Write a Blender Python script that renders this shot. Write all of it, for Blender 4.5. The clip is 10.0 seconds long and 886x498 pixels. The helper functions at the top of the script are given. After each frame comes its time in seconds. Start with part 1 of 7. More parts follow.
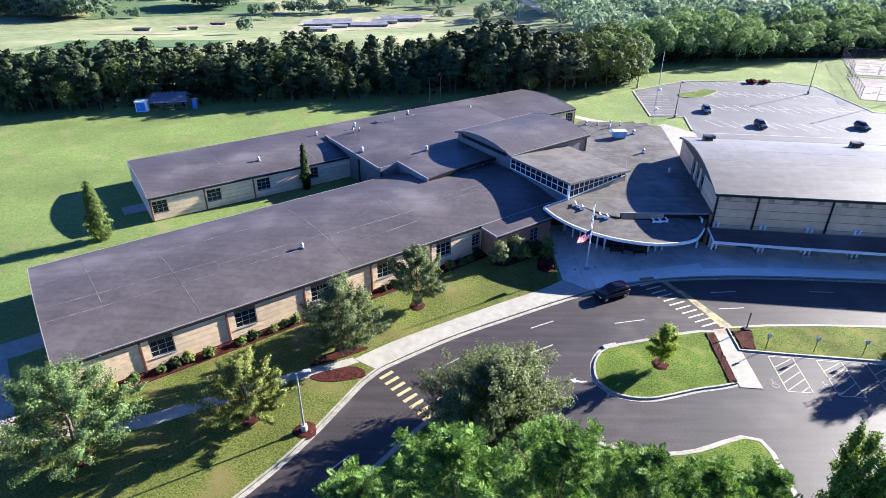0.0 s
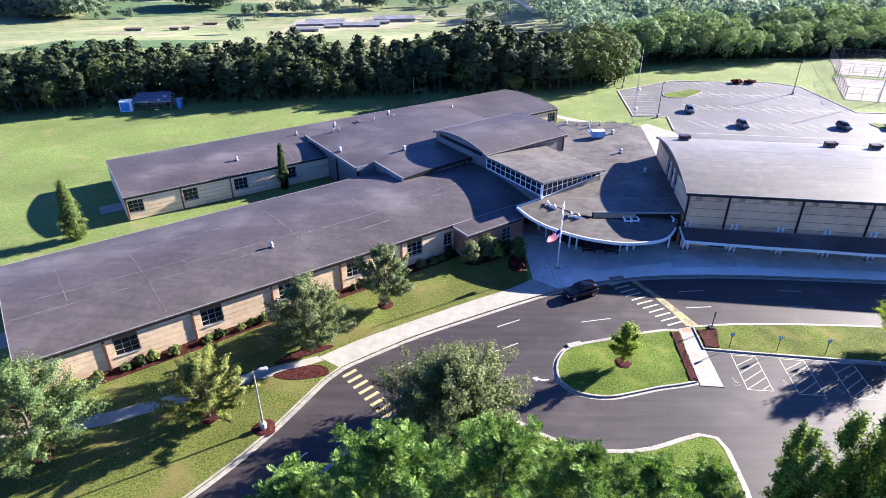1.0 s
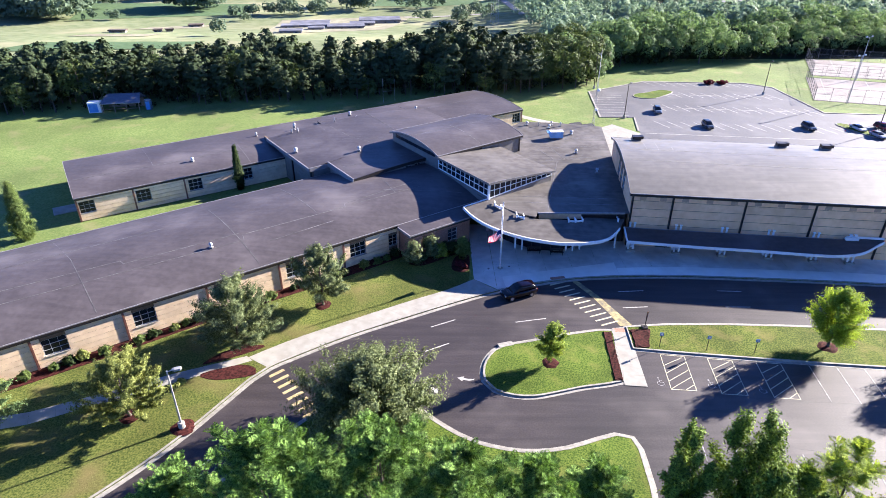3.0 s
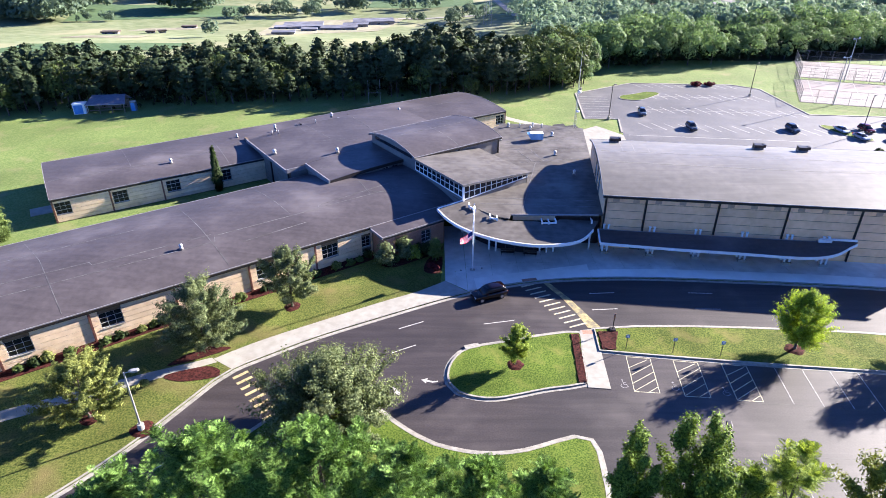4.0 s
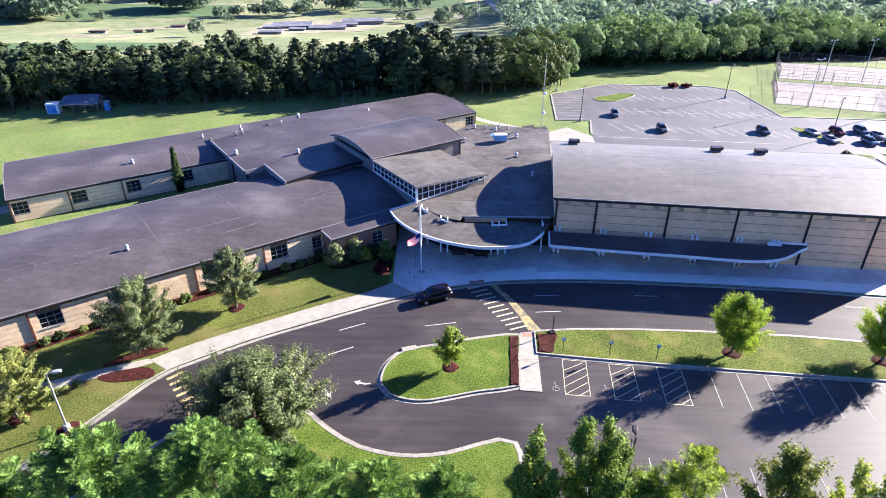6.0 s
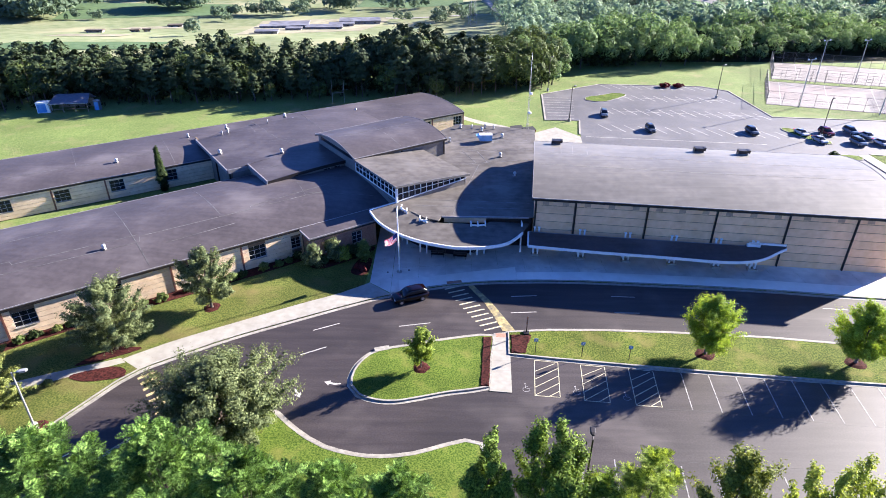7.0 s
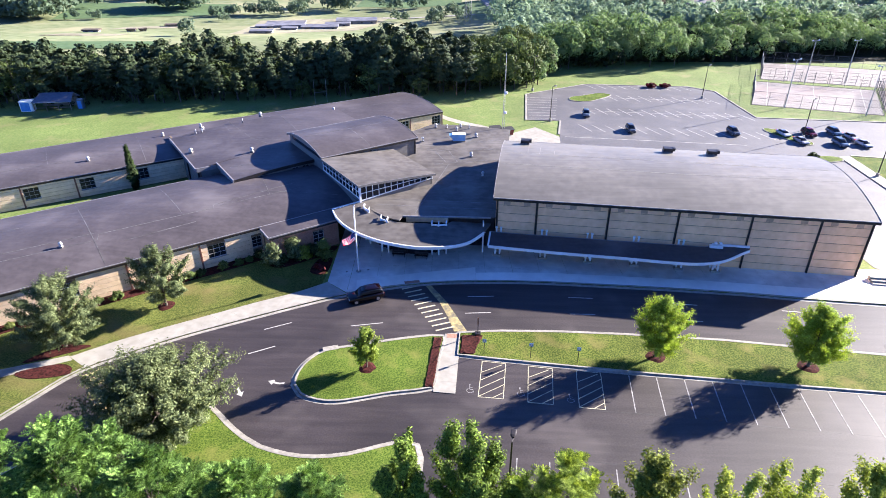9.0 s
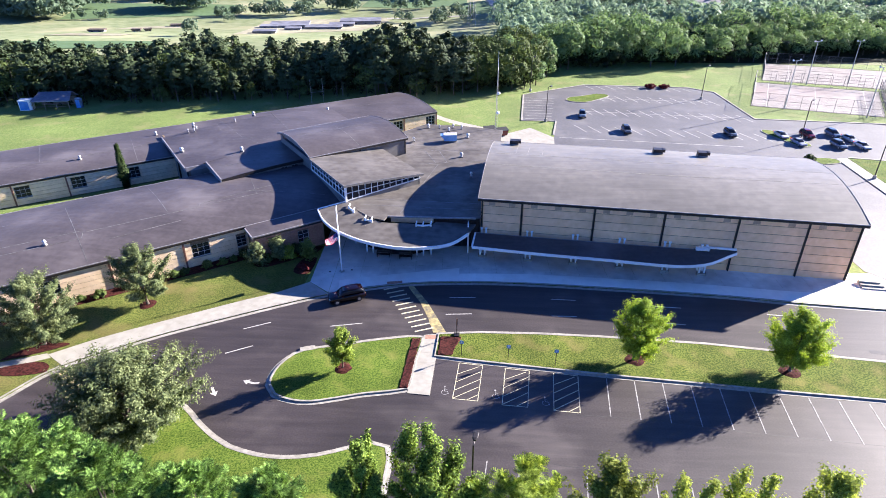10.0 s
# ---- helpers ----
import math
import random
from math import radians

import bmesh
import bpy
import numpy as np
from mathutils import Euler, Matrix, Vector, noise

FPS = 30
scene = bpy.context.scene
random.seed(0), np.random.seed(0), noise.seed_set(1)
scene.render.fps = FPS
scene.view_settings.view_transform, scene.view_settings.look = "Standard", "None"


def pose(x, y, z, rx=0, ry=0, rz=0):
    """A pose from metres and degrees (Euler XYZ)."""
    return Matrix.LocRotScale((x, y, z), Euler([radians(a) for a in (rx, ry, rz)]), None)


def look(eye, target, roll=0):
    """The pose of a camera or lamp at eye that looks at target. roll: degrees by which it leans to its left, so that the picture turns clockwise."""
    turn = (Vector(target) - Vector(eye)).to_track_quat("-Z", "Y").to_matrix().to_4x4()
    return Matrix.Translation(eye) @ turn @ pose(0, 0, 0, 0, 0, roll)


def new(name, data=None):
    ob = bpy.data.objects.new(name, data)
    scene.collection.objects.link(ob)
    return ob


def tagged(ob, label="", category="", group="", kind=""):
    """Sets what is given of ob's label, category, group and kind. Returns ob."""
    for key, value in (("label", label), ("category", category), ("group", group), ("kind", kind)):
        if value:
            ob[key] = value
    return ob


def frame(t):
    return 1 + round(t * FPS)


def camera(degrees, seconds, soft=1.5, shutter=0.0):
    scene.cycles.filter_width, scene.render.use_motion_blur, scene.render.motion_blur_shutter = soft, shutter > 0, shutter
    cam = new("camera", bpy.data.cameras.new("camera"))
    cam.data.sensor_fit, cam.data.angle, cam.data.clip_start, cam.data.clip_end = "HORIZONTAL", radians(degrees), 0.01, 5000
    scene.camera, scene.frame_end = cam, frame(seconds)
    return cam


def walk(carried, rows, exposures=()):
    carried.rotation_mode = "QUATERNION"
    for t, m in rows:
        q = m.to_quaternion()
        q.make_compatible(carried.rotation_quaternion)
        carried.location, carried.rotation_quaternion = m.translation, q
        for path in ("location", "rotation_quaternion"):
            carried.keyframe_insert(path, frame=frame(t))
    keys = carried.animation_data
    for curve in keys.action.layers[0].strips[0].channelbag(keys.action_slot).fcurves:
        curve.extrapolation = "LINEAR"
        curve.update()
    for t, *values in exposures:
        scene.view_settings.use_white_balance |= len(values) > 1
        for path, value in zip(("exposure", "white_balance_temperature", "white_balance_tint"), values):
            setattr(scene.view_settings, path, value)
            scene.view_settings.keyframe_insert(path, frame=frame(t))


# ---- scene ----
cam = camera(71.3, 10.0, soft=0.85)
PATH = [
    (0, (1.082, -0.322, 41.046), (1.075, 1.422, 40.067), 0.2),
    (0.5, (2.969, -0.494, 41.041), (2.961, 1.251, 40.063), 0.2),
    (1, (4.814, -0.633, 41.082), (4.806, 1.111, 40.104), 0.2),
    (1.5, (6.698, -0.76, 41.069), (6.689, 0.985, 40.092), 0.1),
    (2, (8.572, -0.813, 41.071), (8.561, 0.932, 40.095), 0.1),
    (2.5, (10.41, -0.833, 41.145), (10.399, 0.912, 40.168), 0.1),
    (4, (15.983, -0.713, 41.17), (15.968, 1.035, 40.198), 0.1),
    (4.5, (17.701, -0.685, 41.27), (17.687, 1.063, 40.298), 0.2),
    (5, (19.512, -0.653, 41.352), (19.496, 1.094, 40.379), 0.2),
    (5.5, (21.208, -0.626, 41.421), (21.189, 1.122, 40.448), 0.2),
    (7, (26.088, -0.411, 41.55), (26.055, 1.335, 40.575), 0.2),
    (7.5, (27.626, -0.313, 41.487), (27.588, 1.433, 40.512), 0.2),
    (8, (29.184, -0.205, 41.419), (29.141, 1.541, 40.445), 0.2),
    (8.5, (30.743, -0.072, 41.363), (30.693, 1.674, 40.389), 0.2),
    (9, (32.315, 0.089, 41.295), (32.256, 1.835, 40.321), 0.1),
    (9.5, (33.956, 0.317, 41.226), (33.883, 2.062, 40.252), 0.1),
    (10, (35.569, 0.584, 41.103), (35.48, 2.329, 40.131), -0.0),
]
walk(cam, [(t, look(eye, target, roll)) for t, eye, target, roll in PATH], [(0, 2.46, 5120, 25), (1.2, 2.58, 5250, 30), (10, 2.58, 5260, 30)])

# ---- world and sun ----
SUN_AZ, SUN_EL = 30.2, 19.8          # degrees: from +x towards +y, and above the horizon
world = bpy.data.worlds.new("world")
scene.world = world
world.use_nodes = True
wn = world.node_tree
sky = wn.nodes.new("ShaderNodeTexSky")
sky.sky_type = "NISHITA"
sky.sun_disc = False
sky.sun_elevation = radians(SUN_EL)
sky.sun_rotation = radians(90 - SUN_AZ)
sky.air_density, sky.dust_density, sky.ozone_density = 0.58, 0.1, 7.0
wn.links.new(sky.outputs[0], wn.nodes["Background"].inputs[0])
wn.nodes["Background"].inputs[1].default_value = 0.05
sun_data = bpy.data.lights.new("sun", "SUN")
sun_data.energy, sun_data.angle, sun_data.color = 5.0, radians(0.55), (1.0, 0.875, 0.57)
sun = new("sun", sun_data)
ca, sa, ce, se = math.cos(radians(SUN_AZ)), math.sin(radians(SUN_AZ)), math.cos(radians(SUN_EL)), math.sin(radians(SUN_EL))
sun.matrix_world = look((200 * ca * ce, 200 * sa * ce, 200 * se), (0, 0, 0))


# ---- materials ----
def material(name, c1, c2, scale=1.0, rough=0.8, bump=0.0, bump_scale=None, metal=0.0, big=None, big_scale=0.05,
             random_object=0.0, random_island=0.0, spec=0.5, stretch=(1, 1, 1), third=None, sharp=(0.35, 0.65), coat=0.0, streaks=0.0):
    """Two colours mixed by fine noise, tinted by a broad noise, with bump and uneven gloss."""
    m = bpy.data.materials.new(name)
    m.use_nodes = True
    nt = m.node_tree
    N, L = nt.nodes, nt.links
    b = N["Principled BSDF"]
    mp = N.new("ShaderNodeMapping")
    mp.inputs["Scale"].default_value = stretch
    geo = N.new("ShaderNodeNewGeometry")
    L.new(geo.outputs["Position"], mp.inputs[0])
    n1 = N.new("ShaderNodeTexNoise")
    n1.inputs["Scale"].default_value, n1.inputs["Detail"].default_value = scale, 6
    L.new(mp.outputs[0], n1.inputs[0])
    ramp = N.new("ShaderNodeValToRGB")
    ramp.color_ramp.elements[0].position, ramp.color_ramp.elements[1].position = sharp
    ramp.color_ramp.elements[0].color, ramp.color_ramp.elements[1].color = (*c1, 1), (*c2, 1)
    L.new(n1.outputs[0], ramp.inputs[0])
    col = ramp.outputs[0]
    if third:
        n3 = N.new("ShaderNodeTexNoise")
        n3.inputs["Scale"].default_value, n3.inputs["Detail"].default_value = third[1], 3
        L.new(mp.outputs[0], n3.inputs[0])
        r3 = N.new("ShaderNodeValToRGB")
        r3.color_ramp.elements[0].position, r3.color_ramp.elements[1].position = third[2]
        L.new(n3.outputs[0], r3.inputs[0])
        mx = N.new("ShaderNodeMix")
        mx.data_type = "RGBA"
        L.new(r3.outputs[0], mx.inputs[0])
        L.new(col, mx.inputs[6])
        mx.inputs[7].default_value = (*third[0], 1)
        col = mx.outputs[2]
    if big:
        n2 = N.new("ShaderNodeTexNoise")
        n2.inputs["Scale"].default_value, n2.inputs["Detail"].default_value = big_scale, 4
        L.new(mp.outputs[0], n2.inputs[0])
        mr = N.new("ShaderNodeMapRange")
        mr.inputs[1].default_value, mr.inputs[2].default_value = 0.3, 0.7
        mr.inputs[3].default_value, mr.inputs[4].default_value = big
        L.new(n2.outputs[0], mr.inputs[0])
        hv = N.new("ShaderNodeHueSaturation")
        L.new(mr.outputs[0], hv.inputs["Value"])
        L.new(col, hv.inputs["Color"])
        col = hv.outputs[0]
    if streaks:
        sm = N.new("ShaderNodeMapping")
        sm.inputs["Scale"].default_value, sm.inputs["Rotation"].default_value = (0.12, 1.4, 1.0), (0, 0, radians(35.7))
        L.new(geo.outputs["Position"], sm.inputs[0])
        sn = N.new("ShaderNodeTexNoise")
        sn.inputs["Scale"].default_value, sn.inputs["Detail"].default_value, sn.inputs["Distortion"].default_value = 0.9, 5, 0.6
        L.new(sm.outputs[0], sn.inputs[0])
        sr = N.new("ShaderNodeMapRange")
        sr.inputs[1].default_value, sr.inputs[2].default_value = 0.35, 0.68
        sr.inputs[3].default_value, sr.inputs[4].default_value = 1 - streaks * 0.6, 1 + streaks
        L.new(sn.outputs[0], sr.inputs[0])
        sv = N.new("ShaderNodeHueSaturation")
        L.new(sr.outputs[0], sv.inputs["Value"])
        L.new(col, sv.inputs["Color"])
        col = sv.outputs[0]
    if random_object or random_island:
        hv = N.new("ShaderNodeHueSaturation")
        mr = N.new("ShaderNodeMapRange")
        amount = random_object or random_island
        mr.inputs[3].default_value, mr.inputs[4].default_value = 1 - amount, 1 + amount
        if random_object:
            L.new(N.new("ShaderNodeObjectInfo").outputs["Random"], mr.inputs[0])
        else:
            L.new(geo.outputs["Random Per Island"], mr.inputs[0])
        L.new(mr.outputs[0], hv.inputs["Value"])
        L.new(col, hv.inputs["Color"])
        col = hv.outputs[0]
    L.new(col, b.inputs["Base Color"])
    b.inputs["Roughness"].default_value, b.inputs["Metallic"].default_value = rough, metal
    b.inputs["Specular IOR Level"].default_value = spec
    b.inputs["Coat Weight"].default_value = coat
    if bump:
        nb = N.new("ShaderNodeTexNoise")
        nb.inputs["Scale"].default_value, nb.inputs["Detail"].default_value = bump_scale or scale * 3, 5
        L.new(mp.outputs[0], nb.inputs[0])
        bp = N.new("ShaderNodeBump")
        bp.inputs["Strength"].default_value, bp.inputs["Distance"].default_value = bump, 0.05
        L.new(nb.outputs[0], bp.inputs["Height"])
        L.new(bp.outputs[0], b.inputs["Normal"])
    return m


def leaf_material(name, c1, c2, through_light=0.35, vary=0.35, scatter=0.6, patch=0.35):
    """Leaves: a matt face with light shining through, each leaf a little different."""
    m = bpy.data.materials.new(name)
    m.use_nodes = True
    nt = m.node_tree
    N, L = nt.nodes, nt.links
    b = N["Principled BSDF"]
    geo = N.new("ShaderNodeNewGeometry")
    mix = N.new("ShaderNodeMix")
    mix.data_type = "RGBA"
    mix.inputs[6].default_value, mix.inputs[7].default_value = (*c1, 1), (*c2, 1)
    ns = N.new("ShaderNodeTexNoise")
    ns.inputs["Scale"].default_value = patch
    L.new(geo.outputs["Position"], ns.inputs[0])
    add = N.new("ShaderNodeMath")
    add.operation = "MULTIPLY_ADD"
    add.inputs[1].default_value, add.inputs[2].default_value = scatter, 0.25 - scatter / 2
    L.new(geo.outputs["Random Per Island"], add.inputs[0])
    add2 = N.new("ShaderNodeMath")
    add2.operation = "MULTIPLY_ADD"
    add2.inputs[1].default_value = 0.9
    L.new(ns.outputs[0], add2.inputs[0])
    L.new(add.outputs[0], add2.inputs[2])
    L.new(add2.outputs[0], mix.inputs[0])
    hv = N.new("ShaderNodeHueSaturation")
    mr = N.new("ShaderNodeMapRange")
    mr.inputs[3].default_value, mr.inputs[4].default_value = 1 - vary, 1 + vary
    L.new(geo.outputs["Random Per Island"], mr.inputs[0])
    L.new(mr.outputs[0], hv.inputs["Value"])
    L.new(mix.outputs[2], hv.inputs["Color"])
    L.new(hv.outputs[0], b.inputs["Base Color"])
    b.inputs["Roughness"].default_value = 0.72
    b.inputs["Specular IOR Level"].default_value = 0.12
    tr = N.new("ShaderNodeBsdfTranslucent")
    warm = N.new("ShaderNodeHueSaturation")
    warm.inputs["Hue"].default_value, warm.inputs["Saturation"].default_value, warm.inputs["Value"].default_value = 0.485, 1.1, 1.6
    L.new(hv.outputs[0], warm.inputs["Color"])
    L.new(warm.outputs[0], tr.inputs[0])
    ms = N.new("ShaderNodeMixShader")
    ms.inputs[0].default_value = through_light
    L.new(b.outputs[0], ms.inputs[1])
    L.new(tr.outputs[0], ms.inputs[2])
    L.new(ms.outputs[0], N["Material Output"].inputs[0])
    return m


GRASS = material("mown_grass", (0.098, 0.15, 0.034), (0.165, 0.21, 0.06), 3.5, 0.9, 0.9, 14, big=(0.75, 1.25), big_scale=0.06,
                 third=((0.205, 0.2, 0.085), 0.22, (0.55, 0.8)), spec=0.2)
FRONT_GRASS = material("front_lawn_grass", (0.046, 0.069, 0.011), (0.15, 0.163, 0.036), 6.0, 0.9, 1.0, 18, big=(0.65, 1.25), big_scale=0.12,
                       third=((0.165, 0.135, 0.05), 0.25, (0.5, 0.78)), spec=0.1, sharp=(0.36, 0.64))
LUSH = material("lush_grass", (0.034, 0.071, 0.006), (0.131, 0.177, 0.023), 6.5, 0.9, 1.0, 22, big=(0.75, 1.25), big_scale=0.25,
                third=((0.15, 0.148, 0.034), 0.5, (0.52, 0.82)), spec=0.1, sharp=(0.36, 0.64))
STRIP_GRASS = material("dry_strip_grass", (0.038, 0.066, 0.006), (0.147, 0.171, 0.026), 6.5, 0.9, 1.0, 22, big=(0.78, 1.22), big_scale=0.25,
                       third=((0.185, 0.16, 0.048), 0.4, (0.52, 0.8)), spec=0.1, sharp=(0.4, 0.62))
# Grass green paled and greyed: distance haze is put into the base colour.
FIELD = material("hazed_field_grass", (0.15, 0.185, 0.085), (0.225, 0.25, 0.13), 0.25, 0.95, 0.6, 4, big=(0.72, 1.25), big_scale=0.015, spec=0.1,
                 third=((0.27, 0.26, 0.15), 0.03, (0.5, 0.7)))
CROP = material("green_crop", (0.075, 0.125, 0.055), (0.105, 0.16, 0.075), 0.4, 0.95, 0.5, 3, big=(0.85, 1.15), big_scale=0.02, spec=0.1)
# Near black: the woods' shade is put into the floor colour.
FLOOR_SHADE = material("forest_floor", (0.014, 0.017, 0.007), (0.028, 0.03, 0.012), 0.5, 0.95, 0.8, 2, spec=0.1)
BARE = material("bare_ground", (0.22, 0.21, 0.14), (0.31, 0.29, 0.2), 0.3, 0.95, 0.4, 3, big=(0.8, 1.2), big_scale=0.03, spec=0.1)
ASPHALT = material("asphalt", (0.031, 0.0255, 0.025), (0.043, 0.036, 0.035), 6.0, 0.52, 0.045, 45, big=(0.75, 1.28), big_scale=0.09,
                   third=((0.085, 0.074, 0.068), 0.13, (0.54, 0.8)), spec=0.34, streaks=0.25)
TAR = material("tar_joint", (0.022, 0.02, 0.02), (0.04, 0.036, 0.035), 3.0, 0.6, 0.1, 20)
OLD_ASPHALT = material("old_asphalt", (0.07, 0.068, 0.068), (0.1, 0.096, 0.095), 4.0, 0.6, 0.04, 40, big=(0.8, 1.2), big_scale=0.06,
                       third=((0.13, 0.125, 0.12), 0.2, (0.5, 0.75)), spec=0.6)
CONCRETE = material("pale_concrete", (0.278, 0.264, 0.225), (0.332, 0.318, 0.274), 1.2, 0.8, 0.2, 25, big=(0.92, 1.06), big_scale=0.2,
                    random_object=0.014, third=((0.25, 0.228, 0.19), 0.5, (0.55, 0.85)), spec=0.2)
PLAZA = material("grey_plaza_concrete", (0.63, 0.6, 0.535), (0.73, 0.7, 0.63), 0.9, 0.75, 0.2, 22, big=(0.7, 1.1), big_scale=0.22,
                 random_object=0.02, third=((0.5, 0.475, 0.425), 0.3, (0.54, 0.82)), spec=0.3)
APRON = material("new_pale_concrete", (0.74, 0.71, 0.63), (0.8, 0.77, 0.69), 0.9, 0.75, 0.2, 22, big=(0.88, 1.08), big_scale=0.18, random_object=0.015)
KERB = material("kerb_concrete", (0.23, 0.215, 0.18), (0.34, 0.32, 0.275), 2.5, 0.8, 0.25, 30, big=(0.75, 1.1), big_scale=0.4)
MULCH = material("red_mulch", (0.022, 0.007, 0.006), (0.075, 0.021, 0.017), 4.0, 0.95, 1.0, 9, big=(0.75, 1.2), big_scale=0.7, spec=0.1)
ROOF = material("dark_roof_membrane", (0.066, 0.057, 0.0595), (0.081, 0.071, 0.0735), 1.6, 0.5, 0.1, 9, big=(0.75, 1.22), big_scale=0.13,
                third=((0.115, 0.104, 0.104), 0.13, (0.54, 0.84)), spec=0.22, streaks=0.12)
ROOF_PALE = material("grey_roof_membrane", (0.145, 0.132, 0.107), (0.185, 0.17, 0.138), 0.8, 0.46, 0.04, 8, big=(0.85, 1.12), big_scale=0.08,
                     third=((0.135, 0.124, 0.097), 0.14, (0.5, 0.8)), spec=0.55, streaks=0.14)
ROOF_GREY = material("worn_roof_membrane", (0.08, 0.0725, 0.065), (0.122, 0.112, 0.102), 0.9, 0.62, 0.12, 8, big=(0.75, 1.2), big_scale=0.13,
                     third=((0.155, 0.145, 0.134), 0.2, (0.52, 0.8)), spec=0.14, streaks=0.15)
SEAM_PALE = material("pale_roof_seam", (0.24, 0.225, 0.18), (0.32, 0.3, 0.25), 2.0, 0.5, 0.1, 10, big=(0.6, 1.1), big_scale=0.3)
SEAM = material("roof_seam", (0.085, 0.08, 0.078), (0.16, 0.152, 0.148), 1.2, 0.6, 0.1, 10, big=(0.55, 1.15), big_scale=0.3)
STONE = material("tan_stone_panel", (0.72, 0.535, 0.335), (0.82, 0.635, 0.41), 1.5, 0.85, 0.6, 30, big=(0.88, 1.08), big_scale=0.25, random_object=0.06)
# Tan stone copy for the shaded gymnasium; warm bounce light put into its colour.
GYM_STONE = material("shade_warmed_stone_panel", (0.82, 0.5, 0.265), (0.9, 0.575, 0.32), 1.5, 0.85, 0.35, 18, big=(0.86, 1.08), big_scale=0.25, random_object=0.05)
JOINT = material("wall_joint", (0.13, 0.09, 0.055), (0.18, 0.13, 0.08), 3.0, 0.9, 0.2, 20)
BRICK = material("brown_brick", (0.25, 0.13, 0.085), (0.36, 0.2, 0.135), 5.0, 0.88, 0.4, 20, big=(0.85, 1.15), big_scale=0.4, random_object=0.1)
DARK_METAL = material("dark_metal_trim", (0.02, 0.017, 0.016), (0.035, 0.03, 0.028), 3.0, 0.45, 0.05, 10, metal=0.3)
RUSSET = material("russet_metal_trim", (0.13, 0.05, 0.035), (0.19, 0.08, 0.055), 3.0, 0.5, 0.05, 10)
GUTTER = material("grey_metal_edge", (0.2, 0.19, 0.185), (0.28, 0.265, 0.26), 2.0, 0.4, 0.05, 10, metal=0.1)
WHITE = material("white_painted_steel", (0.8, 0.8, 0.78), (0.87, 0.87, 0.85), 1.5, 0.45, 0.05, 10, big=(0.9, 1.03), big_scale=0.5)
FRAME = material("grey_white_window_frame", (0.42, 0.43, 0.43), (0.5, 0.51, 0.51), 1.5, 0.45, 0.05, 10)
SIGN_BLUE = material("faded_blue_sign", (0.12, 0.24, 0.42), (0.18, 0.31, 0.5), 2.0, 0.5)
CLADDING = material("grey_metal_cladding", (0.16, 0.15, 0.14), (0.2, 0.19, 0.175), 1.5, 0.5, 0.1, 8, metal=0.2, big=(0.85, 1.15), big_scale=0.3)
GLASS = material("dark_window_glass", (0.012, 0.014, 0.018), (0.02, 0.024, 0.03), 0.6, 0.14, 0.0, spec=0.3)
PAINT_WHITE = material("white_road_paint", (0.3, 0.29, 0.27), (0.48, 0.46, 0.42), 4.0, 0.7, 0.1, 20, third=((0.2, 0.19, 0.18), 2.5, (0.55, 0.8)))
PAINT_YELLOW = material("yellow_road_paint", (0.36, 0.29, 0.12), (0.48, 0.4, 0.19), 4.0, 0.7, 0.1, 20, third=((0.2, 0.16, 0.1), 2.5, (0.55, 0.8)))
PAINT_CREAM = material("cream_road_paint", (0.4, 0.37, 0.24), (0.54, 0.5, 0.34), 4.0, 0.7, 0.1, 20, third=((0.2, 0.19, 0.16), 2.5, (0.58, 0.8)))
PAINT_WORN = material("worn_white_road_paint", (0.16, 0.155, 0.15), (0.36, 0.35, 0.34), 3.0, 0.7, 0.1, 20, third=((0.09, 0.085, 0.085), 1.2, (0.5, 0.75)))
PAINT_FADED = material("faded_yellow_road_paint", (0.18, 0.15, 0.07), (0.4, 0.33, 0.13), 2.2, 0.75, 0.1, 20, third=((0.08, 0.075, 0.07), 0.9, (0.45, 0.7)))
ACCENT = material("faded_terracotta_block", (0.42, 0.27, 0.17), (0.5, 0.33, 0.21), 2.0, 0.85, 0.3, 18, big=(0.85, 1.1), big_scale=0.5)
BARK = material("bark", (0.06, 0.045, 0.034), (0.13, 0.1, 0.075), 5.0, 0.95, 0.7, 18, stretch=(1, 1, 0.3))
PINE_BARK = material("pine_bark", (0.045, 0.034, 0.026), (0.11, 0.088, 0.07), 3.0, 0.95, 0.5, 8, stretch=(1, 1, 0.3))
BLACK = material("black_rubber", (0.012, 0.012, 0.012), (0.02, 0.02, 0.02), 4.0, 0.7)
CHROME = material("bright_metal", (0.5, 0.5, 0.5), (0.62, 0.62, 0.62), 3.0, 0.3, metal=0.9)
COURT = material("pale_court_surface", (0.2, 0.182, 0.17), (0.245, 0.224, 0.21), 0.5, 0.8, 0.1, 10, big=(0.85, 1.1), big_scale=0.1,
                 third=((0.22, 0.17, 0.16), 0.06, (0.52, 0.78)), spec=0.3)
MESH_WIRE = material("fence_wire", (0.1, 0.1, 0.1), (0.16, 0.16, 0.16), 3.0, 0.5, metal=0.5)
BLUE = material("bright_blue_paint", (0.06, 0.2, 0.5), (0.09, 0.26, 0.58), 2.0, 0.4)
PALE_BLUE = material("mid_blue_paint", (0.16, 0.34, 0.58), (0.21, 0.41, 0.66), 1.5, 0.4, big=(0.85, 1.1), big_scale=0.6)
RED = leaf_material("red_cloth", (0.6, 0.045, 0.05), (0.66, 0.07, 0.07), 0.55, 0.05, 0.1)
NAVY = leaf_material("navy_cloth", (0.03, 0.04, 0.15), (0.05, 0.06, 0.2), 0.55, 0.05, 0.1)
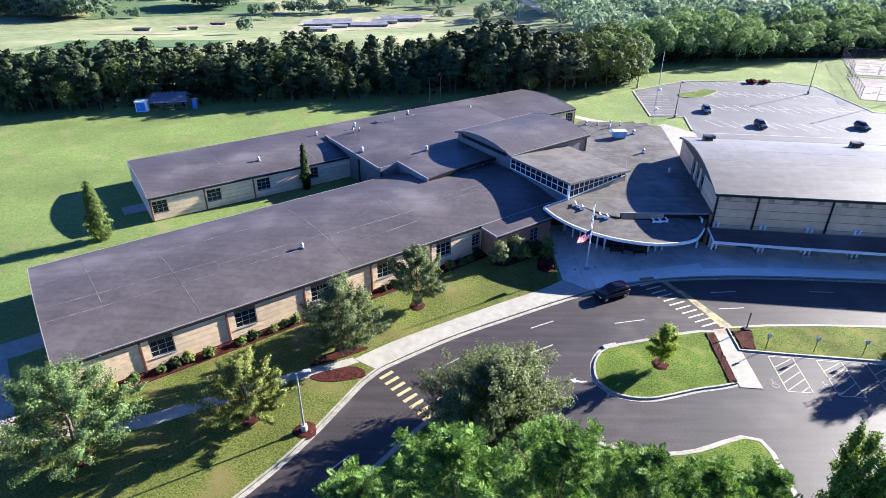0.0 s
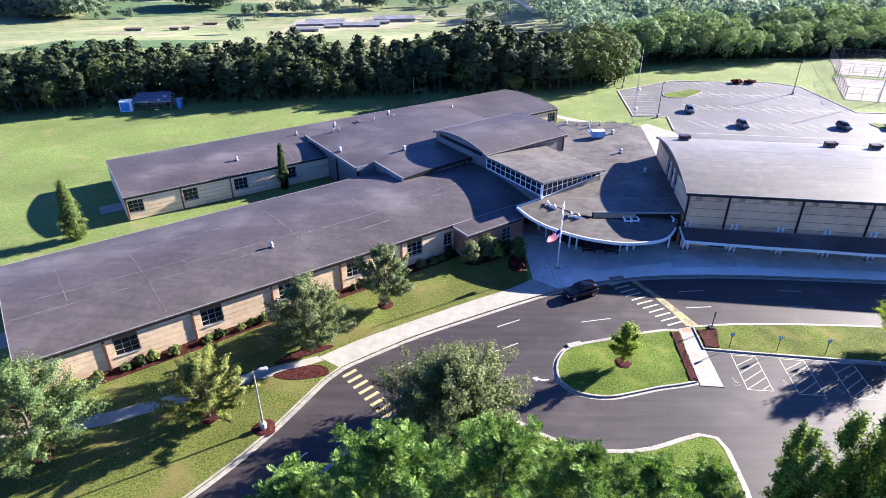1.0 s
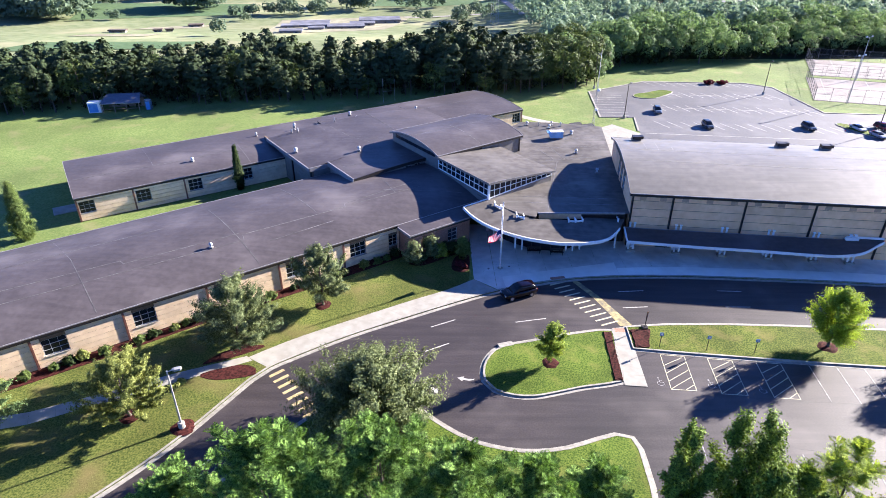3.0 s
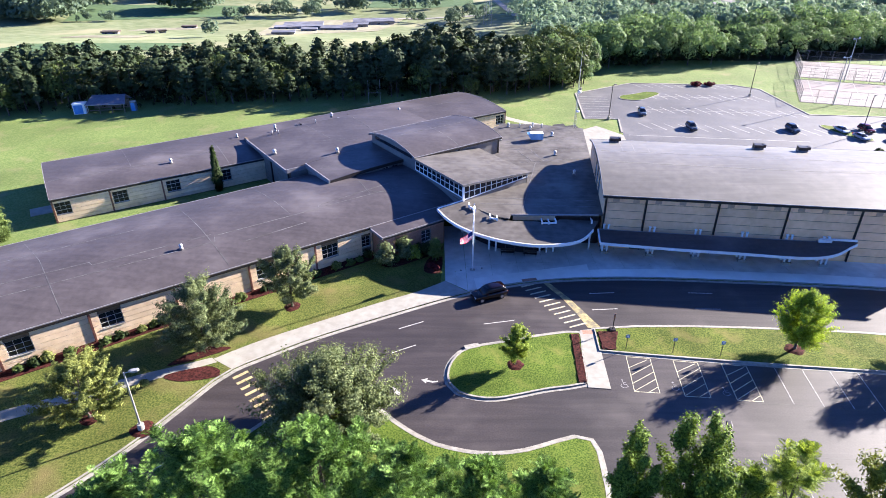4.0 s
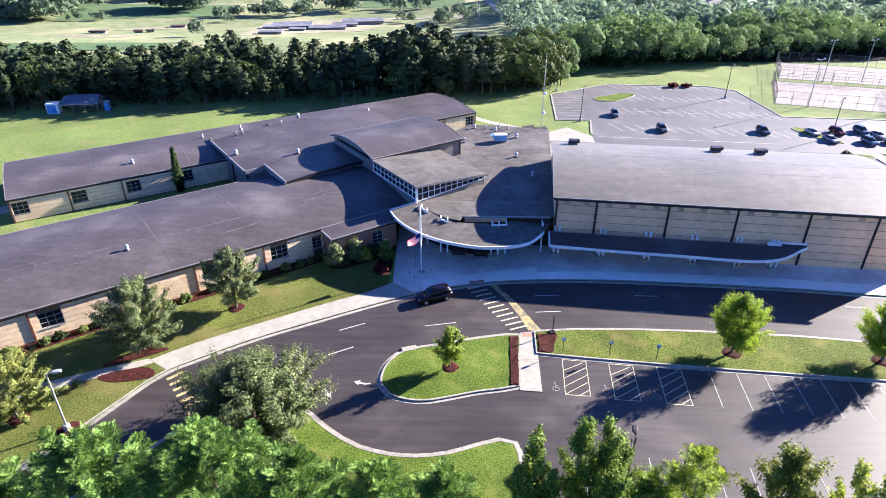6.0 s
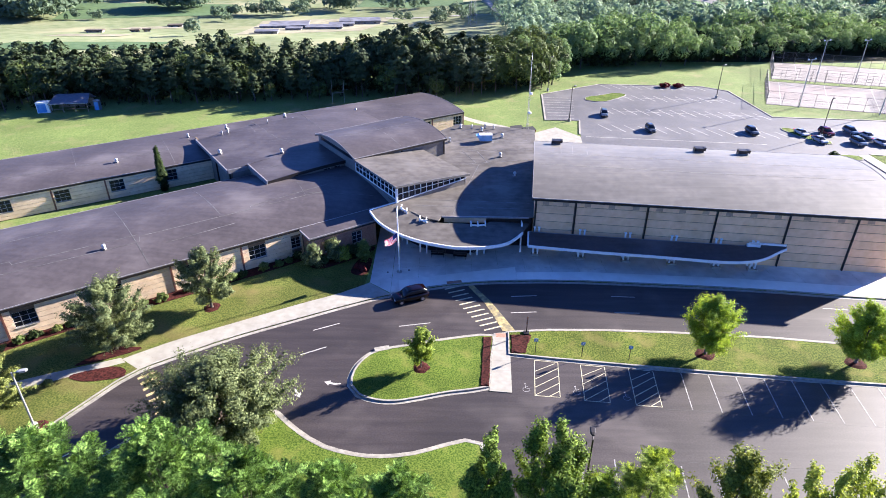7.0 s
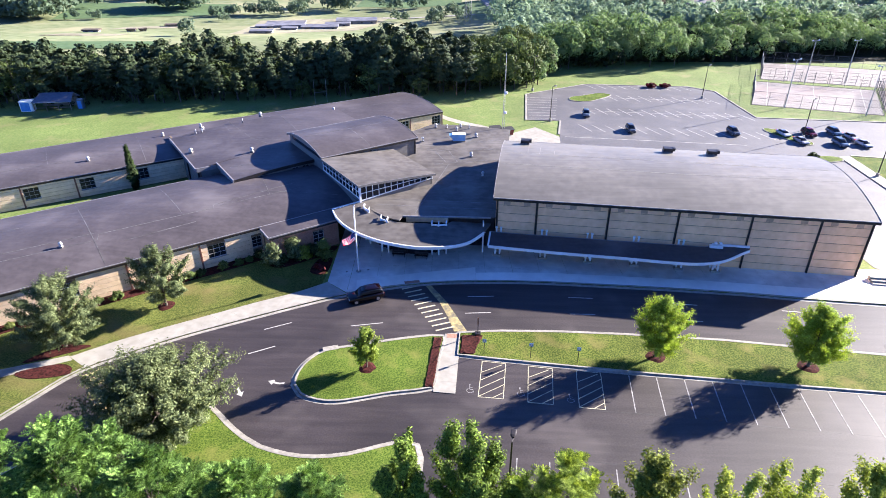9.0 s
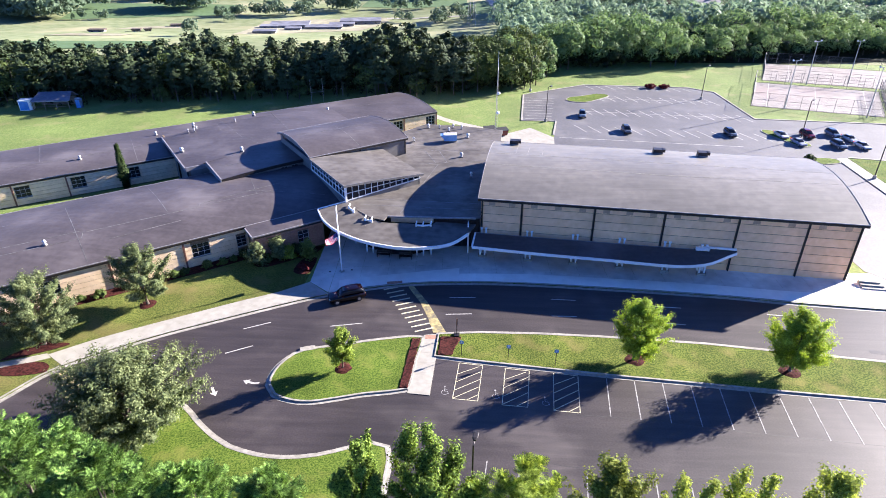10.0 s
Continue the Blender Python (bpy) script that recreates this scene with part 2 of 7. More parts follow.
WHITE_CLOTH = leaf_material("white_cloth", (0.74, 0.74, 0.74), (0.8, 0.8, 0.8), 0.5, 0.04, 0.1)
SHED_ROOF = material("grey_shed_roof", (0.12, 0.12, 0.15), (0.17, 0.17, 0.2), 2.0, 0.5, 0.1, 8)
TIMBER = material("old_timber", (0.2, 0.15, 0.1), (0.3, 0.23, 0.16), 3.0, 0.85, 0.3, 12)
FAR_WALL = material("pale_far_wall", (0.25, 0.23, 0.22), (0.32, 0.3, 0.28), 0.6, 0.8)
FAR_ROOF = material("grey_far_roof", (0.1, 0.1, 0.11), (0.2, 0.2, 0.215), 0.25, 0.6, big=(0.7, 1.2), big_scale=0.06)
LAMP_GLASS = material("lamp_lens", (0.6, 0.6, 0.58), (0.7, 0.7, 0.68), 3.0, 0.25)
LEAF_SILVER = leaf_material("silver_green_leaves", (0.03, 0.052, 0.016), (0.164, 0.197, 0.084), 0.26, 0.3)
LEAF_GREEN = leaf_material("mid_green_leaves", (0.06, 0.1, 0.024), (0.15, 0.2, 0.06), 0.45, 0.25)
LEAF_BRIGHT = leaf_material("bright_green_leaves", (0.11, 0.185, 0.014), (0.26, 0.36, 0.045), 0.4, 0.22)
LEAF_LIME = leaf_material("yellow_green_leaves", (0.1, 0.16, 0.015), (0.27, 0.32, 0.06), 0.42, 0.3)
LEAF_LOCUST = leaf_material("locust_leaves", (0.009, 0.032, 0.005), (0.15, 0.255, 0.05), 0.16, 0.32, 0.65)
LEAF_PEAR = leaf_material("glossy_green_leaves", (0.011, 0.033, 0.004), (0.15, 0.225, 0.03), 0.18, 0.45)
LEAF_BRONZE = leaf_material("bronze_green_leaves", (0.035, 0.06, 0.008), (0.16, 0.19, 0.03), 0.25, 0.3)
LEAF_OLIVE = leaf_material("feathery_yellow_green_leaves", (0.06, 0.12, 0.012), (0.23, 0.3, 0.045), 0.3, 0.35)
LEAF_YELLOWISH = leaf_material("light_green_leaves", (0.05, 0.08, 0.018), (0.215, 0.24, 0.066), 0.33, 0.3)
LEAF_PINE = leaf_material("pine_needles", (0.005, 0.012, 0.006), (0.06, 0.086, 0.036), 0.05, 0.16, 0.2, 0.13)
LEAF_WOOD = leaf_material("woodland_leaves", (0.01, 0.025, 0.007), (0.09, 0.125, 0.036), 0.2, 0.16, 0.25, 0.13)
# Woodland green lightened to carry some haze in the leaf colour.
LEAF_FAR_HAZED = leaf_material("hazed_near_woodland_leaves", (0.03, 0.07, 0.03), (0.16, 0.24, 0.088), 0.3, 0.06, 0.12, 0.1)
# Lighter and bluer still: haze over the deep wood painted into its leaves.
LEAF_DEEP_HAZED = leaf_material("hazed_deep_woodland_leaves", (0.088, 0.145, 0.102), (0.19, 0.262, 0.155), 0.28, 0.04, 0.1, 0.08)
# Darker leaf copy: shade at the wood's base is put into the colour.
LEAF_UNDER_SHADE = leaf_material("shaded_undergrowth_leaves", (0.006, 0.013, 0.004), (0.02, 0.032, 0.009), 0.08, 0.3)
# Blue-grey green, with the far trees' haze mixed into the colour.
LEAF_DISTANT_HAZED = leaf_material("hazed_distant_leaves", (0.045, 0.078, 0.055), (0.115, 0.16, 0.095), 0.2, 0.12, 0.2, 0.08)
LEAF_BROAD = leaf_material("broad_green_leaves", (0.038, 0.08, 0.026), (0.145, 0.205, 0.075), 0.3, 0.28)
LEAF_DARK = leaf_material("dark_shrub_leaves", (0.016, 0.032, 0.01), (0.045, 0.068, 0.02), 0.2, 0.4)
LEAF_RED = leaf_material("dark_red_leaves", (0.06, 0.012, 0.014), (0.12, 0.025, 0.025), 0.25, 0.4)


# ---- mesh helpers ----
class Shape:
    """Collects faces; m moves all that is added."""

    def __init__(self, m=None):
        self.v, self.f, self.m = [], [], m

    def add(self, verts, faces):
        n = len(self.v)
        self.v += [tuple(self.m @ Vector(p)) if self.m else tuple(p) for p in verts]
        self.f += [tuple(i + n for i in q) for q in faces]
        return self

    def box(self, x0, x1, y0, y1, z0, z1):
        p = [(x, y, z) for z in (z0, z1) for y in (y0, y1) for x in (x0, x1)]
        return self.add(p, [(0, 2, 3, 1), (4, 5, 7, 6), (0, 1, 5, 4), (1, 3, 7, 5), (3, 2, 6, 7), (2, 0, 4, 6)])

    def prism(self, poly, z0, z1):
        n = len(poly)
        area = sum(poly[i][0] * poly[(i + 1) % n][1] - poly[(i + 1) % n][0] * poly[i][1] for i in range(n))
        poly = list(poly) if area > 0 else list(poly)[::-1]
        self.add([(x, y, z0) for x, y in poly] + [(x, y, z1) for x, y in poly],
                 [tuple(range(n - 1, -1, -1)), tuple(range(n, 2 * n))] + [(i, (i + 1) % n, n + (i + 1) % n, n + i) for i in range(n)])
        return self

    def tube(self, p, q, r0, r1=None, n=8):
        r1 = r0 if r1 is None else r1
        p, q = Vector(p), Vector(q)
        d = (q - p).normalized()
        a = d.orthogonal().normalized()
        b = d.cross(a)
        ring = [a * math.cos(2 * math.pi * i / n) + b * math.sin(2 * math.pi * i / n) for i in range(n)]
        self.add([p + r * r0 for r in ring] + [q + r * r1 for r in ring],
                 [(i, (i + 1) % n, n + (i + 1) % n, n + i) for i in range(n)] + [tuple(range(n - 1, -1, -1)), tuple(range(n, 2 * n))])
        return self

    def lathe(self, profile, centre=(0, 0, 0), n=16):
        cx, cy, cz = centre
        v, f = [], []
        for r, z in profile:
            v += [(cx + r * math.cos(2 * math.pi * i / n), cy + r * math.sin(2 * math.pi * i / n), cz + z) for i in range(n)]
        for k in range(len(profile) - 1):
            f += [(k * n + i, k * n + (i + 1) % n, (k + 1) * n + (i + 1) % n, (k + 1) * n + i) for i in range(n)]
        f += [tuple(range(n - 1, -1, -1)), tuple(range((len(profile) - 1) * n, len(profile) * n))]
        return self.add(v, f)

    def slab(self, top, thick):
        """A slab under a grid of points, rows by columns."""
        R, C = len(top), len(top[0])
        v = [p for row in top for p in row] + [(p[0], p[1], p[2] - thick) for row in top for p in row]
        k, f = R * C, []
        for r in range(R - 1):
            for c in range(C - 1):
                i = r * C + c
                f += [(i, i + 1, i + C + 1, i + C), (k + i, k + i + C, k + i + C + 1, k + i + 1)]
        for c in range(C - 1):
            f += [(c, k + c, k + c + 1, c + 1), ((R - 1) * C + c + 1, k + (R - 1) * C + c + 1, k + (R - 1) * C + c, (R - 1) * C + c)]
        for r in range(R - 1):
            f += [(r * C + C, k + r * C + C, k + r * C, r * C), (r * C + C - 1, k + r * C + C - 1, k + r * C + 2 * C - 1, r * C + 2 * C - 1)]
        return self.add(v, f)

    def mesh(self, name, smooth=False):
        me = bpy.data.meshes.new(name)
        me.from_pydata(self.v, [], self.f)
        bm = bmesh.new()
        bm.from_mesh(me)
        bmesh.ops.remove_doubles(bm, verts=bm.verts, dist=0.0001)
        bmesh.ops.recalc_face_normals(bm, faces=bm.faces)
        bm.to_mesh(me)
        bm.free()
        if smooth:
            me.polygons.foreach_set("use_smooth", [True] * len(me.polygons))
        return me


def part(name, shape, mat, parent=None, label="", smooth=False):
    me = shape.mesh(name, smooth) if isinstance(shape, Shape) else shape
    if not me.materials:
        me.materials.append(mat)
    ob = new(name, me)
    if parent:
        ob.parent = parent
    if label:
        ob["label"] = label
    return ob


def thing(name, at, turn=0.0, label="", category="", group=""):
    ob = new(name)
    ob.matrix_world = pose(at[0], at[1], at[2] if len(at) > 2 else 0, 0, 0, turn)
    return tagged(ob, label, category, group)


def structure(name, shape, mat, label, category=""):
    return tagged(part(name, shape, mat), label, category or name.replace("_", " "), kind="structure")


def smooth_line(pts, step=1.0, closed=False):
    """A rounded line through the points."""
    P = [Vector((p[0], p[1])) for p in pts]
    n = len(P)
    out = []
    for i in range(n if closed else n - 1):
        if closed:
            p0, p1, p2, p3 = P[i - 1], P[i], P[(i + 1) % n], P[(i + 2) % n]
        else:
            p0, p1, p2, p3 = P[max(i - 1, 0)], P[i], P[i + 1], P[min(i + 2, n - 1)]
        k = max(1, int((p2 - p1).length / step))
        for j in range(k):
            t = j / k
            q = 0.5 * ((2 * p1) + (p2 - p0) * t + (2 * p0 - 5 * p1 + 4 * p2 - p3) * t * t + (3 * p1 - p0 - 3 * p2 + p3) * t ** 3)
            out.append((q.x, q.y))
    if not closed:
        out.append(tuple(P[-1]))
    return out


def ribbon(line, left, right, z0, z1, closed=False):
    """A strip along a line between two offsets (plus: to the line's left)."""
    n = len(line)
    A, B = [], []
    for i in range(n):
        a = Vector(line[i - 1]) if closed or i else Vector(line[0])
        b = Vector(line[(i + 1) % n]) if closed or i < n - 1 else Vector(line[-1])
        d = (b - a).normalized()
        w = Vector((-d.y, d.x))
        A.append(Vector(line[i]) + w * left)
        B.append(Vector(line[i]) + w * right)
    s = Shape()
    v = [(p.x, p.y, z) for p, q in zip(A, B) for p, z in ((p, z0), (p, z1), (q, z1), (q, z0))]
    f = []
    for i in range(n if closed else n - 1):
        a, b = 4 * i, 4 * ((i + 1) % n)
        f += [(a + k, a + (k + 1) % 4, b + (k + 1) % 4, b + k) for k in range(4)]
    if not closed:
        f += [(0, 1, 2, 3), (4 * n - 1, 4 * n - 2, 4 * n - 3, 4 * n - 4)]
    return s.add(v, f)


def leaf_cloud(name, centres, normals, size, mat, aspect=1.0, rng=None):
    """One mesh of small leaf blades."""
    n = len(centres)
    nrm = normals / (np.linalg.norm(normals, axis=1, keepdims=True) + 1e-9)
    ref = rng.normal(size=(n, 3))
    a = np.cross(nrm, ref)
    a /= np.linalg.norm(a, axis=1, keepdims=True) + 1e-9
    b = np.cross(nrm, a)
    s = (size * rng.uniform(0.6, 1.35, n))[:, None]
    a, b = a * s * 0.5, b * s * 0.5 * aspect
    bend = nrm * s * 0.18
    quad = np.stack([centres - b, centres + a * 0.8 + bend, centres + b, centres - a * 0.8 + bend], 1)
    return quad_mesh(name, quad, mat)


def quad_mesh(name, quad, mat):
    n = len(quad)
    me = bpy.data.meshes.new(name)
    me.vertices.add(4 * n)
    me.vertices.foreach_set("co", quad.reshape(-1).astype(np.float32))
    me.loops.add(4 * n)
    me.loops.foreach_set("vertex_index", np.arange(4 * n, dtype=np.int32))
    me.polygons.add(n)
    me.polygons.foreach_set("loop_start", np.arange(0, 4 * n, 4, dtype=np.int32))
    me.polygons.foreach_set("loop_total", np.full(n, 4, dtype=np.int32))
    me.update(calc_edges=True)
    me.materials.append(mat)
    return me


# ---- ground, roads, paving ----
def ground_z(x, y):
    """The height of the land: level round the school, falling to fields behind the woods."""
    t = min(max((y - 190) / 135, 0), 1)
    side = min(max((130 - x) / 130, 0.15), 1)
    return -0.08 - 9.5 * side * t * t * (3 - 2 * t)


xs = [-3000, -1500, -800] + list(range(-500, 501, 20)) + [800, 1500, 3000]
ys = [-3000, -1000, -300] + list(range(-100, 621, 12)) + [900, 1500, 3000]
g = Shape()
g.add([(x, y, ground_z(x, y)) for y in ys for x in xs],
      [(r * len(xs) + c, r * len(xs) + c + 1, (r + 1) * len(xs) + c + 1, (r + 1) * len(xs) + c) for r in range(len(ys) - 1) for c in range(len(xs) - 1)])
structure("ground", g, FIELD, "rolling grassland around the school, distance haze put into its green")

ROAD_EDGE = smooth_line([(-70, -30), (-40, 6), (-24, 22), (-15.4, 32.3), (-11.6, 37.6), (-8.9, 42.5), (-7.0, 46.1), (-5.6, 47.9), (-3.6, 49.5), (1.8, 53.3), (8.3, 57.0),
                         (13.8, 60.0), (18.5, 62.3), (23.1, 63.9), (26.4, 64.8), (30.6, 65.5), (37.6, 65.9), (43.9, 65.8), (54.1, 65.2), (60.8, 64.7), (67.3, 64.1),
                         (73.4, 63.3), (83.9, 62.3), (95, 61.4)], 1.2)
structure("lawn_north", Shape().prism(ROAD_EDGE + [(95, 80), (96, 96), (103, 97), (150, 85), (400, 60), (400, 192), (-400, 192), (-400, -30)], -0.3, 0.13), GRASS,
          "wide mown lawn round the school, dry in patches", "lawn")
road = structure("road", Shape().prism([(-75, -40), (-45, 2), (-26, 20), (-17, 32), (-10, 44), (-7, 49), (-2, 52), (8, 58), (20, 64), (37, 67), (60, 66), (84, 64), (98, 64),
                                        (98, 100), (110, 102), (260, 90), (260, -60), (-75, -60)], -0.25, 0.0), ASPHALT,
                 "dark worn asphalt drive and car park with painted lines")
part("kerb", ribbon(ROAD_EDGE, 0.0, 0.22, -0.1, 0.15), KERB, road, "pale concrete kerb")
part("gutter", ribbon(ROAD_EDGE, -0.45, 0.0, -0.1, 0.012), KERB, road, "flat concrete gutter")

structure("lawn_front", Shape().prism([p for p in ROAD_EDGE if p[0] < 15.6 and p[1] > -5][::-1] + [(-60, -5), (-70, 30), (-46, 30), (-36.5, 41.6), (7, 72.7), (15.6, 78)], 0.0, 0.136), FRONT_GRASS,
          "front lawn of lush grass with dry patches", "lawn")

# islands and the near lawn
island_1 = smooth_line([(16.3, 46.2), (16.3, 48.2), (17.0, 50.0), (18.4, 51.4), (21.8, 52.4), (25.6, 53.5), (29.2, 54.3), (30.5, 54.3), (30.1, 50.5), (29.7, 46.3), (28.2, 45.9),
                        (25.6, 45.4), (23.2, 44.7), (20.8, 44.1), (18.9, 44.2), (17.2, 44.9)], 0.8, True)
island_2 = [(32.4, 55.0), (36.9, 55.4), (43, 55.5), (49.7, 55.3), (55.1, 55.0), (61, 54.6), (66.6, 53.9), (78.4, 52.5), (95, 50.6), (120, 47.5), (120, 41.5), (95, 44.8),
            (75.3, 47.0), (66.8, 47.7), (56.3, 48.7), (50.9, 49.2), (45.4, 49.8), (36.9, 50.8), (32.2, 51.4)]
lawn_near = smooth_line([(11.3, 40.4), (13.2, 38.9), (14.9, 37.9), (17.6, 37.1), (20.1, 36.9), (22.9, 37.3), (25.6, 38.3), (27.4, 38.9), (28.6, 38.6), (28.9, 37.4), (28.8, 33.5),
                         (28.9, 30.8), (33, 30.2), (60, 28.2), (110, 24), (110, 0), (60, -20), (0, -20), (-38, -12), (-16, 20), (-6.6, 32.5), (-1.8, 38.8), (1.2, 42.0), (4.2, 43.6),
                         (8.2, 43.0)], 1.0, True)
for nm, poly, mat_, lab in (("island_lawn", island_1, LUSH, "small kerbed grass island with a young tree"), ("island_lawn_long", island_2, STRIP_GRASS, "long kerbed grass strip beside the parking bays"),
                            ("lawn_near", lawn_near, LUSH, "kerbed lawn with tall trees beside the car park")):
    ob = structure(nm, Shape().prism(poly, -0.2, 0.13), mat_, lab, "lawn")
    turn_ccw = sum(poly[i - 1][0] * poly[i][1] - poly[i][0] * poly[i - 1][1] for i in range(len(poly))) > 0
    part("kerb", ribbon(poly, 0.0 if turn_ccw else 0.2, -0.2 if turn_ccw else 0.0, -0.1, 0.15, True), KERB, ob, "pale concrete kerb")
    part("gutter", ribbon(poly, -0.2 if turn_ccw else 0.55, -0.55 if turn_ccw else 0.2, -0.1, 0.01, True), KERB, ob, "flat concrete gutter")

# pavements, slab by slab
walk_in = smooth_line([(-8.2, 49.4), (-4.2, 52.5), (1.9, 56.3), (8.2, 60.1), (12.2, 62.3), (15.7, 64.9)], 1.0)
pavement = new("pavement")
tagged(pavement, "pale concrete pavement of jointed slabs along the drive", "pavement", kind="structure")
outer = smooth_line([(-5.9, 47.9), (-3.7, 49.7), (1.7, 53.5), (8.2, 57.2), (13.7, 60.2), (18.4, 62.5)], 1.0)


def resample(line, n):
    d = [0.0]
    for a, b in zip(line, line[1:]):
        d.append(d[-1] + math.dist(a, b))
    return [(float(np.interp(d[-1] * i / n, d, [p[0] for p in line])), float(np.interp(d[-1] * i / n, d, [p[1] for p in line]))) for i in range(n + 1)]


def slabs(parent, a, b, n, rows, z0, z1, mat_, gap=0.0025, name="slab"):
    A, B = resample(a, n), resample(b, n)
    for i in range(n):
        for r in range(rows):
            q = []
            for (u, w) in ((i + gap, (r + gap) / rows), (i + 1 - gap, (r + gap) / rows), (i + 1 - gap, (r + 1 - gap) / rows), (i + gap, (r + 1 - gap) / rows)):
                k = min(int(u), n - 1)
                t = u - k
                pa = (A[k][0] * (1 - t) + A[k + 1][0] * t, A[k][1] * (1 - t) + A[k + 1][1] * t)
                pb = (B[k][0] * (1 - t) + B[k + 1][0] * t, B[k][1] * (1 - t) + B[k + 1][1] * t)
                q.append((pa[0] * (1 - w) + pb[0] * w, pa[1] * (1 - w) + pb[1] * w))
            part(name, Shape().prism(q, z0, z1), mat_, parent)


slabs(pavement, outer, walk_in, 14, 1, 0.0, 0.145, CONCRETE)
path = new("path")
tagged(path, "narrow pale concrete path across the lawn", "path", kind="structure")
slabs(path, [(-62, 30.5), (-37.5, 37.6), (-26.2, 39.4), (-20.5, 42.3), (-14.6, 45.3), (-7.6, 48.9)], [(-62, 32.2), (-37.9, 39.3), (-26.9, 41.0), (-20.9, 43.8), (-14.9, 46.8), (-8.4, 49.6)], 26, 1, 0.0, 0.14, CONCRETE)
side_path = new("path_side")
tagged(side_path, "pale concrete path round the end of the front wing", "path", kind="structure")
plaza = new("plaza")
tagged(plaza, "grey concrete forecourt in front of the entrance", "paving", kind="structure")
slabs(plaza, [(15.72, 64.92), (18.48, 62.62)], [(15.4, 80), (17.96, 80)], 2, 5, -0.1, 0.137, PLAZA)
slabs(plaza, [(18.5, 62.6), (23.0, 64.3), (26.4, 65.2), (34.2, 66.15), (43.9, 66.2), (60.8, 65.1), (73.4, 63.7), (84, 62.7), (95, 61.8)],
      [(18.0, 80), (22, 79), (28, 78), (36.0, 75.5), (44, 74), (60.8, 72.2), (73.4, 70.4), (86, 70.5), (95, 70.5)], 22, 3, -0.1, 0.135, PLAZA)
apron = new("pavement_apron")
tagged(apron, "paler concrete pavement along the kerb", "pavement", kind="structure")
slabs(apron, [(19.6, 63.05), (23.0, 64.2), (26.3, 65.1), (30.5, 65.8), (34.2, 66.05)], [(19.3, 65.5), (23.0, 66.5), (26.8, 67.45), (30.5, 68.35), (34.2, 69.2)], 12, 1, -0.1, 0.147, APRON)
slabs(apron, [(34.22, 66.05), (37.6, 66.2), (43.9, 66.1), (54.1, 65.5), (60.8, 65.0), (67.3, 64.4), (73.4, 63.6), (83.9, 62.6), (95, 61.7)],
      [(34.22, 67.8), (37.6, 68.0), (43.9, 68.1), (54.1, 67.5), (60.8, 67.1), (67.3, 66.5), (73.4, 65.8), (83.9, 65.0), (95, 64.1)], 28, 1, -0.1, 0.147, APRON)
crossing = new("crossing_path")
tagged(crossing, "pale concrete walkway between two grass islands", "path", kind="structure")
slabs(crossing, [(30.7, 54.9), (30.3, 50.5), (29.8, 45.6)], [(32.4, 55.2), (32.25, 50.8), (32.0, 45.4)], 6, 1, -0.1, 0.05, CONCRETE)
part("tactile_plate", Shape().box(30.9, 32.2, 54.2, 54.9, 0.05, 0.058), BRICK, crossing, "red tactile plate")
part("tactile_plate", Shape(pose(26.4, 64.62, 0, 0, 0, 12)).box(-0.95, 0.95, 0.42, 0.95, 0.1, 0.157), BRICK, apron, "dark red tactile plate")
lot = structure("car_park", Shape().prism([(47.9, 153.3), (46.2, 132.6), (53.4, 132.4), (51.8, 121.0), (50, 97), (70, 94), (84.5, 92), (86, 71), (95.0, 60.0), (130, 57), (260, 30), (260, 115), (124, 133.6), (97, 136), (95.5, 157.8), (90, 162.2), (64, 163.6)],
                                          -0.1, 0.155), OLD_ASPHALT, "grey asphalt car park with white bay lines", "car park")
structure("lawn_strip", Shape().prism([(105.0, 112.4), (105.2, 97.6), (150, 82), (200, 70), (200, 88), (150, 100), (115, 110.5)], 0.0, 0.2), LUSH, "kerbed lawn beside the rear drive", "lawn")
structure("path_rear", Shape().prism([(102.6, 111.9), (104.8, 112.2), (105.0, 97.0), (106.5, 88), (103.6, 88), (102.6, 96)], 0.0, 0.27), CONCRETE, "pale concrete path beside the rear drive", "path")
structure("yard", Shape().prism([(36, 113.5), (40.5, 111), (46.0, 104), (51.5, 110), (52, 121.3), (47.5, 127.5), (40.5, 122)], -0.1, 0.15), CONCRETE, "pale concrete service yard behind the school", "paving")
structure("path_back", ribbon(smooth_line([(40, 124.5), (36, 127.5), (31.5, 130.5), (26.5, 135.5), (20, 146)], 1.0), 0.9, -0.9, 0.0, 0.145), CONCRETE, "pale path curving round the rear wing", "path")
part("kerb", ribbon([(124, 133.7), (97.1, 136.1), (95.6, 158.0), (90.1, 162.4), (64, 163.8), (47.7, 153.5), (46.0, 132.4), (53.4, 132.2), (51.9, 123)], 0.2, -0.2, 0.0, 0.26), KERB, lot, "pale concrete kerb")
part("kerb", ribbon([(105.1, 112.6), (115, 110.7), (150, 100.2)], 0.2, -0.2, 0.0, 0.27), KERB, lot, "pale concrete kerb")
for poly in ([(58, 148.5), (61.5, 147.4), (64.5, 149.3), (68.5, 153.5), (66, 155), (62, 152.8), (58.6, 151.2)], [(95.2, 127.2), (97.6, 127.6), (101.4, 119.6), (98.9, 119.0)], [(96.2, 110.9), (99.5, 112.0), (102.2, 111.6), (102.2, 109.8), (98.0, 109.0)]):
    isl = structure("island_small", Shape().prism(smooth_line(poly, 0.8, True), 0.0, 0.28), LUSH, "small grass island in the car park", "lawn")
    part("kerb", ribbon(smooth_line(poly, 0.8, True), 0.15, -0.15, 0.0, 0.27, True), KERB, isl)


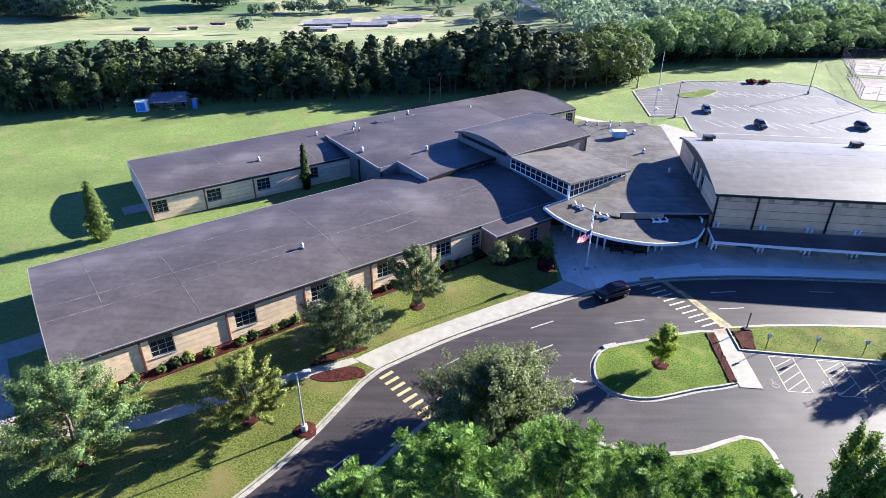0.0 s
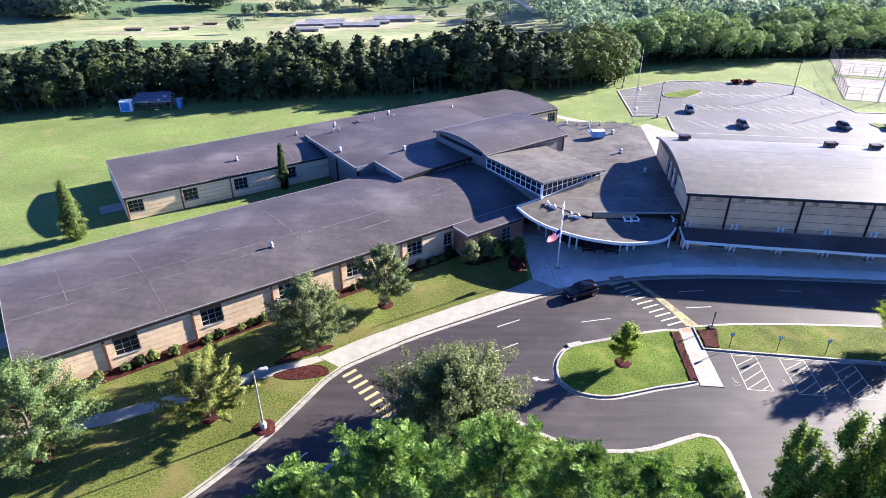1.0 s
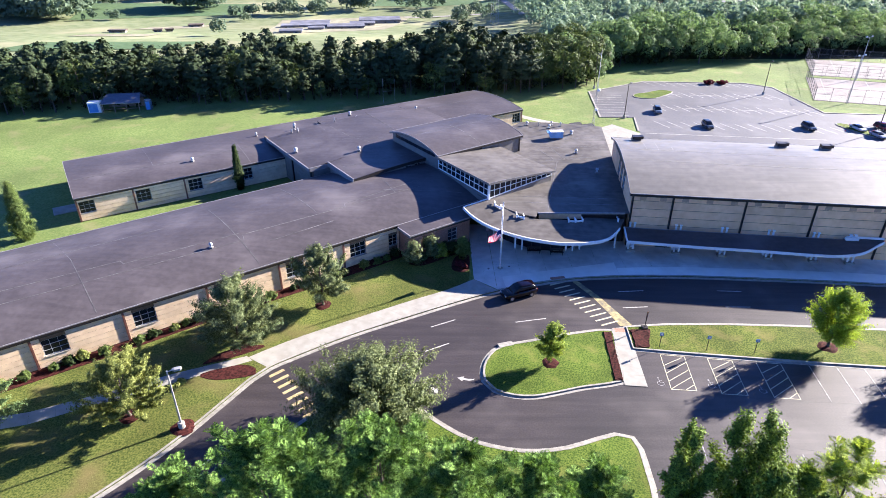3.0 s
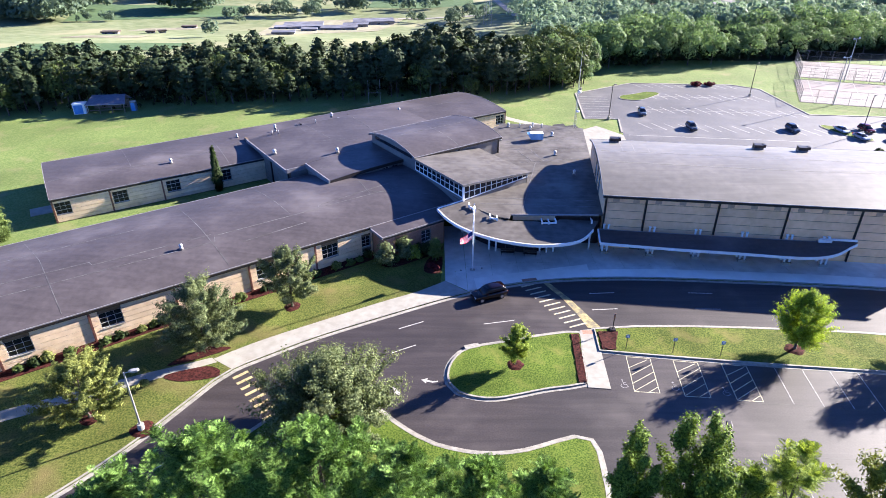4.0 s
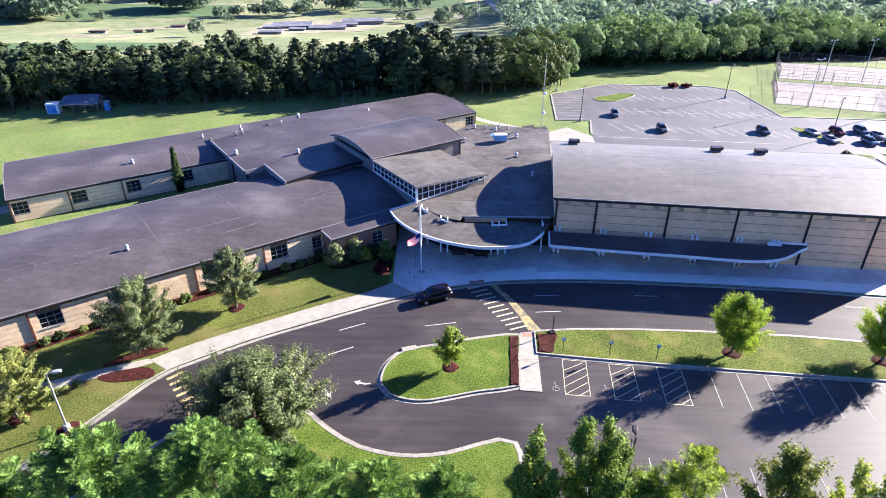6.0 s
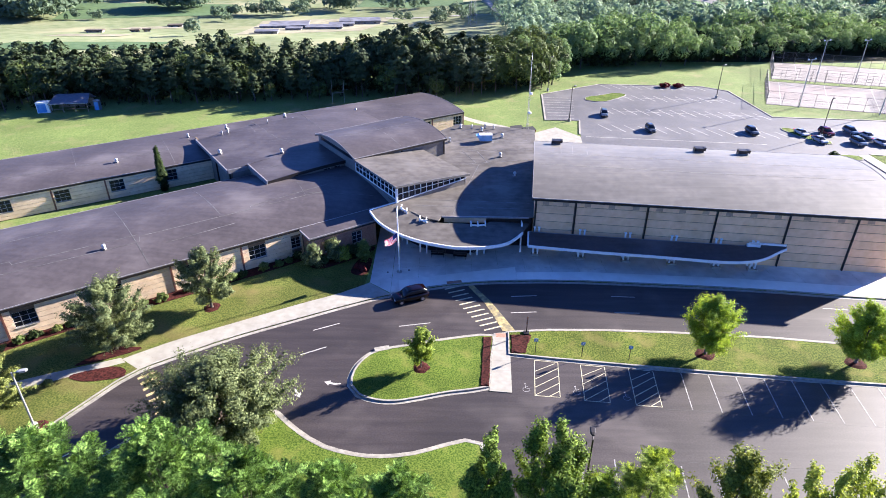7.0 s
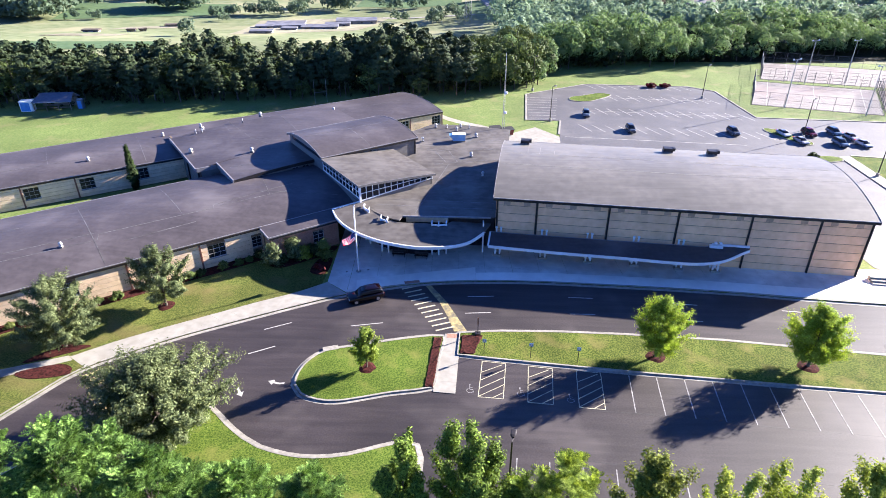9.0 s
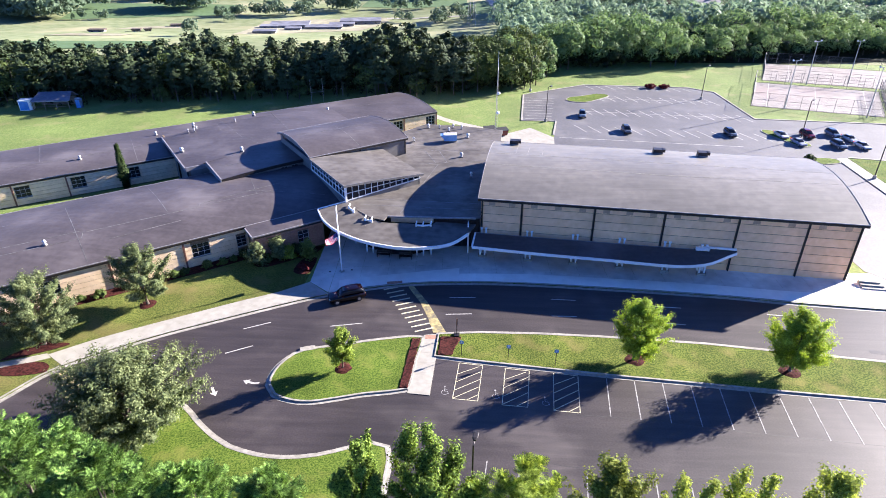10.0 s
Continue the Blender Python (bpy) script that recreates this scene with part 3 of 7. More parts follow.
def drape(name, corners, mat_, label, n=10, lift=0.12):
    """A field laid over the land between four corners."""
    A, B, C_, D_ = [Vector(c) for c in corners]
    v = []
    for j in range(n + 1):
        for i in range(n + 1):
            q = A.lerp(B, i / n).lerp(D_.lerp(C_, i / n), j / n)
            v.append((q.x, q.y, ground_z(q.x, q.y) + lift))
    f = [(j * (n + 1) + i, j * (n + 1) + i + 1, (j + 1) * (n + 1) + i + 1, (j + 1) * (n + 1) + i) for j in range(n) for i in range(n)]
    structure(name, Shape().add(v, f), mat_, label, "field")


drape("crop_field", [(-176, 321), (-92, 340), (-100, 378), (-196, 382)], CROP, "distant green crop field")
drape("crop_field_near", [(-135, 200), (-76, 208), (-74, 226), (-130, 222)], CROP, "dark green crop strip behind the wood", lift=0.14)
drape("crop_field_side", [(-30, 372), (30, 366), (30, 410), (-30, 410)], CROP, "distant green crop field")
drape("bare_field", [(-134, 245), (-104, 246), (-103, 257), (-131, 257)], BARE, "pale bare ground round a far building")
drape("bare_field_side", [(-64, 258), (-16, 285), (-6, 336), (-70, 322)], BARE, "pale bare ground round a far school")
drape("bare_track", [(-126, 281), (-100, 290), (-98, 303), (-123, 294)], BARE, "pale bare track in the far fields")
drape("forest_floor", [(54, 176), (330, 232), (330, 440), (68, 440)], FLOOR_SHADE, "forest floor, the shade under the trees put into its colour", 24, 0.2)
drape("forest_floor_side", [(-260, 103), (52, 158), (52, 186), (-260, 140)], FLOOR_SHADE, "forest floor, the shade under the trees put into its colour", 24, 0.2)
drape("far_road", [(40, 394), (43, 394), (50.5, 318), (47, 318)], CONCRETE, "distant pale road", lift=0.2)
drape("crop_slope", [(26, 332), (46, 328), (40, 380), (30, 376)], CROP, "dark green grassy slope beside a far road")
drape("far_road_side", [(-10, 331), (36, 326), (38, 329), (-10, 334)], CONCRETE, "distant pale road", lift=0.2)


# ---- painted markings ----
def stroke(parent, a, b, w, z, mat_, name="line"):
    a, b = Vector(a), Vector(b)
    d = (b - a).normalized()
    n = Vector((-d.y, d.x)) * w / 2
    part(name, Shape().prism([tuple(a - n), tuple(b - n), tuple(b + n), tuple(a + n)], z - 0.004, z + 0.004), mat_, parent)


bays = thing("bay_markings", (0, 0, 0), 0, "worn white painted parking bay lines on asphalt", "markings")
for k in range(14):
    x = 49.4 + 2.68 * k
    y = 49.0 - 0.108 * (x - 49.4)
    stroke(bays, (x, y), (x - 0.55, y - 5.5), 0.1, 0.006, PAINT_WORN)
for k in range(9):
    x = 34.65 + 2.75 * k
    y = 38.0 - 0.115 * (x - 34.6)
    stroke(bays, (x, y), (x - 0.6, y - 5.2), 0.1, 0.006, PAINT_WORN)
for x, y in ((34.7, 50.4), (39.4, 49.8), (44.2, 49.3)):
    aisle = thing("hatched_aisle", (x, y, 0), 0, "cream painted hatched aisle between accessible bays", "markings", "hatched aisles")
    c = [(0, 0), (2.4, -0.3), (1.9, -5.5), (-0.5, -5.3)]
    for i in range(4):
        stroke(aisle, c[i], c[(i + 1) % 4], 0.072, 0.006, PAINT_CREAM)
    for lo in (0.33, 0.555, 0.78, 0.99):
        hi = max(lo - 0.38, 0.0)
        cut = (lo - hi) / 0.38
        stroke(aisle, (-0.5 * lo, -5.3 * lo), ((2.4 - 0.5 * hi + 0.5 * lo) * cut - 0.5 * lo, (-0.3 - 5.2 * hi + 5.3 * lo) * cut - 5.3 * lo), 0.072, 0.006, PAINT_CREAM)
    stroke(aisle, (0.85, -5.4), (1.98, -4.62), 0.072, 0.006, PAINT_CREAM)
for x, y in ((33.4, 46.2), (38.3, 45.9), (43.0, 45.2)):
    sym = thing("bay_symbol", (x, y, 0), -5, "white wheelchair symbol painted on asphalt", "markings", "bay symbols")
    sym.scale = (0.85, 0.85, 1)
    ring = [(0.38 * math.cos(a) + 0.05, 0.38 * math.sin(a) - 0.3) for a in np.linspace(2.2, 6.6, 12)]
    for a, b in zip(ring, ring[1:]):
        stroke(sym, a, b, 0.055, 0.006, PAINT_WORN)
    for a, b in (((-0.05, 0.5), (0.0, -0.1)), ((0.0, -0.1), (0.38, -0.1)), ((0.38, -0.1), (0.5, -0.55)), ((-0.02, 0.25), (0.3, 0.22))):
        stroke(sym, a, b, 0.055, 0.006, PAINT_WORN)
    part("head", Shape().lathe([(0.001, -0.002), (0.11, -0.002), (0.11, 0.008), (0.001, 0.008)], (-0.06, 0.66, 0.002), 10), PAINT_WORN, sym)
for pts in ([(45.0, 43.6), (51.6, 43.2), (62.6, 41.9), (71.2, 41.2), (90, 39.2)], [(43, 37.6), (49.2, 36.95), (55.7, 36.75), (66, 35.4), (88, 33.2)]):
    structure("paving_joint", ribbon(smooth_line(pts, 2.0), 0.03, -0.03, -0.02, 0.005), TAR, "thin dark joint in the car park asphalt", "paving joint")
lanes = thing("lane_markings", (0, 0, 0), 0, "worn white lane dashes painted on the drive", "markings")
for a, b in (((0.1, 47.9), (2.9, 50)), ((10.1, 50.7), (12.6, 52.1)), ((10.6, 55), (13.3, 56.4)), ((20.1, 56.0), (23.6, 56.75)), ((33.2, 62.4), (36.3, 62.65)), ((45.3, 62.7), (48.2, 62.6)), ((32.9, 58.95), (35.9, 59.2)),
             ((45, 59.25), (47.9, 59.25)), ((57.4, 61.8), (60.3, 61.6)), ((57.0, 58.5), (59.9, 58.3)), ((69.8, 60.8), (72.6, 60.5)), ((-8.5, 35.1), (-6.9, 36.9)), ((-0.1, 43.2), (1.4, 44.6))):
    stroke(lanes, a, b, 0.13, 0.006, PAINT_WHITE)
cross_1 = thing("yellow_crossing", (0, 0, 0), 0, "worn yellow bars of a crossing painted on the drive", "markings")
for k in range(9):
    x, y = -4.7 + 0.64 * k, 47.1 - 0.8 * k
    stroke(cross_1, (x - 0.6, y - 0.55), (x + 0.6, y + 0.55), 0.36, 0.007, PAINT_YELLOW, "bar")
cross_2 = thing("white_crossing", (0, 0, 0), 0, "cream crossing bars and a yellow edge painted on the drive", "markings")
for k in range(11):
    x, y = 26.1 + 0.455 * k, 64.2 - 0.83 * k
    stroke(cross_2, (x - 1.0, y - 0.42), (x + 1.0, y + 0.42), 0.22, 0.007, PAINT_CREAM, "bar")
part("edge_line", Shape().prism([(28.0, 64.6), (28.6, 64.9), (30.6, 61.4), (31.9, 58.4), (33.1, 55.55), (31.7, 55.4), (30.9, 58.2), (29.8, 61.2)], 0.002, 0.009), PAINT_FADED, cross_2, "faded yellow band")
for x, y, r, bent in ((11.1, 44.9, -56, False), (14.2, 46.4, 165, True)):
    arrow = thing("road_arrow", (x, y, 0), r, "white arrow painted on the drive", "markings", "road arrows")
    arrow.scale = (0.8, 0.8, 1)
    if bent:
        poly = [(-1.1, -0.35), (-1.1, -0.1), (-0.5, 0.18), (0.25, 0.18), (0.25, 0.5), (1.0, 0.02), (0.25, -0.45), (0.25, -0.12), (-0.5, -0.12)]
    else:
        poly = [(-0.9, -0.16), (-0.9, 0.16), (0.1, 0.16), (0.1, 0.48), (0.9, 0), (0.1, -0.48), (0.1, -0.16)]
    part("head", Shape().prism(poly, 0.002, 0.01), PAINT_WHITE, arrow)
lot_lines = thing("car_park_markings", (0, 0, 0.155), 0, "white bay lines painted across the rear car park", "markings")
for row, (ax, ay, bx, by, n, ln) in enumerate(((61, 140.0, 95, 136.5, 14, 5.0), (63, 151.5, 92, 149.0, 12, 5.0), (65, 161.5, 89, 160.2, 10, 4.0), (58, 127.5, 94, 123.5, 14, 4.6))):
    for i in range(n):
        t = i / (n - 1)
        x, y = ax + (bx - ax) * t, ay + (by - ay) * t
        stroke(lot_lines, (x - 1.0, y + ln / 2), (x + 1.0, y - ln / 2), 0.16, 0.006, PAINT_WHITE)
    if row < 2:
        stroke(lot_lines, (ax, ay), (bx, by), 0.14, 0.006, PAINT_WHITE)
for i in range(9):
    stroke(lot_lines, (46.8 + 0.1 * i, 134 + 2.1 * i), (52.6 + 0.3 * i, 133.8 + 2.05 * i), 0.13, 0.006, PAINT_WHITE)
stroke(lot_lines, (53, 121.6), (88, 117.8), 0.15, 0.006, PAINT_WHITE)

# mulch beds
F_O, F_A = (-36.5, 41.6), 35.7
FU = (math.cos(radians(F_A)), math.sin(radians(F_A)))


def wing(x, y):
    """From the wing's own plan to the world."""
    return F_O[0] + x * FU[0] - y * FU[1], F_O[1] + x * FU[1] + y * FU[0]


slabs(side_path, [wing(-4.2, -2.0), wing(-4.2, 10.2)], [wing(-1.5, -2.0), wing(-1.5, 10.2)], 7, 1, 0.0, 0.145, CONCRETE)
slabs(side_path, [wing(-4.2, 10.22), wing(2.4, 10.22)], [wing(-4.2, 13.4), wing(2.4, 13.4)], 4, 2, 0.0, 0.145, CONCRETE)


def bed(poly, z=0.17, label="red mulch bed"):
    return structure("mulch_bed", Shape().prism(smooth_line(poly, 0.5, True), 0.0, z), MULCH, label, "mulch bed")


def strip_bed(poly, z=0.19):
    """A square-ended bed whose edge is broken up and whose middle is heaped."""
    rng = np.random.default_rng(len(poly) + 3)
    line = []
    n = len(poly)
    for i in range(n):
        a, b = Vector(poly[i]), Vector(poly[(i + 1) % n])
        k = max(2, int((b - a).length / 0.3))
        line += [tuple(a.lerp(b, j / k) + Vector((rng.normal(0, 0.035), rng.normal(0, 0.035)))) for j in range(k)]
    m_ = len(line)
    c = (sum(p[0] for p in line) / m_, sum(p[1] for p in line) / m_)
    v = [(x, y, 0.1) for x, y in line] + [(c[0] + (x - c[0]) * 0.93, c[1] + (y - c[1]) * 0.96, z + rng.uniform(-0.03, 0.06)) for x, y in line]
    structure("mulch_bed", Shape().add(v, [(i, (i + 1) % m_, m_ + (i + 1) % m_, m_ + i) for i in range(m_)] + [tuple(range(m_, 2 * m_))]), MULCH, "red mulch strip beside the walkway", "mulch bed")


bed([wing(2, 0.2), wing(2, -1.5), wing(14, -1.8), wing(26, -1.6), wing(40, -1.8), wing(51.9, -1.6), wing(51.9, 0.2)], label="long red mulch bed under the wing's wall")
bed([wing(52.0, -3.2), wing(52.4, -5.0), wing(56, -5.2), wing(59.6, -5.0), wing(60.6, -3.4)], label="red mulch bed with shrubs by the entrance")
bed([(13.0, 67.2), (15.0, 66.9), (15.2, 70.8), (13.5, 70.5)])
bed([(-12.2, 46.7), (-8.6, 48.2), (-6.9, 47.6), (-6.7, 46.8), (-8.2, 46.2), (-10.6, 45.9)])
bed([(-11.0, 50.2), (-8.6, 51.3), (-6.9, 51.2), (-9.5, 49.5), (-12.5, 48.2)])
strip_bed([(29.55, 54.2), (30.45, 54.2), (29.75, 46.1), (28.95, 46.1)])
strip_bed([(32.5, 54.55), (34.9, 54.6), (34.2, 52.6), (33.9, 51.4), (32.4, 51.35)])


# ---- buildings ----
def wall_sheet(parent, m, length, z0, top, openings=(), thick=0.3, mat_=JOINT, name="wall"):
    """A wall along local x, facing -y, with openings (x0, x1, z0, z1) through it; top: a height or a function of x."""
    tops = top if callable(top) else (lambda x: top)
    cuts = sorted({0.0, length, *[v for o in openings for v in o[:2]], *([length * i / 12 for i in range(13)] if callable(top) else [])})
    zc = sorted({z0, *[v for o in openings for v in o[2:]]})
    s = Shape(m)
    for x0, x1 in zip(cuts, cuts[1:]):
        mid = (x0 + x1) / 2
        spans, z = [], z0
        for o in sorted(openings, key=lambda o: o[2]):
            if o[0] <= mid <= o[1]:
                spans.append((z, o[2]))
                z = o[3]
        spans.append((z, None))
        for a, b in spans:
            ta, tb = (tops(x0), tops(x1)) if b is None else (b, b)
            s.add([(x0, 0, a), (x1, 0, a), (x1, 0, tb), (x0, 0, ta), (x0, thick, a), (x1, thick, a), (x1, thick, tb), (x0, thick, ta)],
                  [(0, 1, 2, 3), (5, 4, 7, 6), (3, 2, 6, 7), (1, 0, 4, 5), (0, 3, 7, 4), (2, 1, 5, 6)])
    return part(name, s, mat_, parent)


def panels(parent, m, x0, x1, courses, openings, mat_, name="panel", proud=0.03, gap=0.022):
    """Stone courses laid on a wall, each run between the openings one slab."""
    for za, zb in zip(courses, courses[1:]):
        runs = [(x0, x1)]
        for o in openings:
            if o[2] < zb - 0.02 and o[3] > za + 0.02:
                runs = [r for a, b in runs for r in ((a, min(b, o[0])), (max(a, o[1]), b)) if r[1] - r[0] > 0.05]
        for a, b in runs:
            part(name, Shape(m).box(a + gap, b - gap, -proud, 0.0, za + gap, zb - gap), mat_, parent)


def window(parent, m, x0, x1, z0, z1, cols, rows, sill=True, name="window", frame_mat=None, inset=0.1, bar=0.03):
    s = Shape(m)
    for x in (x0, x1 - 0.045):
        s.box(x, x + 0.045, inset - 0.04, inset + 0.06, z0, z1)
    for z in (z0, z1 - 0.05):
        s.box(x0 + 0.045, x1 - 0.045, inset - 0.04, inset + 0.06, z, z + 0.05)
    w = part(name, s, frame_mat or FRAME, parent, "white-framed window with dark glass")
    for i in range(1, cols):
        x = x0 + (x1 - x0) * i / cols
        part("glazing_bar", Shape(m).box(x - bar / 2, x + bar / 2, inset - 0.025, inset + 0.05, z0 + 0.08, z1 - 0.08), frame_mat or FRAME, w)
    for j in range(1, rows):
        z = z0 + (z1 - z0) * j / rows
        part("glazing_bar", Shape(m).box(x0 + 0.08, x1 - 0.08, inset - 0.02, inset + 0.045, z - bar / 2, z + bar / 2), frame_mat or FRAME, w)
    part("pane", Shape(m).box(x0 + 0.04, x1 - 0.04, inset + 0.05, inset + 0.07, z0 + 0.04, z1 - 0.04), GLASS, w, "dark glass")
    if sill:
        part("sill", Shape(m).box(x0 - 0.05, x1 + 0.05, -0.115, inset, z0 - 0.07, z0), CONCRETE, w, "pale stone sill")
    return w


def barrel(parent, x0, x1, y0, y1, h, rise, mat_, thick=0.3, over=0.45, n=18, back=0.0, name="roof", along="x", peak=0.5):
    """A shallow arched roof slab with metal edges; the arch spans y (or x)."""
    def z_at(t):
        return h + rise * (1 - ((t - peak) / max(peak, 1 - peak)) ** 2) - back * t
    top, lift = [], 0.28
    for i in range(n + 1):
        t = -over / (y1 - y0) + (1 + 2 * over / (y1 - y0)) * i / n
        y = y0 + (y1 - y0) * t
        row = [(x, y, z_at(t) + lift) for x in (x0 - over, (x0 + x1) / 2, x1 + over)]
        top.append(row if along == "x" else [(p[1], p[0], p[2]) for p in row])
    ob = part(name, Shape().slab(top, thick), mat_, parent, "shallow arched membrane roof")
    for k, nm in ((0, "gutter"), (n, "gutter")):
        a, b = Vector(top[k][0]), Vector(top[k][-1])
        d = Vector((0, -0.1 if k == 0 else 0.1, 0)) if along == "x" else Vector((-0.1 if k == 0 else 0.1, 0, 0))
        lo = [a, b, b + d, a + d]
        s = Shape().add([p + Vector((0, 0, 0.03)) for p in lo] + [p + Vector((0, 0, -0.075)) for p in lo], [(0, 1, 2, 3), (7, 6, 5, 4), (0, 4, 5, 1), (1, 5, 6, 2), (2, 6, 7, 3), (3, 7, 4, 0)])
        part(nm, s, GUTTER, parent, "pale metal gutter")
        s = Shape().add([p + d * 0.6 + Vector((0, 0, -0.08)) for p in lo] + [p + d * 0.6 + Vector((0, 0, -0.36)) for p in lo], [(0, 1, 2, 3), (7, 6, 5, 4), (0, 4, 5, 1), (1, 5, 6, 2), (2, 6, 7, 3), (3, 7, 4, 0)])
        part("fascia", s, DARK_METAL, parent, "dark fascia board")
    for c, off in ((0, -0.06), (-1, 0.06)):
        s = Shape()
        for r in range(n):
            p, q = Vector(top[r][c]), Vector(top[r + 1][c])
            w = Vector((off, 0, 0)) if along == "x" else Vector((0, off, 0))
            pts = [p, q, q + w, p + w]
            s.add([v + Vector((0, 0, 0.04)) for v in pts] + [v + Vector((0, 0, -0.2)) for v in pts], [(0, 1, 2, 3), (7, 6, 5, 4), (0, 4, 5, 1), (1, 5, 6, 2), (2, 6, 7, 3), (3, 7, 4, 0)])
        part("verge", s, GUTTER, parent, "pale metal verge trim")
    return lambda x, y: z_at(((y if along == "x" else x) - y0) / (y1 - y0)) + lift


def seam(parent, pts, z_of, w=0.09, jump=1.2, mat_=None):
    line = []
    for a, b in zip(pts, pts[1:]):
        k = max(1, int(math.dist(a, b) / jump))
        line += [(a[0] + (b[0] - a[0]) * i / k, a[1] + (b[1] - a[1]) * i / k) for i in range(k)]
    line.append(pts[-1])
    s = Shape()
    v, f = [], []
    for i, p in enumerate(line):
        a, b = Vector(line[max(i - 1, 0)]), Vector(line[min(i + 1, len(line) - 1)])
        d = (b - a).normalized()
        n = Vector((-d.y, d.x)) * w / 2
        for q in (Vector(p) + n, Vector(p) - n):
            z = z_of(q.x, q.y)
            v += [(q.x, q.y, z + 0.012), (q.x, q.y, z - 0.03)]
    for i in range(len(line) - 1):
        a, b = 4 * i, 4 * i + 4
        f += [(a, a + 2, b + 2, b), (a + 1, a, b, b + 1), (a + 2, a + 3, b + 3, b + 2)]
    part("seam", s.add(v, f), mat_ or SEAM, parent, "pale roof seam")


def end_wall(parent, m, depth, z_of, courses, mat_=STONE, openings=()):
    wall_sheet(parent, m, depth, 0.0, z_of, openings)
    for za, zb in zip(courses, courses[1:]):
        panels(parent, m, 0.0, depth, [za, zb], openings, mat_)


WALL_H = 3.75
COURSES = [0.12, 0.62, 1.24, 1.86, 2.48, 3.1, 3.7]
# the front wing
front = thing("front_wing", (*F_O, 0.1), F_A, "single-storey tan stone school wing with a dark arched roof", "building", "school wings")
FLEN, FDEEP = 66.0, 21.3
f_open = [(a, a + 2.25, 1.3, 3.15) for a in (10.55, 19.05, 27.75, 36.3, 44.9)] + [(50.6, 51.9, 1.2, 2.75)]
I = Matrix.Identity(4)
FX0 = 2.5
wall_sheet(front, pose(FX0, 0, 0), 52.3 - FX0, 0.0, WALL_H, [(o[0] - FX0, o[1] - FX0, *o[2:]) for o in f_open])
fins = [9.7, 18.2, 26.9, 35.45, 44.0]
for a, b in zip([FX0] + fins, fins + [52.3]):
    panels(front, I, a + 0.1, b - 0.1, COURSES, f_open, STONE, proud=0.06)
for o in f_open:
    window(front, I, *o, 3 if o[1] - o[0] > 2 else 2, 3)
for x in fins:
    part("pilaster", Shape().box(x - 0.1, x + 0.1, -0.15, 0.0, 0.0, WALL_H - 0.05), RUSSET, front, "russet metal pilaster fin")
mleft = Matrix.Translation((FX0, FDEEP, 0)) @ pose(0, 0, 0, 0, 0, -90)
zf = lambda d: WALL_H + 0.05 + 1.25 * (1 - ((d / FDEEP - 0.5) / 0.5) ** 2)
end_wall(front, mleft, FDEEP, zf, COURSES)
mback = Matrix.Translation((FLEN, FDEEP, 0)) @ pose(0, 0, 0, 0, 0, 180)
wall_sheet(front, mback, FLEN - FX0, 0.0, WALL_H, [(6 + 8.5 * i, 8.2 + 8.5 * i, 1.3, 3.15) for i in range(2, 7)])
panels(front, mback, 0.1, FLEN - FX0 - 0.1, COURSES, [(6 + 8.5 * i, 8.2 + 8.5 * i, 1.3, 3.15) for i in range(2, 7)], STONE)
for i in range(2, 7):
    window(front, mback, 6 + 8.5 * i, 8.2 + 8.5 * i, 1.3, 3.15, 3, 3)
zroof = barrel(front, FX0, FLEN - 0.15, 0, FDEEP, WALL_H, 1.25, ROOF, over=0.07)
# the wider bay beside the entrance
mb = pose(52.3, -3.3, 0)
bay_open = [(1.6, 3.1, 1.2, 2.9), (5.6, 7.1, 1.2, 2.9)]
wall_sheet(front, mb, 9.3, 0.0, WALL_H - 0.25, bay_open, mat_=JOINT)
brick_rows = [0.1 + 0.3 * i for i in range(12)]
panels(front, mb, 0.05, 9.25, brick_rows, bay_open, BRICK, "brick_course", 0.025, 0.012)
for o in bay_open:
    window(front, mb, *o, 2, 3)
mside = pose(52.3, 0, 0, 0, 0, -90)
wall_sheet(front, mside, 3.3, 0.0, WALL_H - 0.25)
panels(front, mside, 0.05, 3.25, brick_rows, (), BRICK, "brick_course", 0.025, 0.012)
mside2 = pose(61.6, -3.3, 0, 0, 0, 90)
wall_sheet(front, mside2, 6.3, 0.0, WALL_H - 0.25)
panels(front, mside2, 0.05, 6.25, brick_rows, (), BRICK, "brick_course", 0.025, 0.012)
bay_top = [[(51.9 + (65.5 - 51.9) * c / 4, -3.45 + 3.6 * r / 3, WALL_H + 0.12 + 0.16 * r / 3 - (0.03 if c else 0.03)) for c in range(5)] for r in range(4)]
bay_top = [[p if p[0] < 62.1 or p[1] > -2.0 else (62.1, p[1], p[2]) for p in row] for row in bay_top]
part("bay_roof", Shape().slab(bay_top, 0.28), ROOF, front, "dark membrane roof over the entrance bay")
part("gutter", Shape().box(51.85, 62.1, -3.56, -3.452, WALL_H - 0.02, WALL_H + 0.15), GUTTER, front, "pale metal gutter")
part("fascia", Shape().box(51.9, 62.05, -3.53, -3.44, WALL_H - 0.28, WALL_H - 0.025), DARK_METAL, front, "dark fascia board")
part("verge", Shape().box(51.72, 51.88, -3.56, -0.45, WALL_H - 0.12, WALL_H + 0.2), GUTTER, front, "pale metal verge trim")
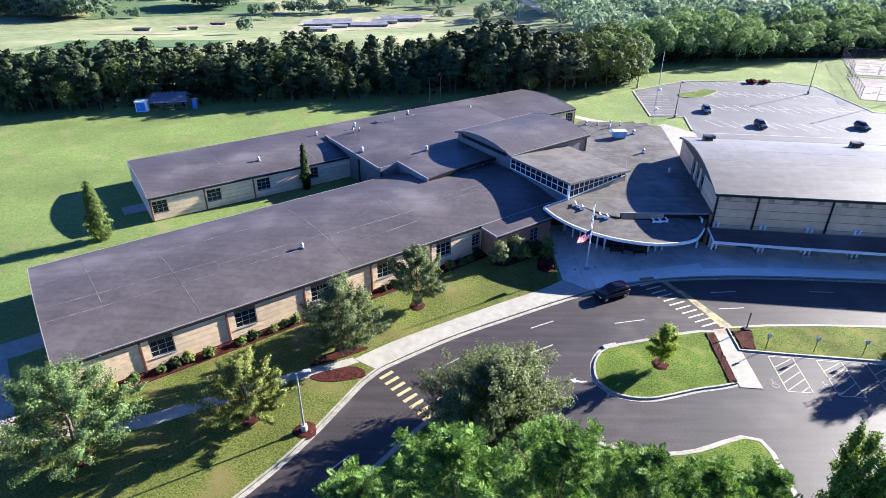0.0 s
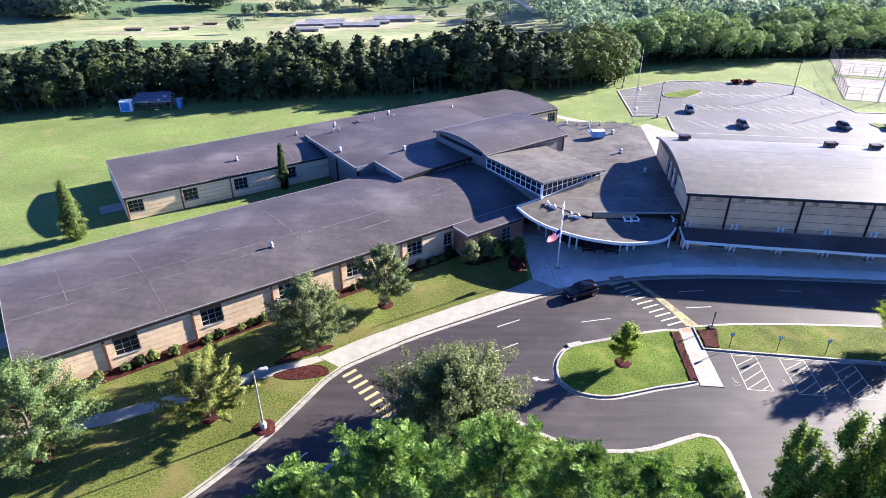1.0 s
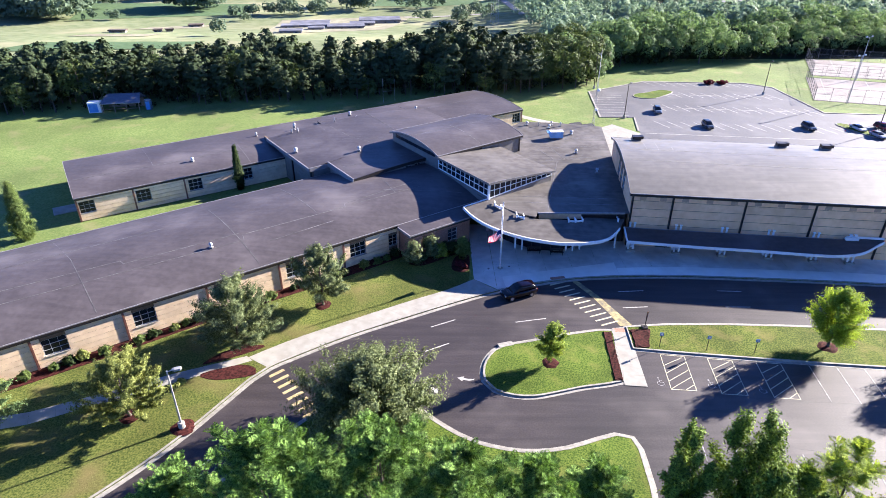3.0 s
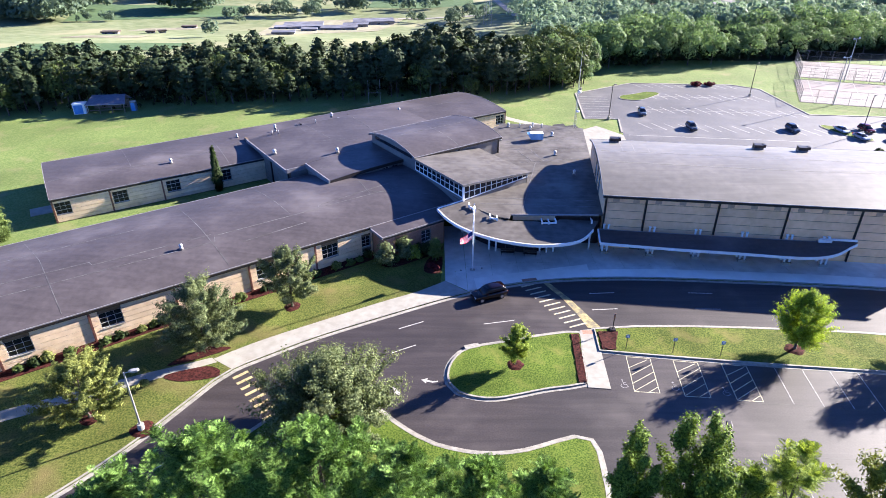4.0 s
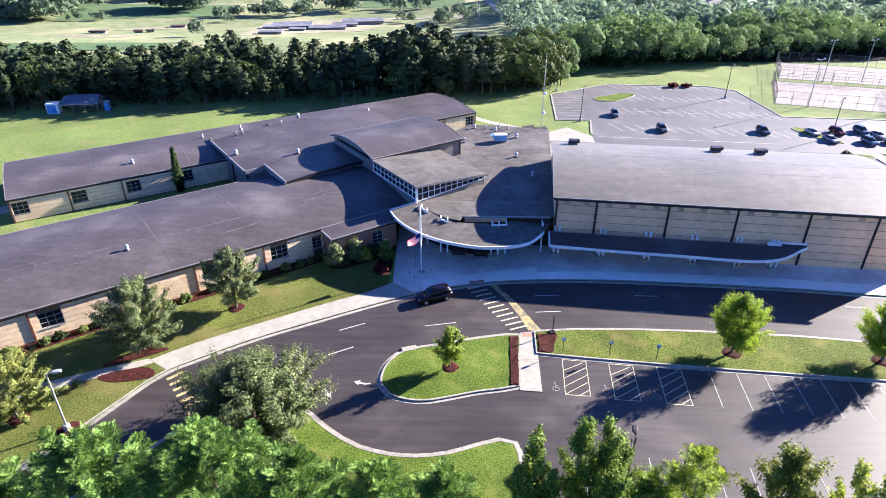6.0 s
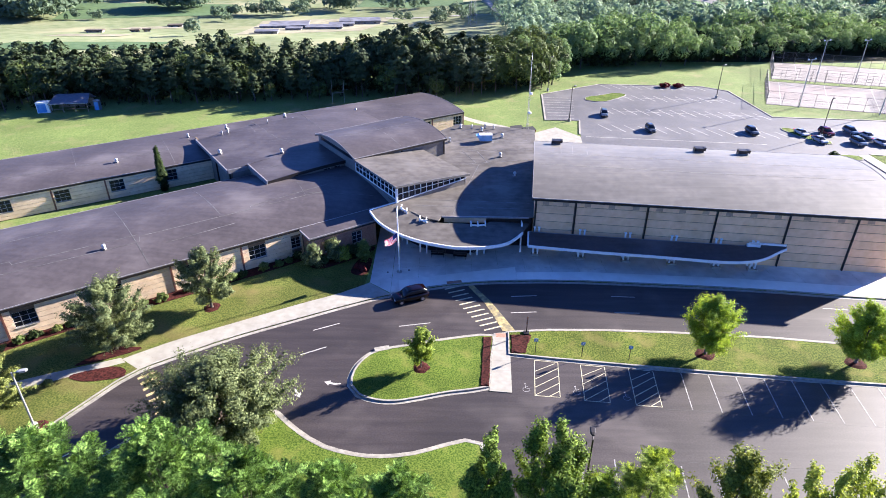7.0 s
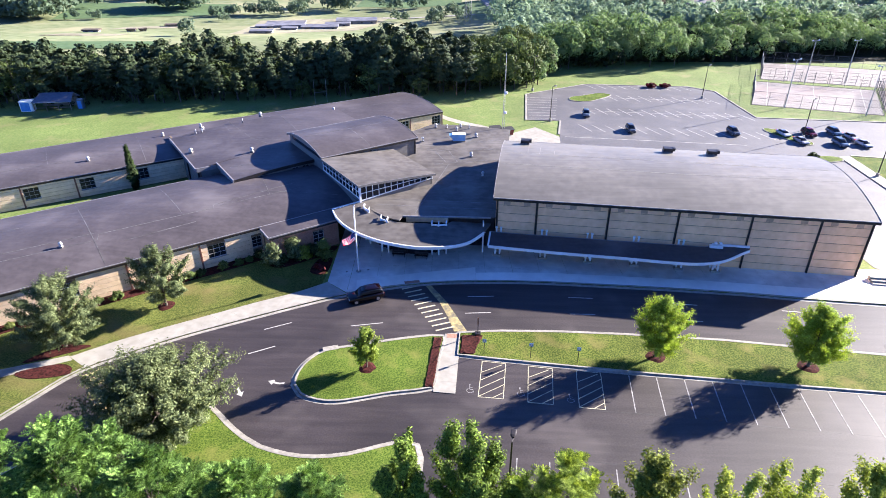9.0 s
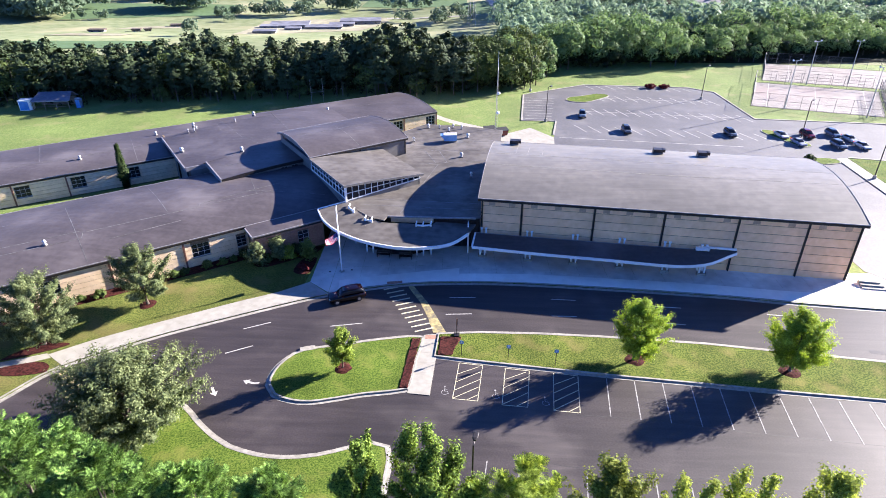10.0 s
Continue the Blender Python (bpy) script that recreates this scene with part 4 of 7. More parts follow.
for pts in ([(2.8, 6.4), (33.5, 5.6), (33.8, 6.9), (48, 6.8), (48.2, 7.6), (60, 8.6)], [(2.8, 9.0), (20, 8.4), (20.2, 7.6), (33.6, 7.4)], [(16, 0.6), (15.4, 12), (14.2, 20)], [(33.4, 0.5), (32.4, 20.5)],
            [(49, 7), (60.5, 6.8)], [(55, 8.6), (64.5, 2.5)], [(8, 7.0), (7.6, 20)], [(44, 7.4), (43.4, 20.8)], [(36.2, 4.0), (45, 4.4)], [(2.8, 14.5), (26, 14.2)], [(56, 7), (57, 13)]):
    seam(front, pts, zroof)

# the rear wing
R_O = (-41.6, 80.2)
R_A = 33.2
rear = thing("rear_wing", (*R_O, 0.1), R_A, "long tan stone school wing with a dark arched roof", "building", "school wings")
RLEN, RDEEP = 83.0, 17.3
r_open = [(a, a + 2.1, 1.25, 3.1) for a in (0.3, 8.05, 15.75, 23.8)] + [(RLEN - 9.9, RLEN - 7.9, 1.25, 3.1), (RLEN - 2.5, RLEN - 0.5, 1.25, 3.1)]
wall_sheet(rear, I, RLEN, -0.1, WALL_H - 0.2, r_open)
rfins = [0.1, 7.75, 15.2, 23.5, RLEN - 7.6, RLEN - 0.1]
for a, b in zip(rfins, rfins[1:]):
    panels(rear, I, a + 0.1, b - 0.1, COURSES, r_open, STONE, proud=0.1)
for o in r_open:
    window(rear, I, *o, 3, 3)
for x in rfins:
    part("pilaster", Shape().box(x - 0.11, x + 0.11, -0.145, 0.0, 0.0, WALL_H - 0.25), RUSSET, rear, "russet metal pilaster fin")
zr = lambda d: WALL_H - 0.15 + 0.68 * (1 - ((d / RDEEP - 0.5) / 0.5) ** 2)
end_wall(rear, Matrix.Translation((0, RDEEP, 0)) @ pose(0, 0, 0, 0, 0, -90), RDEEP, zr, COURSES)
end_wall(rear, Matrix.Translation((RLEN, 0, 0)) @ pose(0, 0, 0, 0, 0, 90), RDEEP, zr, COURSES)
wall_sheet(rear, Matrix.Translation((RLEN, RDEEP, 0)) @ pose(0, 0, 0, 0, 0, 180), RLEN, -0.1, WALL_H - 0.2)
zrear = barrel(rear, 0, RLEN, 0, RDEEP, WALL_H - 0.2, 0.68, ROOF, over=0.07)
for pts in ([(0.4, 6.0), (18, 5.6), (30.5, 6.6)], [(26, 0.5), (26.4, 16.8)], [(12, 6), (12, 16.6)], [(48, 2), (47, 16)], [(62, 1), (61.4, 16.5)], [(40, 9), (84, 9.6)]):
    seam(rear, pts, zrear)
part("door_step", Shape().box(-3.2, -0.05, 4.5, 7.5, -0.1, 0.12), CONCRETE, rear, "pale concrete door step")

# the link between the wings, arched the other way
link = thing("link_block", (*F_O, 0.1), F_A, "central school block with a broad dark arched roof and parapet", "building")
LX0, LX1 = 50.0, 82.0
zl = lambda x: 4.95 + 0.95 * (1 - ((x - 66) / 16.0) ** 2)
lrows = []
for y in (13.8, 18, 22.2):
    lrows.append([(53.0 + (LX1 - 53.0) * c / 16, y, zl(53.0 + (LX1 - 53.0) * c / 16) + 0.2) for c in range(17)])
part("roof", Shape().slab(lrows, 0.35), ROOF, link, "broad dark arched roof")
lrows = []
for y in (22.2, 30, 39.5):
    lrows.append([(LX0 - 0.4 + (LX1 + 0.4 - LX0) * c / 18, y, zl(LX0 + (LX1 - LX0) * c / 18) + 0.2) for c in range(19)])
part("roof", Shape().slab(lrows, 0.35), ROOF, link, "broad dark arched roof")
part("parapet", Shape().box(49.5, 49.68, 22.1, 39.5, 4.75, 5.3), GUTTER, link, "pale metal parapet cap")
part("parapet", Shape().box(52.8, 52.98, 13.6, 22.1, 4.9, 5.7), GUTTER, link, "pale metal parapet cap")
part("parapet", Shape().box(49.7, 53.0, 21.95, 22.12, 4.7, 5.35), GUTTER, link, "grey metal step in the roof")
wall_sheet(link, pose(50.0, 22.05, 0), 3.1, 0.0, 4.9, mat_=CLADDING)
mfront = pose(53.0, 14.0, 0)
wall_sheet(link, mfront, 12.8, 3.6, lambda x: zl(53.0 + x) - 0.1, [(9.2, 10.3, 4.75, 5.4), (10.9, 12.0, 4.8, 5.45)], mat_=CLADDING)
for o in ((9.2, 10.3, 4.75, 5.4), (10.9, 12.0, 4.8, 5.45)):
    window(link, mfront, *o, 2, 1, sill=False)
part("coping", Shape().add([p for c in range(17) for p in ((53 + 29 * c / 16, 13.7, zl(53 + 29 * c / 16) + 0.24), (53 + 29 * c / 16, 13.85, zl(53 + 29 * c / 16) + 0.24), (53 + 29 * c / 16, 13.7, zl(53 + 29 * c / 16) - 0.25), (53 + 29 * c / 16, 13.85, zl(53 + 29 * c / 16) - 0.25))],
                           [q for c in range(16) for q in ((4 * c, 4 * c + 4, 4 * c + 5, 4 * c + 1), (4 * c + 2, 4 * c + 3, 4 * c + 7, 4 * c + 6), (4 * c, 4 * c + 2, 4 * c + 6, 4 * c + 4), (4 * c + 1, 4 * c + 5, 4 * c + 7, 4 * c + 3))]), DARK_METAL, link, "dark metal coping")
ml1 = pose(50.0, 42.0, 0, 0, 0, -90)
l_open = [(6.6, 9.0, 1.3, 3.2)]
wall_sheet(link, ml1, 20.0, 0.0, 4.9, l_open, mat_=JOINT)
for a, b in ((0.0, 12.6), (12.8, 19.8)):
    panels(link, ml1, a, b, COURSES + [4.3, 4.85], l_open, CLADDING)
window(link, ml1, *l_open[0], 2, 3)
for x in (5.0, 12.7, 19.9):
    part("pilaster", Shape(ml1).box(x - 0.1, x + 0.1, -0.25, 0, 0, 4.8), DARK_METAL, link, "dark metal pilaster fin")
ml2 = pose(53.1, 22.0, 0, 0, 0, -90)
wall_sheet(link, ml2, 8.0, 3.0, 5.0, mat_=CLADDING)
zlink = lambda x, y: zl(x) + 0.2
for pts in ([(51, 31), (62, 29), (66, 24)], [(58, 23), (59.5, 41)], [(63, 23), (61, 30), (60.5, 42)], [(54, 19), (65, 16.5)], [(69, 26), (70, 41)]):
    seam(link, pts, zlink)

# the raised clerestory
cler = thing("clerestory", (*F_O, 0.1), F_A, "raised grey-clad clerestory with an arched roof", "building")
zc = lambda y: 7.55 + 0.95 * (1 - (((y - 10.2) - 6.7) / 6.7) ** 2)
CX0, CX1, CY0, CY1 = 65.8, 82.2, 10.2, 23.6
mcl = pose(CX0, CY1, 0, 0, 0, -90)
c_open = [(1.0, 12.4, 6.95, 7.55)]
wall_sheet(cler, mcl, CY1 - CY0, 3.5, lambda d: zc(CY1 - d), c_open, mat_=CLADDING)
for i in range(9):
    a = 1.0 + 11.4 * i / 9
    part("pane", Shape(mcl).box(a + 0.05, a + 11.4 / 9 - 0.05, 0.08, 0.11, 6.95, 7.55), GLASS, cler, "dark glass strip pane")
wall_sheet(cler, pose(CX0, CY0, 0), CX1 - CX0, 3.5, zc(CY0), mat_=CLADDING)
for a, b in ((0.05, 5.4), (5.6, 10.9), (11.1, 16.3)):
    panels(cler, pose(CX0, CY0, 0), a, b, [4.6, 5.6, 6.6, 7.5], (), CLADDING, "cladding_panel")
for x in (0.02, 8.2, 16.38):
    part("pilaster", Shape().box(CX0 + x - 0.1, CX0 + x + 0.1, CY0 - 0.16, CY0, 4.6, 7.5), DARK_METAL, cler, "dark metal pilaster")
wall_sheet(cler, pose(CX1, CY0, 0, 0, 0, 90), CY1 - CY0, 3.5, lambda d: zc(CY0 + d), mat_=CLADDING)
wall_sheet(cler, pose(CX1, CY1, 0, 0, 0, 180), CX1 - CX0, 3.5, zc(CY1), mat_=CLADDING)
zcl = barrel(cler, CX0, CX1, CY0, CY1, 7.5, 0.95, ROOF, over=0.35)
seam(cler, [(66, 17.5), (82, 17.2)], zcl)
seam(cler, [(74, 10.4), (73.6, 23)], zcl)

# the glazed entrance lantern
tower = thing("entrance_lantern", (*F_O, 0.1), F_A, "glazed entrance lantern with white mullions and a tilted roof", "building")
TX0, TX1, TY0, TY1 = 65.7, 77.6, -2.2, 10.0
zt = lambda x: 7.45 - 0.95 * ((x - TX0) / (TX1 - TX0)) ** 1.3
trows = [[(TX0 - 0.35 + (TX1 - TX0 + 0.7) * c / 8, y, zt(max(TX0, TX0 - 0.35 + (TX1 - TX0 + 0.7) * c / 8)) + 0.12) for c in range(9)] for y in (TY0 - 0.4, (TY0 + TY1) / 2, TY1)]
part("roof", Shape().slab(trows, 0.3), ROOF_GREY, tower, "tilted worn membrane roof")
for a, b in (((TX0 - 0.42, TY0 - 0.47), (TX1 + 0.42, TY0 - 0.4)), ((TX0 - 0.42, TY0 - 0.4), (TX0 - 0.35, TY1))):
    s = Shape()
    n = 8
    for c in range(n):
        xa, xb = a[0] + (b[0] - a[0]) * c / n, a[0] + (b[0] - a[0]) * (c + 1) / n
        za, zb = zt(max(TX0, xa)), zt(max(TX0, xb))
        s.add([(xa, a[1], za + 0.14), (xb, a[1], zb + 0.14), (xb, b[1], zb + 0.14), (xa, b[1], za + 0.14), (xa, a[1], za - 0.2), (xb, a[1], zb - 0.2), (xb, b[1], zb - 0.2), (xa, b[1], za - 0.2)],
              [(0, 1, 2, 3), (7, 6, 5, 4), (0, 4, 5, 1), (2, 6, 7, 3), (1, 5, 6, 2), (3, 7, 4, 0)])
    part("fascia", s, CLADDING, tower, "grey metal fascia")


def glazing(parent, m, length, cols, z_lo, z_hi, mid=None):
    """A glazed wall of panes between white mullions; the heights are functions of x."""
    for i in range(cols + 1):
        x = length * i / cols
        wdt = 0.14 if i in (0, cols) else 0.075
        part("mullion", Shape(m).box(x - wdt / 2, x + wdt / 2, -0.06, 0.1, z_lo(x), z_hi(x)), WHITE, parent)
    for i in range(cols):
        a, b = length * i / cols, length * (i + 1) / cols
        for lo, hi, inner in ((z_lo(a), z_lo(b), 0.16), (z_hi(a) - 0.16, z_hi(b) - 0.16, 0.16)) + (((mid(a), mid(b), 0.08),) if mid else ()):
            part("rail", Shape(m).add([(a, -0.04, lo), (b, -0.04, hi), (b, -0.04, hi + inner), (a, -0.04, lo + inner), (a, 0.08, lo), (b, 0.08, hi), (b, 0.08, hi + inner), (a, 0.08, lo + inner)],
                                      [(0, 1, 2, 3), (7, 6, 5, 4), (0, 4, 5, 1), (2, 6, 7, 3), (1, 5, 6, 2), (3, 7, 4, 0)]), WHITE, parent)
        part("pane", Shape(m).add([(a, 0.02, z_lo(a)), (b, 0.02, z_lo(b)), (b, 0.02, z_hi(b)), (a, 0.02, z_hi(a)), (a, 0.045, z_lo(a)), (b, 0.045, z_lo(b)), (b, 0.045, z_hi(b)), (a, 0.045, z_hi(a))],
                                  [(0, 1, 2, 3), (7, 6, 5, 4), (0, 4, 5, 1), (2, 6, 7, 3), (1, 5, 6, 2), (3, 7, 4, 0)]), GLASS, parent, "dark glass pane")


mtl = pose(TX0, TY1, 0, 0, 0, -90)
glazing(tower, mtl, TY1 - TY0, 11, lambda x: 5.25 + 0.3 * (1 - x / 12.2), lambda x: 7.25, lambda x: 6.25 + 0.15 * (1 - x / 12.2))
wall_sheet(tower, mtl, TY1 - TY0, 3.5, lambda x: 5.25 + 0.3 * (1 - x / 12.2), mat_=CLADDING)
glazing(tower, pose(TX0, TY0, 0), TX1 - TX0, 12, lambda x: 5.0 + 0.06 * x, lambda x: zt(TX0 + x) - 0.2, lambda x: 6.1 + 0.01 * x)
wall_sheet(tower, pose(TX0, TY0, 0), TX1 - TX0, 3.5, lambda x: 5.0 + 0.06 * x, mat_=CLADDING)
wall_sheet(tower, pose(TX1, TY0, 0, 0, 0, 90), TY1 - TY0, 3.5, zt(TX1) - 0.1, mat_=CLADDING)
part("corner_post", Shape().box(TX0 - 0.14, TX0 + 0.14, TY0 - 0.14, TY0 + 0.14, 0, 7.25), WHITE, tower, "white corner post")

# the entrance hall under its flat roof
hall = thing("entrance_hall", (0, 0, 0.1), 0, "entrance hall with a wide flat worn membrane roof", "building")
E_TOP = 4.85
hall_poly = [(18.0, 78.2), (19.25, 76.75), (20.45, 75.3), (22.25, 73.65), (24.1, 72.85), (24.5, 74.2), (36.83, 74.2), (39.35, 95.4), (41.0, 111.0), (33, 113.2), (26.5, 113.8), (21, 107), wing(82.2, 10.2), wing(77.0, 9.0), wing(66, 9.0)]
part("roof", Shape().prism(hall_poly, E_TOP - 0.15, E_TOP), ROOF_GREY, hall, "flat worn grey membrane roof")
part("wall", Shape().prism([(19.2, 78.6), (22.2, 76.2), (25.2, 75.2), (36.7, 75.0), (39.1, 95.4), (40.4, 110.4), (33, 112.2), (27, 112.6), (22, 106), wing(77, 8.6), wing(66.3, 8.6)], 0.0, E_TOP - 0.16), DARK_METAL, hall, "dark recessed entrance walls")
hz = lambda x, y: E_TOP
for pts in ([(20.5, 77.6), (36.4, 76.6)], [(21.5, 79.5), (36.7, 78.6)], [(26, 75), (30, 93)], [(27.5, 93.2), (38.3, 95.6)], [(26.2, 99.2), (38.8, 100.4)], [(29.6, 94), (27.4, 99.5)], [(31.5, 94), (29.8, 99.8)], [(24.6, 102), (39, 105)]):
    seam(hall, pts, hz, 0.12)
part("fascia", Shape().box(24.5, 36.2, 74.0, 74.17, E_TOP - 0.16, E_TOP + 0.05), GUTTER, hall, "dark roof edge")
for i in range(8):
    x = 25.3 + 1.3 * i
    part("door_pane", Shape().box(x, x + 1.22, 75.0, 75.08, 0.2, 3.0), GLASS, hall, "dark glazed entrance bay")
part("clerestory_strip", Shape().box(24.8, 30.5, 74.55, 74.7, E_TOP - 1.1, E_TOP - 0.4), STONE, hall, "tan wall strip above the canopy")

# the rounded glazed front under the canopy
glass_line = resample(smooth_line([(19.7, 76.0), (21.9, 73.9), (24.7, 72.5), (26.2, 72.15), (27.7, 72.35), (29.4, 73.2), (31.9, 75.2)], 0.4), 11)
for i, (a, b) in enumerate(zip(glass_line, glass_line[1:])):
    d = Vector(b) - Vector(a)
    m = pose(a[0], a[1], 0, 0, 0, math.degrees(math.atan2(d.y, d.x)))
    part("curved_pane", Shape(m).box(0.05, d.length - 0.05, 0.0, 0.05, 0.1, 3.4), GLASS, hall, "dark glazed entrance bay")
    part("mullion", Shape(m).box(-0.05, 0.05, -0.05, 0.1, 0.05, 3.4), DARK_METAL, hall)

# the crescent canopy
canopy = thing("entrance_canopy", (0, 0, 0), 0, "crescent canopy with a white fascia on white posts", "canopy")
arc = smooth_line([(14.6, 76.2), (16.0, 73.2), (18.2, 70.6), (21.4, 68.5), (24.5, 67.5), (27.3, 67.2), (30.8, 67.9), (33.2, 69.3), (35.2, 72.2)], 0.6)
inner = resample(smooth_line([(18.1, 78.3), (19.4, 76.6), (20.6, 75.2), (22.4, 73.5), (24.2, 72.7), (27.2, 72.9), (29.3, 72.7), (30.3, 72.9), (30.9, 73.9), (36.2, 73.92)], 0.6), 40)
arc = resample(arc, 40)
cz = lambda x: 4.75 - 1.05 * min(max((x - 15.0) / 20.0, 0), 1)
crow = [[(a[0] + (b[0] - a[0]) * r / 4, a[1] + (b[1] - a[1]) * r / 4, cz(a[0] + (b[0] - a[0]) * r / 4) + 0.11 * r) for a, b in zip(arc, inner)] for r in range(5)]
part("deck", Shape().slab(crow, 0.25), ROOF_GREY, canopy, "worn grey membrane deck")
s = Shape()
edge_v, edge_f = [], []
for i, p in enumerate(crow[0]):
    a, b = Vector(crow[0][max(i - 1, 0)]), Vector(crow[0][min(i + 1, 40)])
    d = (b - a).normalized()
    o = Vector((d.y, -d.x, 0)) * 0.14
    edge_v += [Vector(p) + Vector((0, 0, 0.07)), Vector(p) + o + Vector((0, 0, 0.07)), Vector(p) + o - Vector((0, 0, 0.34)), Vector(p) - Vector((0, 0, 0.34))]
for i in range(40):
    edge_f += [(4 * i + k, 4 * i + (k + 1) % 4, 4 * i + 4 + (k + 1) % 4, 4 * i + 4 + k) for k in range(4)]
s.add(edge_v, edge_f + [(0, 1, 2, 3), (163, 162, 161, 160)])
part("fascia", s, WHITE, canopy, "white curved fascia")
p, q = Vector(crow[0][0]), Vector(crow[4][0])
part("end_trim", Shape().tube(p, q, 0.14, n=6), WHITE, canopy, "white end trim")
for x, y in ((18.9, 76.2), (19.7, 75.1), (21.6, 73.0), (22.5, 72.6), (28.4, 72.3), (29.3, 72.3), (30.3, 72.6), (35.2, 73.3)):
    part("post", Shape().box(x - 0.1, x + 0.1, y - 0.1, y + 0.1, 0.1, cz(x) + 0.85), WHITE, canopy, "white steel post")
    part("arm", Shape().box(x - 0.07, x + 0.07, y + 0.102, y + 0.9, cz(x) + 0.6, cz(x) + 0.78), WHITE, canopy, "white roof bracket")
    part("bracket", Shape().box(x - 0.3, x + 0.3, y - 0.09, y + 0.09, cz(x) - 0.6, cz(x) - 0.27), WHITE, canopy)
for (xa, ya), (xb, yb) in (((18.9, 76.2), (19.7, 75.1)), ((21.6, 73.0), (22.5, 72.6)), ((28.4, 72.3), (29.3, 72.3)), ((29.3, 72.3), (30.3, 72.6))):
    part("crossbeam", Shape().tube((xa, ya, cz(xa) + 0.56), (xb, yb, cz(xb) + 0.56), 0.13, n=6), WHITE, canopy, "white roof bracket")
for x, y in ((24.0, 71.6), (27.0, 71.2)):
    bench = thing("entrance_bench", (x, y, 0.135), -3, "dark metal slatted bench under the canopy", "bench", "entrance benches")
    for i in range(4):
        part("slat", Shape().box(-0.9, 0.9, -0.22 + 0.12 * i, -0.12 + 0.12 * i, 0.42, 0.46), DARK_METAL, bench)
    for xx in (-0.8, 0.76):
        part("leg", Shape().box(xx, xx + 0.05, -0.2, 0.24, 0, 0.42), DARK_METAL, bench)
    part("backrest", Shape().box(-0.9, 0.9, 0.24, 0.28, 0.5, 0.85), DARK_METAL, bench)

# the gymnasium
G_O, G_A = (36.85, 74.1), -6.72
gym = thing("gymnasium", (*G_O, 0.1), G_A, "tall tan gymnasium with banded walls and a pale arched roof", "building")
GLEN, GDEEP, GH = 45.9, 21.6, 7.75
gfins = [0.1, 5.3, 14.5, 23.1, 31.9, 39.95, GLEN - 0.1]
gcourses = [0.0, 0.95, 2.1, 3.27, 4.44, 5.61, 6.75, 7.7]
wall_sheet(gym, I, GLEN, 0.0, GH)
for a, b in zip(gfins, gfins[1:]):
    panels(gym, I, a + 0.12, b - 0.12, gcourses, (), GYM_STONE, "wall_panel", 0.05, 0.035)
    k = max(1, round((b - a) / 3.3))
    for j in range(k):
        c = a + (b - a) * (j + 0.5) / k
        part("accent_block", Shape().box(c - 0.42, c + 0.42, -0.056, -0.03, 6.85, 7.45), ACCENT, gym, "faded terracotta accent block")
for x in gfins:
    part("pilaster", Shape().box(x - 0.065, x + 0.065, -0.24, 0.0, 0, GH - 0.05), DARK_METAL, gym, "dark metal pilaster")
zg = lambda d: GH + 0.05 + 1.45 * (1 - ((d / GDEEP - 0.5) / 0.5) ** 2)
mgl = Matrix.Translation((0, GDEEP, 0)) @ pose(0, 0, 0, 0, 0, -90)
g_open = [(8.0, 9.6, 5.4, 7.0), (10.6, 12.2, 5.4, 7.0), (13.2, 14.8, 5.4, 7.0)]
wall_sheet(gym, mgl, GDEEP, 0.0, lambda d: zg(GDEEP - d), g_open)
panels(gym, mgl, 0.1, GDEEP - 0.1, gcourses, g_open, GYM_STONE, "wall_panel", 0.05, 0.035)
for o in g_open:
    window(gym, mgl, *o, 1, 1)
mgr = Matrix.Translation((GLEN, 0, 0)) @ pose(0, 0, 0, 0, 0, 90)
wall_sheet(gym, mgr, GDEEP, 0.0, zg)
panels(gym, mgr, 0.1, GDEEP - 0.1, gcourses, (), GYM_STONE, "wall_panel", 0.05, 0.035)
mgb = Matrix.Translation((GLEN, GDEEP, 0)) @ pose(0, 0, 0, 0, 0, 180)
wall_sheet(gym, mgb, GLEN, 0.0, GH)
zgym = barrel(gym, 0, GLEN, 0, GDEEP, GH, 1.45, ROOF_PALE, over=0.4, n=24)
for pts in ([(0.3, 12.5), (46, 12.2)], [(0.3, 8.2), (24, 7.9), (46, 8.4)], [(3.5, 12.6), (3.6, 17.5)], [(5.2, 12.6), (5.4, 17.5)], [(7.3, 12.6), (7.5, 17.5)]):
    seam(gym, pts, zgym, 0.1, mat_=SEAM_PALE)

# the long canopy in front of the gymnasium
bus = thing("side_canopy", (*G_O, 0), G_A, "long dark canopy with a white edge and paired posts", "canopy")
front_line = smooth_line([(-0.6, -4.2), (8, -4.6), (16, -4.7), (22, -4.9), (25.5, -4.7), (28.5, -3.6), (31.2, -1.3), (32.4, 0.0 - 0.35)], 0.6)
back_line = smooth_line([(-0.6, -1.0), (8, -1.05), (16, -1.05), (24, -1.0), (27.0, -0.9), (27.8, -0.4), (32.4, -0.3)], 0.6)
fr, bk = resample(front_line, 36), resample(back_line, 36)
rows_ = [[(a[0] + (b[0] - a[0]) * r / 3, a[1] + (b[1] - a[1]) * r / 3, 2.95 + 0.1 * r) for a, b in zip(fr, bk)] for r in range(4)]
part("deck", Shape().slab(rows_, 0.22), ROOF, bus, "dark membrane deck")
for row, side in ((rows_[0], 1), (rows_[3], -1)):
    s = ribbon([(p[0], p[1]) for p in row], 0.0, -0.12 * side, row[0][2] - 0.3, row[0][2] + 0.05)
    part("fascia", s, WHITE if side == 1 else GUTTER, bus, "white curved fascia" if side == 1 else "pale rear edge")
